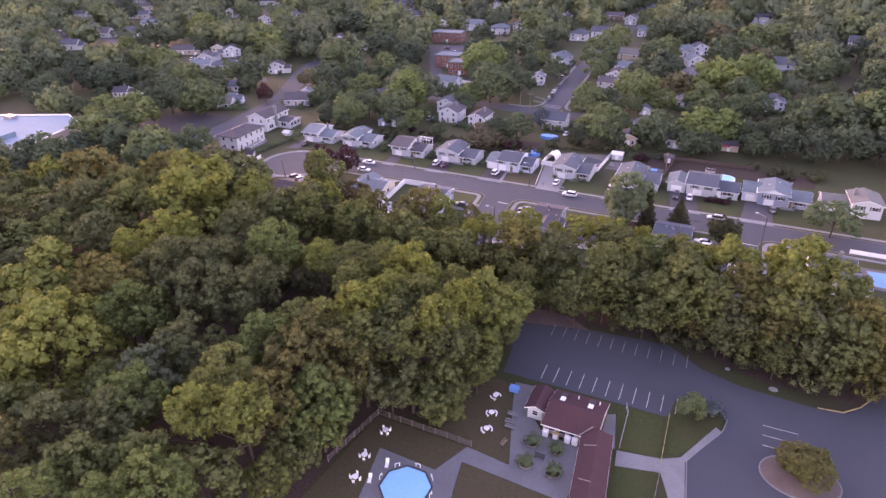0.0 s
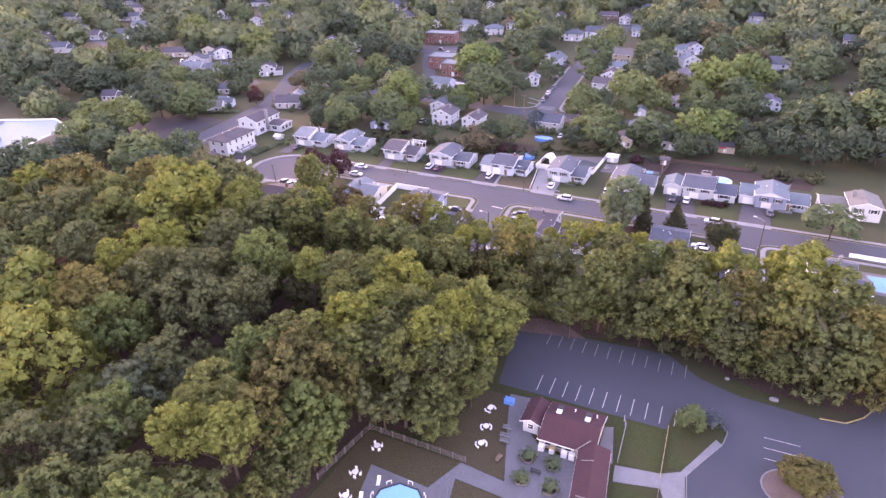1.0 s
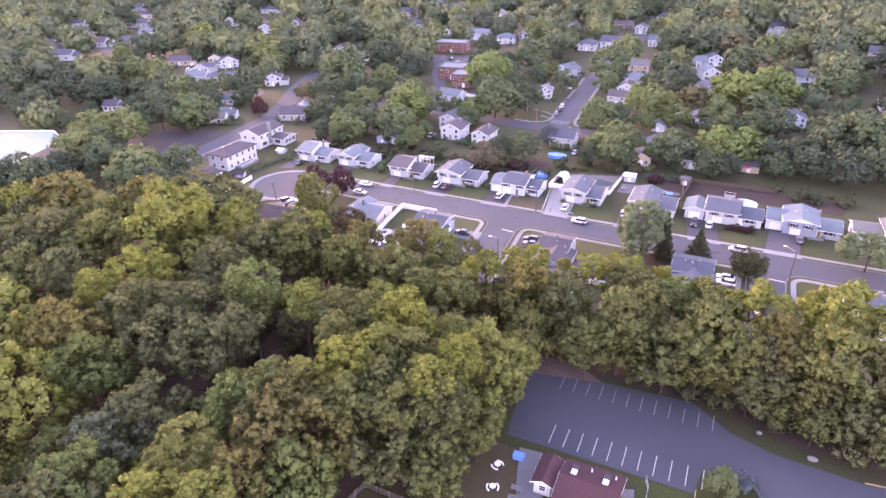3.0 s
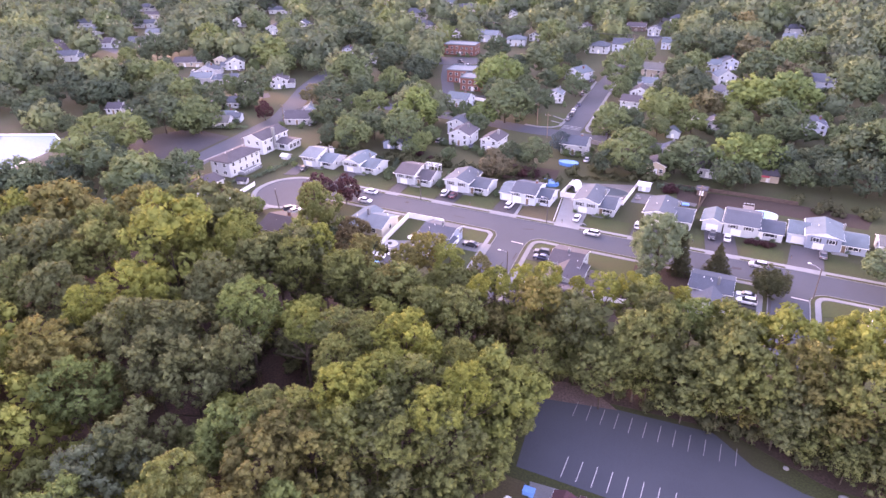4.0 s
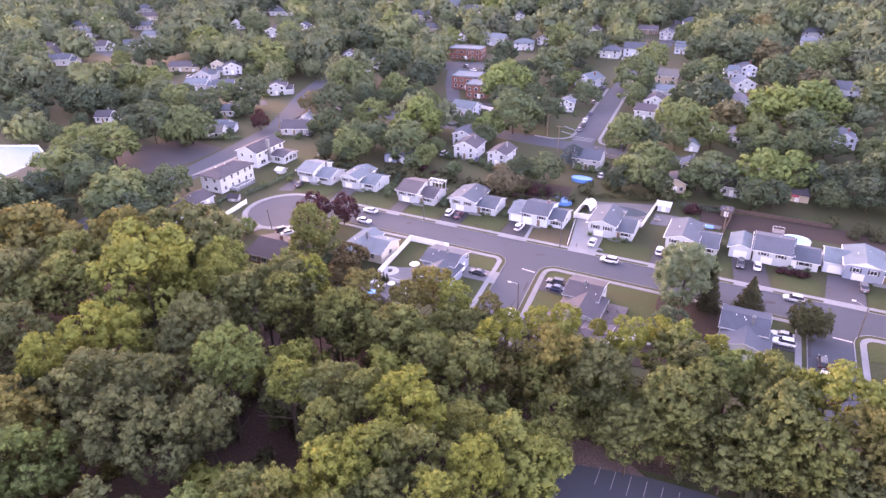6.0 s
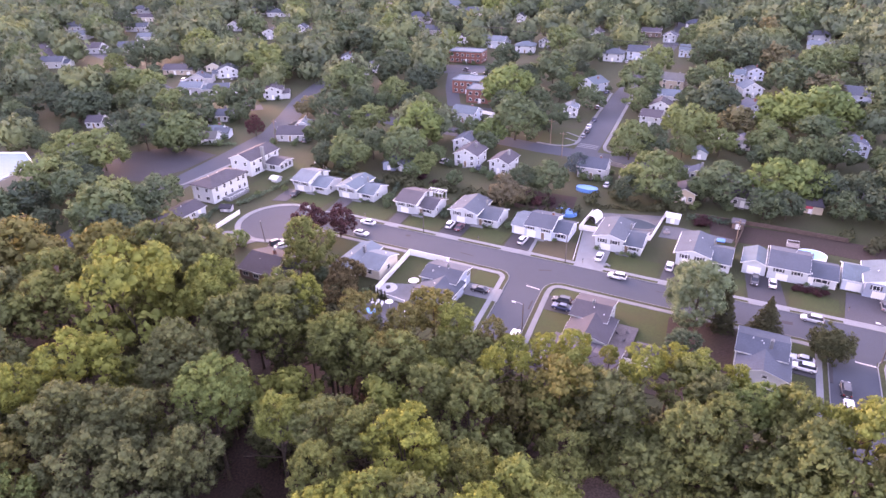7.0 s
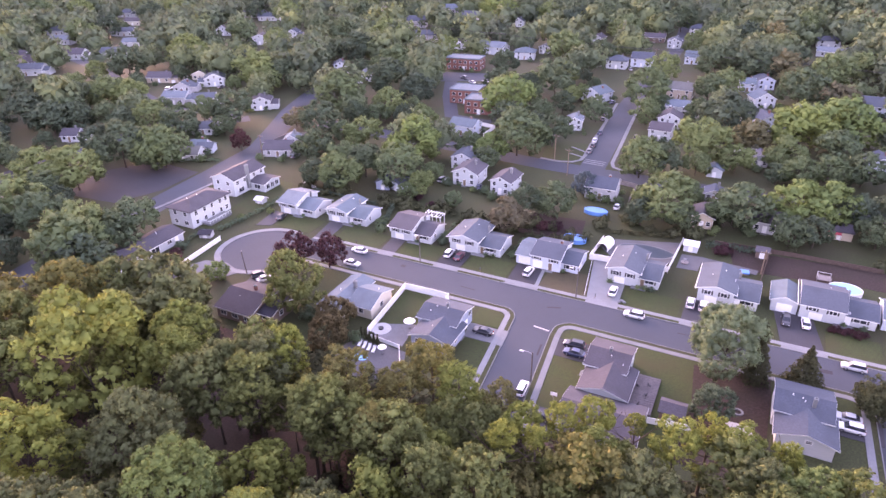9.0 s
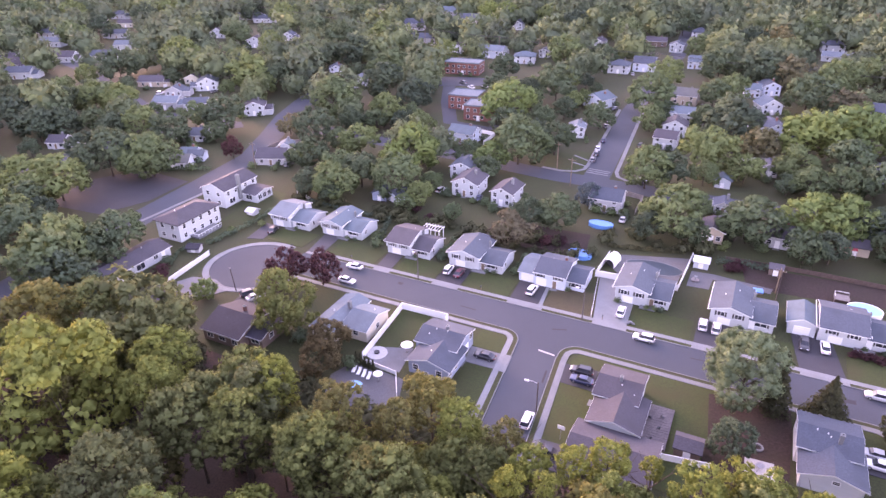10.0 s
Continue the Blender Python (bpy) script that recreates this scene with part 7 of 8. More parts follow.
# street side
fence([(-31.2, -19.6), (-23.0, -20.4), (-19.6, -26.0)], 1.0, vinyl, "low white fence beside the garden pool", 2.0)
fence([(-31.9, -18.8), (-33.8, 1.4), (-22.0, 1.6), (-22.0, 0.0)], 1.8, vinyl, "tall white vinyl fence round the corner garden")
fence([(-93.2, -13.8), (-94.8, 2.2)], 1.5, vinyl, "tall white vinyl fence by the dead end")
fence([(3.4, 35.5), (9.9, 35.9)], 1.8, vinyl, "white vinyl fence beside the house")
fence([(3.2, 35.5), (3.8, 47.5)], 1.6, vinyl, "white vinyl fence of the pool garden")
fence([(6.9, 17.4), (4.2, 34)], 0.7, vinyl, "low white edging fence along the driveway", 2.4, False, 2)
fence([(22.0, 37.0), (23.0, 37.0), (24.0, 55.6)], 1.6, vinyl, "white vinyl fence of the pool garden")
fence([(29.0, -20.6), (36.6, -19.4)], 1.4, vinyl, "white vinyl fence at the back garden")
fence([(32, 58), (52, 59), (72, 58.5)], 1.3, brown_board, "long brown wooden back fence")
fence([(44.4, 40), (45.6, 55)], 1.4, brown_board, "brown wooden side fence")
fence([(-100, 47.5), (-92, 44)], 1.4, vinyl, "pale fence behind the back lawn", 2.4, False, 3)
fence([(97.3, 5.2), (112, 5.2)], 1.2, vinyl, "white vinyl fence by the street")
fence([(-20.5, 43), (-12, 42)], 1.4, brown_board, "brown wooden back fence")


def round_pool(x, y, rx, ry, label, wall_h=1.1, cover=None, rim=None):
    p = thing("garden_pool", label, "pool", at=pose(x, y, 0))
    o = [(rx * math.cos(t * math.pi / 14), ry * math.sin(t * math.pi / 14)) for t in range(28)]
    i = [((rx - 0.15) * math.cos(t * math.pi / 14), (ry - 0.15) * math.sin(t * math.pi / 14)) for t in range(28)]
    part("pool_wall", M().ring(o, i, 0, wall_h + 0.08), rim or white_paint, p)
    part("water", M().prism(i, 0, wall_h), cover or water, p)


round_pool(-3.4, 44.2, 3.3, 2.2, "blue round garden pool behind the house", cover=blue_plastic, rim=blue_plastic)
round_pool(62.9, 44.8, 3.7, 2.9, "pale blue round garden pool with white rim", cover=pool_paint)
round_pool(-2.8, 64.6, 3.6, 2.0, "bright blue oval garden pool", cover=blue_plastic, rim=blue_plastic)
struct("pool_terrace", M().prism([(9.8, 37.2), (22, 37.2), (23.6, 55), (4.2, 49), (3.9, 44)], -0.1, 0.07), paving_dark, "pale grey paved terrace round the pool", "terrace")
pl = thing("oval_pool", "long oval pool under a grey cover", "pool")
ov = [(15.8 + 7.0 * math.cos(t * math.pi / 16) * (1 + 0.04 * math.sin(t)), 46.2 + 3.3 * math.sin(t * math.pi / 16)) for t in range(32)]
part("cover", M().prism(ov, 0.0, 0.16), pool_dark, pl)
part("coping", M().ring([(15.8 + (x - 15.8) * 1.05, 46.2 + (y - 46.2) * 1.09) for x, y in ov], ov, 0, 0.13), concrete, pl)
sp = thing("corner_pool", "kidney-shaped pool with pale blue water and stone deck", "pool")
part("deck", M().prism([(-33, -20), (-21, -21), (-19, -26), (-22, -33), (-32, -33), (-35, -26)], -0.1, 0.09), paving_dark, sp)
part("water", M().prism([(-28.8 + 1.5 * math.cos(t * math.pi / 10), -26.4 + 1.1 * math.sin(t * math.pi / 10)) for t in range(20)], 0.0, 0.13), water, sp)
for i in range(4):
    lg = thing("sun_lounger", "white sun lounger by the garden pool", "sun lounger", "loungers by the pool", at=pose(-31.4 + 1.3 * i, -22.8 - 0.2 * i, 0.09, 0, 0, 15))
    part("mattress", M().box(-0.33, 0.33, -1.0, 0.35, 0.30, 0.38), white_paint, lg)
    part("backrest", M().add([(-0.33, 0.35, 0.32), (0.33, 0.35, 0.32), (0.33, 0.9, 0.75), (-0.33, 0.9, 0.75), (-0.33, 0.4, 0.26), (0.33, 0.4, 0.26), (0.33, 0.95, 0.70), (-0.33, 0.95, 0.70)], [(0, 1, 2, 3), (7, 6, 5, 4), (0, 4, 5, 1), (2, 6, 7, 3), (1, 5, 6, 2), (0, 3, 7, 4)]), white_paint, lg)
    for a in (-0.28, 0.28):
        for b in (-0.9, 0.3):
            part("leg", M().box(a - 0.02, a + 0.02, b - 0.02, b + 0.02, 0, 0.3), steel, lg)
struct("patio", M().prism([(-31.5, -14), (-24, -11), (-22.8, -19.5), (-31, -19)], -0.1, 0.09), paving, "pale stone patio in the corner garden", "terrace")


def parasol(x, y, r, h, label):
    p = thing("parasol", label, "parasol", at=pose(x, y, 0.08))
    n = 10
    v = [(0, 0, h)] + [(r * math.cos(2 * math.pi * i / n), r * math.sin(2 * math.pi * i / n), h - 0.45) for i in range(n)] + [(0, 0, h - 0.06)] + [(r * math.cos(2 * math.pi * i / n), r * math.sin(2 * math.pi * i / n), h - 0.5) for i in range(n)]
    part("canopy", M().add(v, [(0, 1 + i, 1 + (i + 1) % n) for i in range(n)] + [(n + 1, n + 2 + (i + 1) % n, n + 2 + i) for i in range(n)] + [(1 + i, n + 2 + i, n + 2 + (i + 1) % n, 1 + (i + 1) % n) for i in range(n)]), white_paint, p)
    part("pole", M().cyl(0, 0, 0, h - 0.1, 0.03, n=8), steel, p)
    part("base_plate", M().cyl(0, 0, 0, 0.08, 0.3, n=12), dark_metal, p)


parasol(-24.6, -12.8, 1.35, 2.4, "white parasol on the corner patio")
parasol(-25.2, -23.6, 1.0, 2.3, "white parasol by the garden pool")
spa = thing("stone_circle", "round pale paved fire pit with dark middle", "fire pit", at=pose(-30.3, -15.8, 0.09))
part("paving_ring", M().ring([(2.3 * math.cos(t * 0.2618), 2.3 * math.sin(t * 0.2618)) for t in range(24)], [(0.6 * math.cos(t * 0.2618), 0.6 * math.sin(t * 0.2618)) for t in range(24)], 0, 0.08), white_line, spa)
part("fire_bowl", M().cyl(0, 0, 0, 0.35, 0.55, 0.62, 16), dark_metal, spa)


def shed(x, y, w, d, h, wall, roof, label, turn=0, kind="x"):
    s = thing("shed", label, "shed", at=pose(x, y, 0, 0, 0, turn))
    b = (-w / 2, w / 2, -d / 2, d / 2, h, kind, 0.45)
    part("wall", block_walls(b), WALLS[wall], s)
    part("roof", slab_roof(b), ROOFS[roof], s)
    part("door", M().box(-0.6, 0.6, -d / 2 - 0.05, -d / 2, 0.05, min(1.9, h - 0.1)), vinyl, s)


shed(26.6, 52.0, 3.6, 2.6, 2.2, "white", "white", "white garden shed with white roof")
shed(26.0, 112.5, 4.8, 5.5, 2.8, "white", "blue", "white garden shed with blue-grey roof", 0, "y")
shed(-66.6, 57.2, 4.6, 5.6, 2.6, "paleblue", "slate", "blue-grey garage shed in the back garden", -20, "y")
shed(-72.2, 56.0, 4.6, 5.0, 2.6, "blue", "slate", "blue-grey garage shed in the back garden", 10, "y")
shed(-154.6, 58.5, 6, 5, 2.6, "paleblue", "grey", "pale blue shed beside the far street", 25)
shed(-29.4, 40.6, 2.6, 2.2, 2.1, "white", "pale", "small white garden shed")
shed(-102.2, 28.4, 2.8, 2.4, 1.4, "white", "white", "low white garden shelter")
shed(-86.6, -20.6, 6.0, 5.0, 2.3, "brown", "mauve", "small garage with mauve roof off the dead end", -15)
shed(32.8, -17.0, 4.2, 3.2, 2.3, "brown", "mauve", "small garden shed with mauve roof")
shed(62.4, 77.6, 6.5, 5, 2.8, "tan", "mauve", "garden shed with tan walls", 0, "x")
shed(44.0, 56, 3, 2.6, 2.2, "brown", "brown", "small brown wooden garden shed")
aw = thing("awning", "red awning before the garden shed", "awning", at=pose(61.0, 73.6, 0))
part("canopy", M().add([(-1.8, 0, 2.2), (1.8, 0, 2.2), (1.8, 1.6, 2.7), (-1.8, 1.6, 2.7), (-1.8, 0, 2.1), (1.8, 0, 2.1), (1.8, 1.6, 2.6), (-1.8, 1.6, 2.6)], [(0, 1, 2, 3), (7, 6, 5, 4), (0, 4, 5, 1), (1, 5, 6, 2), (2, 6, 7, 3), (3, 7, 4, 0)]), red_cloth, aw)
for s in (-1.7, 1.7):
    part("post", M().cyl(s, 0.1, 0, 2.1, 0.05, n=8), steel, aw)
dome = thing("carport_tent", "white arched tent carport in the garden", "tent", at=pose(5.3, 44.0, 0.08, 0, 0, -8) @ Matrix.Diagonal((0.74, 0.8, 0.8, 1)))
sec = [(2.1 * math.cos(radians(a)), 0.8 + 2.0 * math.sin(radians(a))) for a in range(0, 181, 15)]
part("canopy", M().extrude_y([(2.1, 0)] + sec + [(-2.1, 0), (-2.0, 0)] + [(x * 0.96, z - 0.05) for x, z in sec[::-1]] + [(2.0, 0)], -3.2, 3.2), vinyl, dome)
for y in (-3.1, 0, 3.1):
    part("hoop", M().extrude_y([(2.0, 0)] + [(x * 0.95, z - 0.06) for x, z in sec] + [(-2.0, 0), (-1.9, 0)] + [(x * 0.9, z - 0.12) for x, z in sec[::-1]] + [(1.9, 0)], y - 0.04, y + 0.04), steel, dome)
slab = thing("patio_slab", "pale square paved patio with garden furniture", "patio", at=pose(44.2, -16.0, 0, 0, 0, 4))
part("slab", M().box(-2.3, 2.3, -2.3, 2.3, -0.1, 0.12), white_line, slab)
tb = thing("garden_table", "grey garden table on the pale patio", "table", at=pose(44.2, -15.6, 0.12))
part("tabletop", M().cyl(0, 0, 0.68, 0.73, 0.7, n=16), steel, tb)
part("pedestal", M().cyl(0, 0, 0, 0.68, 0.06, n=8), steel, tb)
fp = thing("fire_ring", "round stone ring on the back lawn", "fire pit", at=pose(43.6, -10.6, 0.0))
part("stone_ring", M().ring([(1.0 * math.cos(t * 0.3927), 1.0 * math.sin(t * 0.3927)) for t in range(16)], [(0.65 * math.cos(t * 0.3927), 0.65 * math.sin(t * 0.3927)) for t in range(16)], 0, 0.3), concrete, fp)
dk = thing("timber_deck", "weathered mauve timber deck behind the house", "deck", at=pose(27.0, -13.2, 0))
for i in range(16):
    part("plank", M().box(-2.3, 2.3, -5.6 + i * 0.70, -5.6 + i * 0.70 + 0.66, 0.5, 0.56), deck_wood, dk)
part("skirt", M().box(-2.25, 2.25, -5.5, 5.5, -0.1, 0.5), deck_wood, dk)
for x, y in ((25.6, -12), (27.4, -14), (26.4, -17.4), (27.6, -11)):
    ch = thing("garden_chair", "dark garden chair on the timber deck", "chair", "chairs on the deck", at=pose(x, y, 0.56, 0, 0, RT.uniform(0, 360)))
    part("seat", M().box(-0.25, 0.25, -0.25, 0.25, 0.40, 0.45), dark_metal, ch)
    part("backrest", M().box(-0.25, 0.25, 0.22, 0.27, 0.45, 0.9), dark_metal, ch)
    for a in (-0.22, 0.22):
        for b in (-0.22, 0.22):
            part("leg", M().box(a - 0.02, a + 0.02, b - 0.02, b + 0.02, 0, 0.40), dark_metal, ch)
rd = thing("rear_deck", "white railed deck behind the two-storey house", "deck", at=pose(-105.9, 12.6, 0))
for i in range(10):
    part("plank", M().box(-1.7, 1.7, -4.6 + i * 0.92, -3.70 + i * 0.92, 0.6, 0.7), concrete, rd)
part("skirt", M().box(-1.65, 1.65, -4.5, 4.5, -0.1, 0.6), concrete, rd)
part("railing", M().box(1.6, 1.7, -4.6, 4.6, 1.5, 1.6).box(-1.7, 1.7, -4.6, -4.5, 1.5, 1.6), white_paint, rd)
for i in range(8):
    part("baluster", M().box(1.62, 1.68, -4.5 + i * 1.28, -4.44 + i * 1.28, 0.7, 1.5), white_paint, rd)
rk = thing("boulder", "pale boulder at the edge of the wood", "rock", at=pose(80.2, -61.6, 0))
part("stone", quads("stone", sphere_quads(np.zeros(3), 1.0) * (0.9, 0.6, 0.45) + (0, 0, 0.2), concrete), None, rk)
rk = thing("boulder", "small pale boulder at the edge of the wood", "rock", at=pose(71.8, -58.6, 0))
part("stone", quads("stone", sphere_quads(np.zeros(3), 1.0) * (0.5, 0.4, 0.35) + (0, 0, 0.15), concrete), None, rk)


# ---- poles, lamps and wires ----
def lamp_post(x, y, arm_x, arm_y, h=8.2, label="grey wooden street lamp pole with curved arm"):
    p = thing("street_lamp", label, "street lamp", "street lamps", at=pose(x, y, 0))
    part("pole", M().cyl(0, 0, -0.3, h, 0.16, 0.12, 10), pole_wood, p)
    a = part("arm", M().tube((0, 0, h - 0.4), (arm_x * 0.5, arm_y * 0.5, h + 0.1), 0.07).tube((arm_x * 0.5, arm_y * 0.5, h + 0.1), (arm_x, arm_y, h + 0.15), 0.07), steel, p)
    part("lamp_head", M().box(arm_x - 0.4, arm_x + 0.4, arm_y - 0.2, arm_y + 0.2, h + 0.08, h + 0.28), lamp_grey, a)


pole_wood = surf("pole_wood", (0.10, 0.085, 0.08), 0.9, 0.3, 6, 0.8, 0.3)
lamp_grey = surf("lamp_grey", (0.55, 0.55, 0.57), 0.5, 0.06, 4, 0.5)
lamp_post(5.4, 15.2, -1.6, -0.6)
lamp_post(-36.9, 15.0, -0.4, -1.2)
lamp_post(6.1, -18.6, -2.0, -0.6, 7.2)
pl = thing("utility_pole", "dark leaning wooden pole by the dead end", "utility pole", "utility poles", at=pose(-75.0, -9.2, 0, 0, -6, 0))
part("pole", M().cyl(0, 0, -0.3, 6.4, 0.16, 0.11, 10), pole_wood, pl)
part("cap", M().cyl(0, 0, 6.4, 6.55, 0.14, 0.1, 10), steel, pl)
lamp_post(76.0, 1.6, -2.6, 1.4)


def power_pole(x, y, h=11.0):
    p = thing("utility_pole", "brown wooden utility pole with cross arm", "utility pole", "utility poles", at=pose(x, y, 0))
    part("pole", M().cyl(0, 0, -0.3, h, 0.16, 0.11, 10), wood, p)
    part("cross_arm", M().box(-1.2, 1.2, -0.06, 0.06, h - 0.9, h - 0.75), wood, p)
    for s in (-1.1, -0.5, 0.5, 1.1):
        part("insulator", M().cyl(s, 0, h - 0.75, h - 0.5, 0.05, n=6), steel, p)


row_p = [(-420, 350), (-330, 325), (-250, 300), (-178, 288), (-120, 276), (-70, 268), (-22, 262), (48, 253), (110, 246), (180, 238)]
for x, y in row_p:
    power_pole(x, y, 12.5)
for (ax, ay), (bx, by) in zip(row_p, row_p[1:]):
    for off, z in ((-1.1, 12.0), (-0.5, 12.0), (0.5, 12.0), (1.1, 12.0), (0, 9.0)):
        wire = bpy.data.curves.new("power_line", "CURVE")
        wire.dimensions, wire.bevel_depth = "3D", 0.035
        spl = wire.splines.new("POLY")
        spl.points.add(10)
        for i in range(11):
            t = i / 10
            spl.points[i].co = (ax + (bx - ax) * t, ay + (by - ay) * t + off, z - 4 * 0.8 * t * (1 - t), 1)
        wire.materials.append(dark_metal)
        tagged(new("power_line", wire), "thin dark overhead power line between poles", "power line", "power lines")
for x, y in ((-28.6, 104.2), (-19.8, 91), (-128.2, 60), (-140, 96)):
    power_pole(x, y, 10.0)
bk = thing("basketball_stand", "white basketball backboard by the side lawn", "basketball stand", at=pose(12.2, -23.4, 0))
part("pole", M().cyl(0, 0, 0, 2.6, 0.06, n=8), steel, bk)
part("backboard", M().box(-0.65, 0.65, -0.03, 0.03, 2.4, 3.2), white_paint, bk)
for x, y, r in ((11, 25.8, 0.8), (17.8, 25.6, 0.7), (19.4, 25.8, 0.8), (21, 25.9, 0.8), (-22.5, 25.6, 0.7), (-20.5, 25.7, 0.7), (-43, 24.6, 0.7), (-66, 26.4, 0.7), (-63.5, 26.6, 0.6), (-83, 25, 0.7), (38, 26, 0.7), (62, 28.6, 0.7), (66, 28.6, 0.8), (84, 30, 0.7), (-1, 25.6, 0.7)):
    bush(x, y, r, None, "small clipped bush before the house wall")
for x, y, r in ((-94, 23, 1.2), (-99.3, 16, 1.1), (-56, 26, 1.6), (-57.5, 30, 1.8), (-36, 27, 1.5), (-36.4, 30, 1.6), (-15.8, 28, 1.2), (-102, -6, 1.4), (-48, -19, 2.0), (-33, -22, 1.6)):
    bush(x, y, r, None, "overgrown green garden bush")
for x, y, r in ((62.0, 25.0, 1.0), (64.4, 25.0, 1.1), (66.0, 25.8, 0.9), (59.4, 25.2, 0.8)):
    bush(x, y, r, BUSH_RED, "low spreading red-leaved bush before the house")
for x, y, r in ((35.0, 53.0, 2.0), (33.2, 52.4, 1.5), (-57, 51, 1.8), (-50, 47, 1.6), (-13.5, 47, 1.9), (-9.6, 49, 1.6)):
    bush(x, y, r, BUSH_RED, "dark red-leaved bush behind the garden")
for x, y, r in ((-176, -46, 5.2), (-187, -50, 5.0), (-164, -42, 5.0), (-199, -54, 5.4), (-212, -58, 5.4)):
    garden_tree(x, y, r, None, "low green tree before the wide building")
RB = random.Random(29)
for x, y, w, d, turn in FAR_HOUSES:
    if y > 215 or x < -180:
        continue
    for side in RB.sample(((-0.5, -0.5), (0.5, -0.5), (-0.5, 0.3), (0.5, 0.4), (-0.2, -0.5), (0.25, -0.5), (-0.5, -0.1)), 4):
        r = RB.uniform(0.8, 1.9)
        u, v = side[0] * w + math.copysign(r * 0.9 if abs(side[0]) == 0.5 else 0, side[0]), side[1] * d - (r * 0.8 if side[1] == -0.5 else 0)
        a = radians(turn)
        bush(x + u * math.cos(a) - v * math.sin(a), y + u * math.sin(a) + v * math.cos(a), r, None, "uneven green garden shrub beside a house wall")
hedge([(-61.2, 42.0), (-58.4, 34), (-56.2, 27)], 1.6, 2.0, "overgrown green hedge between the gardens", 11)
hedge([(-37.6, 38.0), (-36.6, 33), (-35.6, 28.4)], 1.6, 2.0, "overgrown green hedge between the gardens", 12)
hedge([(-16.4, 38.0), (-16.0, 30.0)], 1.2, 1.4, "low green hedge between the gardens", 13)
hedge([(-100, -7), (-103.4, -1), (-103.8, 5)], 1.4, 1.2, "low green hedge behind the white house", 14)
pg = thing("pergola", "white timber pergola behind the brown-roofed house", "pergola", at=pose(-44.2, 37.6, 0))
for x in (-2.6, 0, 2.6):
    for y in (-1.4, 1.4):
        part("post", M().box(x - 0.07, x + 0.07, y - 0.07, y + 0.07, -0.1, 3.0), white_paint, pg)
for y in (-1.4, 1.4):
    part("beam", M().box(-3.0, 3.0, y - 0.06, y + 0.06, 3.0, 3.2), white_paint, pg)
for k in range(7):
    part("rafter", M().box(-2.75 + k * 0.9, -2.65 + k * 0.9, -1.9, 1.9, 3.2, 3.34), white_paint, pg)
fo = thing("garden_fountain", "small pale stone fountain on the patio", "fountain", at=pose(26.2, 43.8, 0.07))
part("basin", M().cyl(0, 0, 0, 0.35, 0.9, 1.0, 16), grey_wood, fo)
part("column", M().cyl(0, 0, 0.35, 1.1, 0.16, 0.12, 10), concrete, fo)
part("bowl", M().cyl(0, 0, 1.1, 1.25, 0.15, 0.45, 14), concrete, fo)
struct("patio", M().prism([(24.6, 40.5), (29.8, 40.8), (30.2, 46.2), (43.4, 44.8), (43.8, 47.4), (30, 49), (24.8, 48.6)], -0.1, 0.07), paving_dark, "brownish paved patio and path behind the house", "terrace")
cv = thing("pool_tarpaulin", "small bright blue tarpaulin over a stack behind the house", "tarpaulin", at=pose(40.6, 44.4, 0.0, 0, 0, 6))
part("stack", M().box(-1.0, 1.0, -0.9, 0.9, -0.05, 0.7), wood, cv)
part("cover", M().extrude_x([(-1.0, 0.45), (-1.0, 0.72), (0, 0.86), (1.0, 0.72), (1.0, 0.45), (0.95, 0.45), (0.95, 0.68), (0, 0.81), (-0.95, 0.68), (-0.95, 0.45)], -1.1, 1.1), blue_plastic, cv)
sd = thing("pool_deck", "small grey timber deck beside the round pool", "deck", at=pose(58.4, 48.6, 0))
for k in range(8):
    part("plank", M().box(-1.6, 1.6, -1.4 + k * 0.36, -1.08 + k * 0.36, 0.95, 1.0), grey_wood, sd)
for x in (-1.5, 1.5):
    for y in (-1.3, 1.3):
        part("post", M().box(x - 0.06, x + 0.06, y - 0.06, y + 0.06, -0.1, 1.8), grey_wood, sd)
part("rail", M().box(-1.5, 1.5, 1.27, 1.33, 1.75, 1.82).box(-1.53, -1.47, -1.3, 1.3, 1.75, 1.82), white_paint, sd)
for x, y, r_ in ((15.6, 18.2, 0.5), (16.3, 17.9, 0.4), (15.2, 17.6, 0.32)):
    rk = thing("garden_rock", "pale rounded rock beside the driveway", "rock", "rocks by the driveway", at=pose(x, y, 0.1))
    part("stone", quads("stone", sphere_quads(np.zeros(3), r_) * (1.1, 0.8, 0.7) + (0, 0, r_ * 0.4), concrete), None, rk)
power_pole(44.4, 45.8, 7.0)
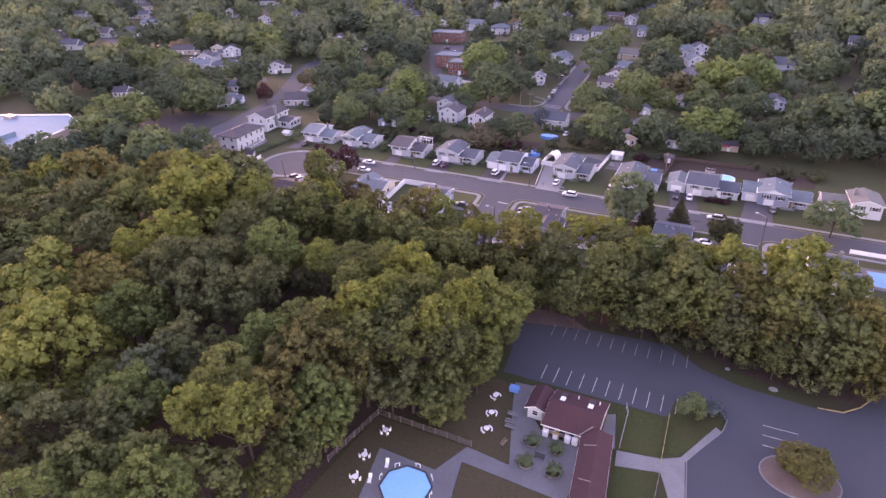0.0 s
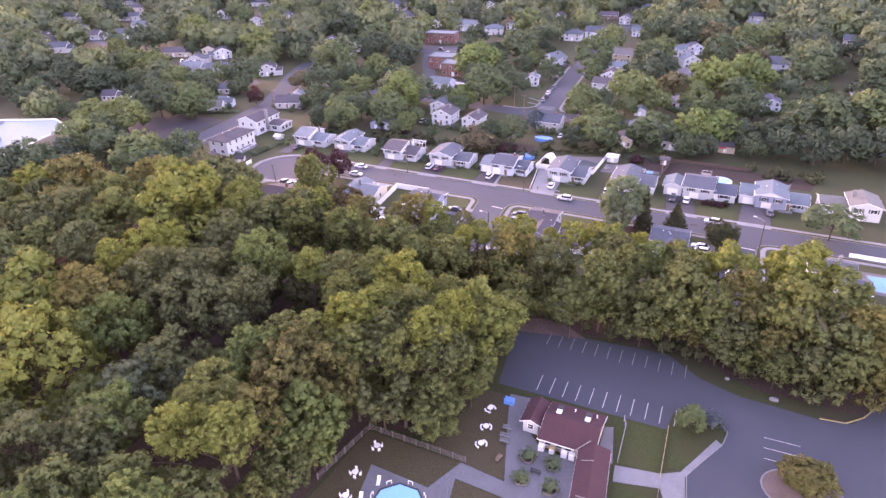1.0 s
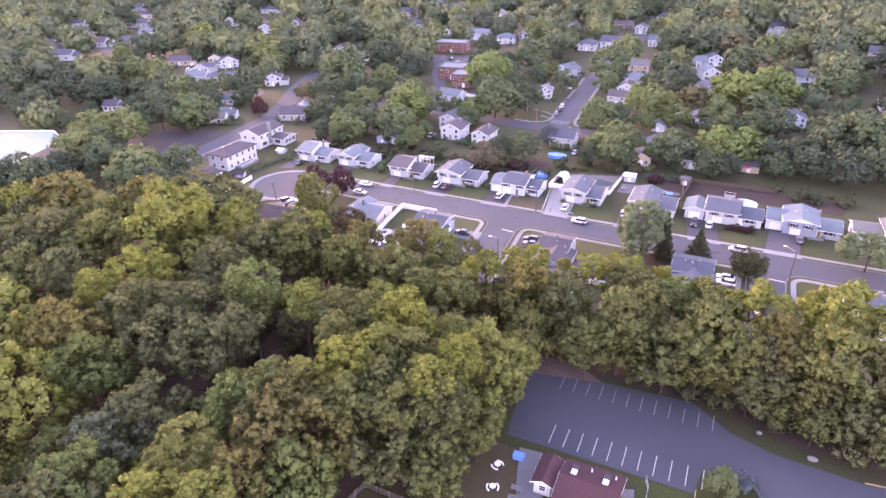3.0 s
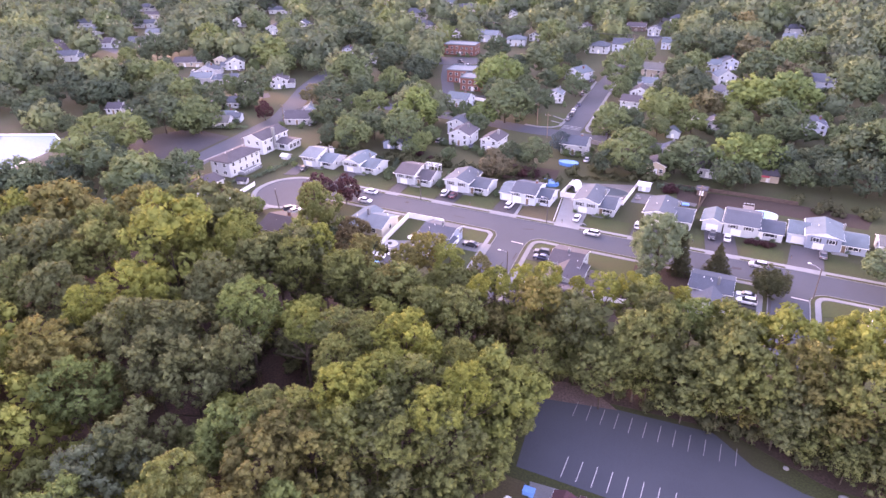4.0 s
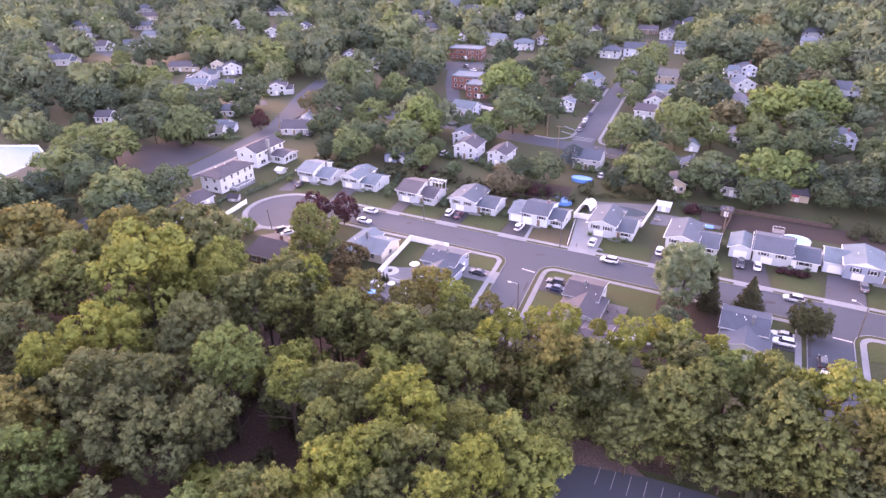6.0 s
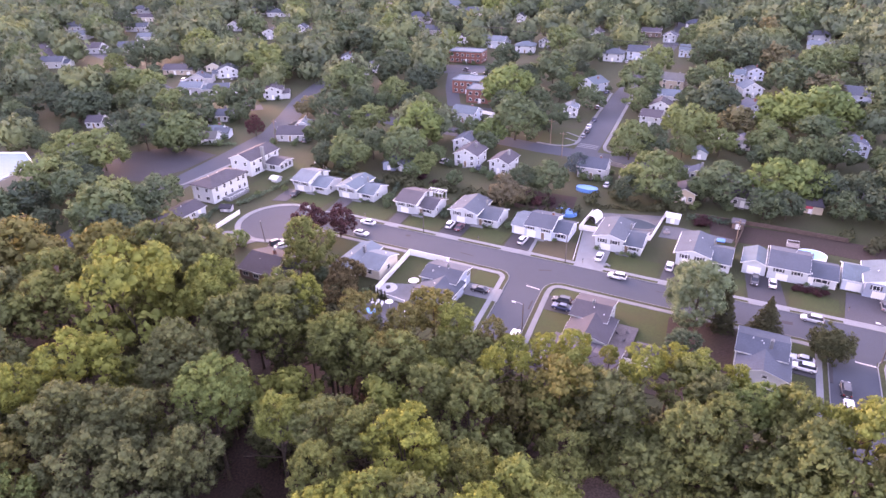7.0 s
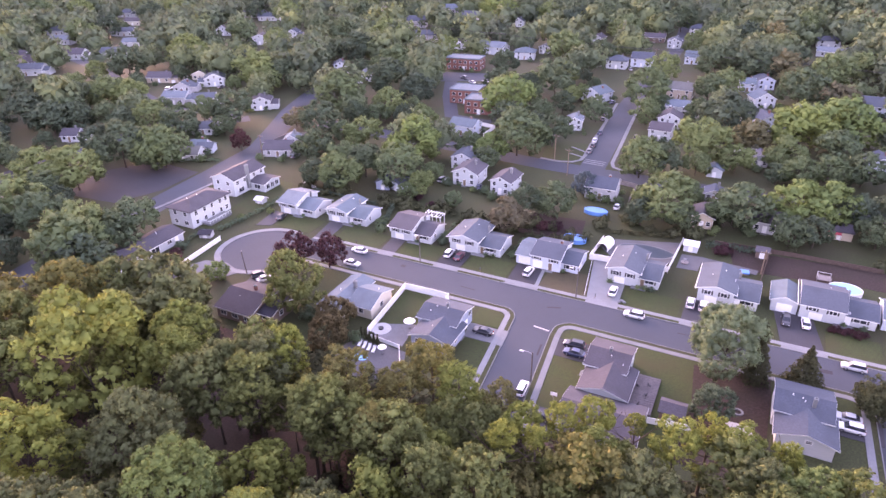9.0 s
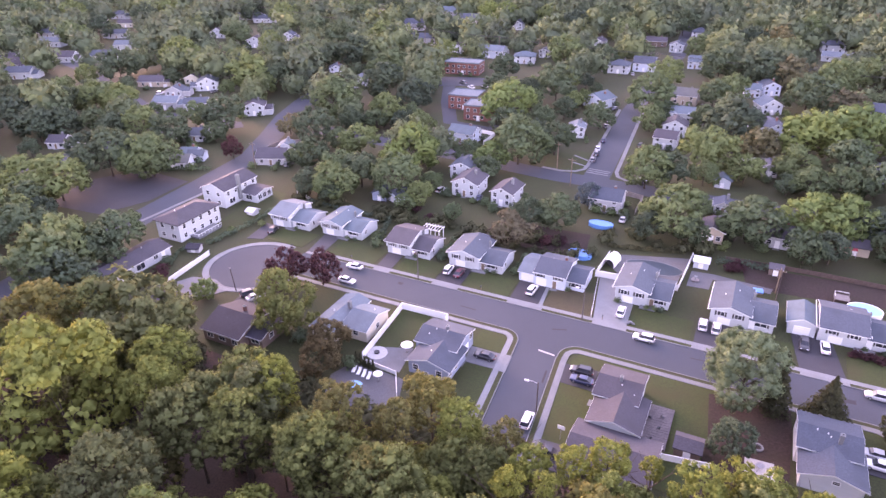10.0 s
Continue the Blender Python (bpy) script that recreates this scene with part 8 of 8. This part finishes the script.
for x, y in ((-58, 16.6), (-20.4, 16.9), (9.6, 16.9), (46.2, 19.0), (70.8, 20.8), (-76.6, 15.2)):
    mb = thing("mailbox", "dark mailbox on a post by the kerb", "mailbox", "mailboxes", at=pose(x, y, 0))
    part("post", M().box(-0.05, 0.05, -0.05, 0.05, -0.1, 1.05), wood, mb)
    part("box", M().extrude_x([(-0.25, 1.05), (0.25, 1.05), (0.25, 1.2), (0.15, 1.3), (-0.15, 1.3), (-0.25, 1.2)], -0.11, 0.11), dark_metal, mb)
# cars, bushes and board fences in the gardens farther back
RG = random.Random(21)
for hx, hy in FAR_HOMES:
    if not (60 < hy < 320 and -270 < hx < 120):
        continue
    side = RG.choice((-1, 1))
    if RG.random() < 0.6 and road_gap(hx + side * 8.5, hy - 4) > 7:
        car(hx + side * 8.5, hy - 4 + RG.uniform(-2, 2), RG.uniform(-15, 15), RG.choice(("white", "silver", "black", "grey", "red", "blue")), RG.choice(("sedan", "suv")), 0.04, "beside a far house")
    for _ in range(2):
        bx, by = hx + RG.uniform(-8, 8), hy - RG.uniform(7, 10)
        if road_gap(bx, by) > 6.5:
            bush(bx, by, RG.uniform(0.8, 1.7), None, "green bush in a far garden")
    if RG.random() < 0.4 and road_gap(hx, hy + 12) > 10 and road_gap(hx - side * 9, hy + 10) > 8:
        fence([(hx - side * 9, hy - 2), (hx - side * 9, hy + 10), (hx, hy + 12)], 1.6, RG.choice((wood, vinyl, grey_wood)), "tall board fence round a far garden", 6.0)
# mended places in the street
patch = surf("asphalt_patch", (0.036, 0.035, 0.040), 0.95, 0.2, 8, 0.3, 0.1)
for x, y, w, d, a in ((58.5, 9.6, 2.2, 1.2, 4), (2.0, 9.0, 3.2, 0.5, 20), (-20.0, 8.4, 4.0, 0.35, -3), (-40.0, 11.4, 1.4, 1.1, 0), (32.0, 10.8, 5.0, 0.3, 2), (4.2, -8.0, 0.4, 4.0, 6), (-78.0, 6.0, 2.0, 1.2, 30)):
    c, n = math.cos(radians(a)), math.sin(radians(a))
    struct("road_patch", M().prism([(x + c * u * w / 2 - n * v * d / 2, y + n * u * w / 2 + c * v * d / 2) for u, v in ((-1, -1), (1, -1), (1, 1), (-1, 1))], 0.0, 0.036), patch, "dark mended patch in the street asphalt", "road")
shed(-100.4, 2.6, 3.4, 2.4, 1.5, "grey", "dark", "low dark garden shed beside the white fence", 20)
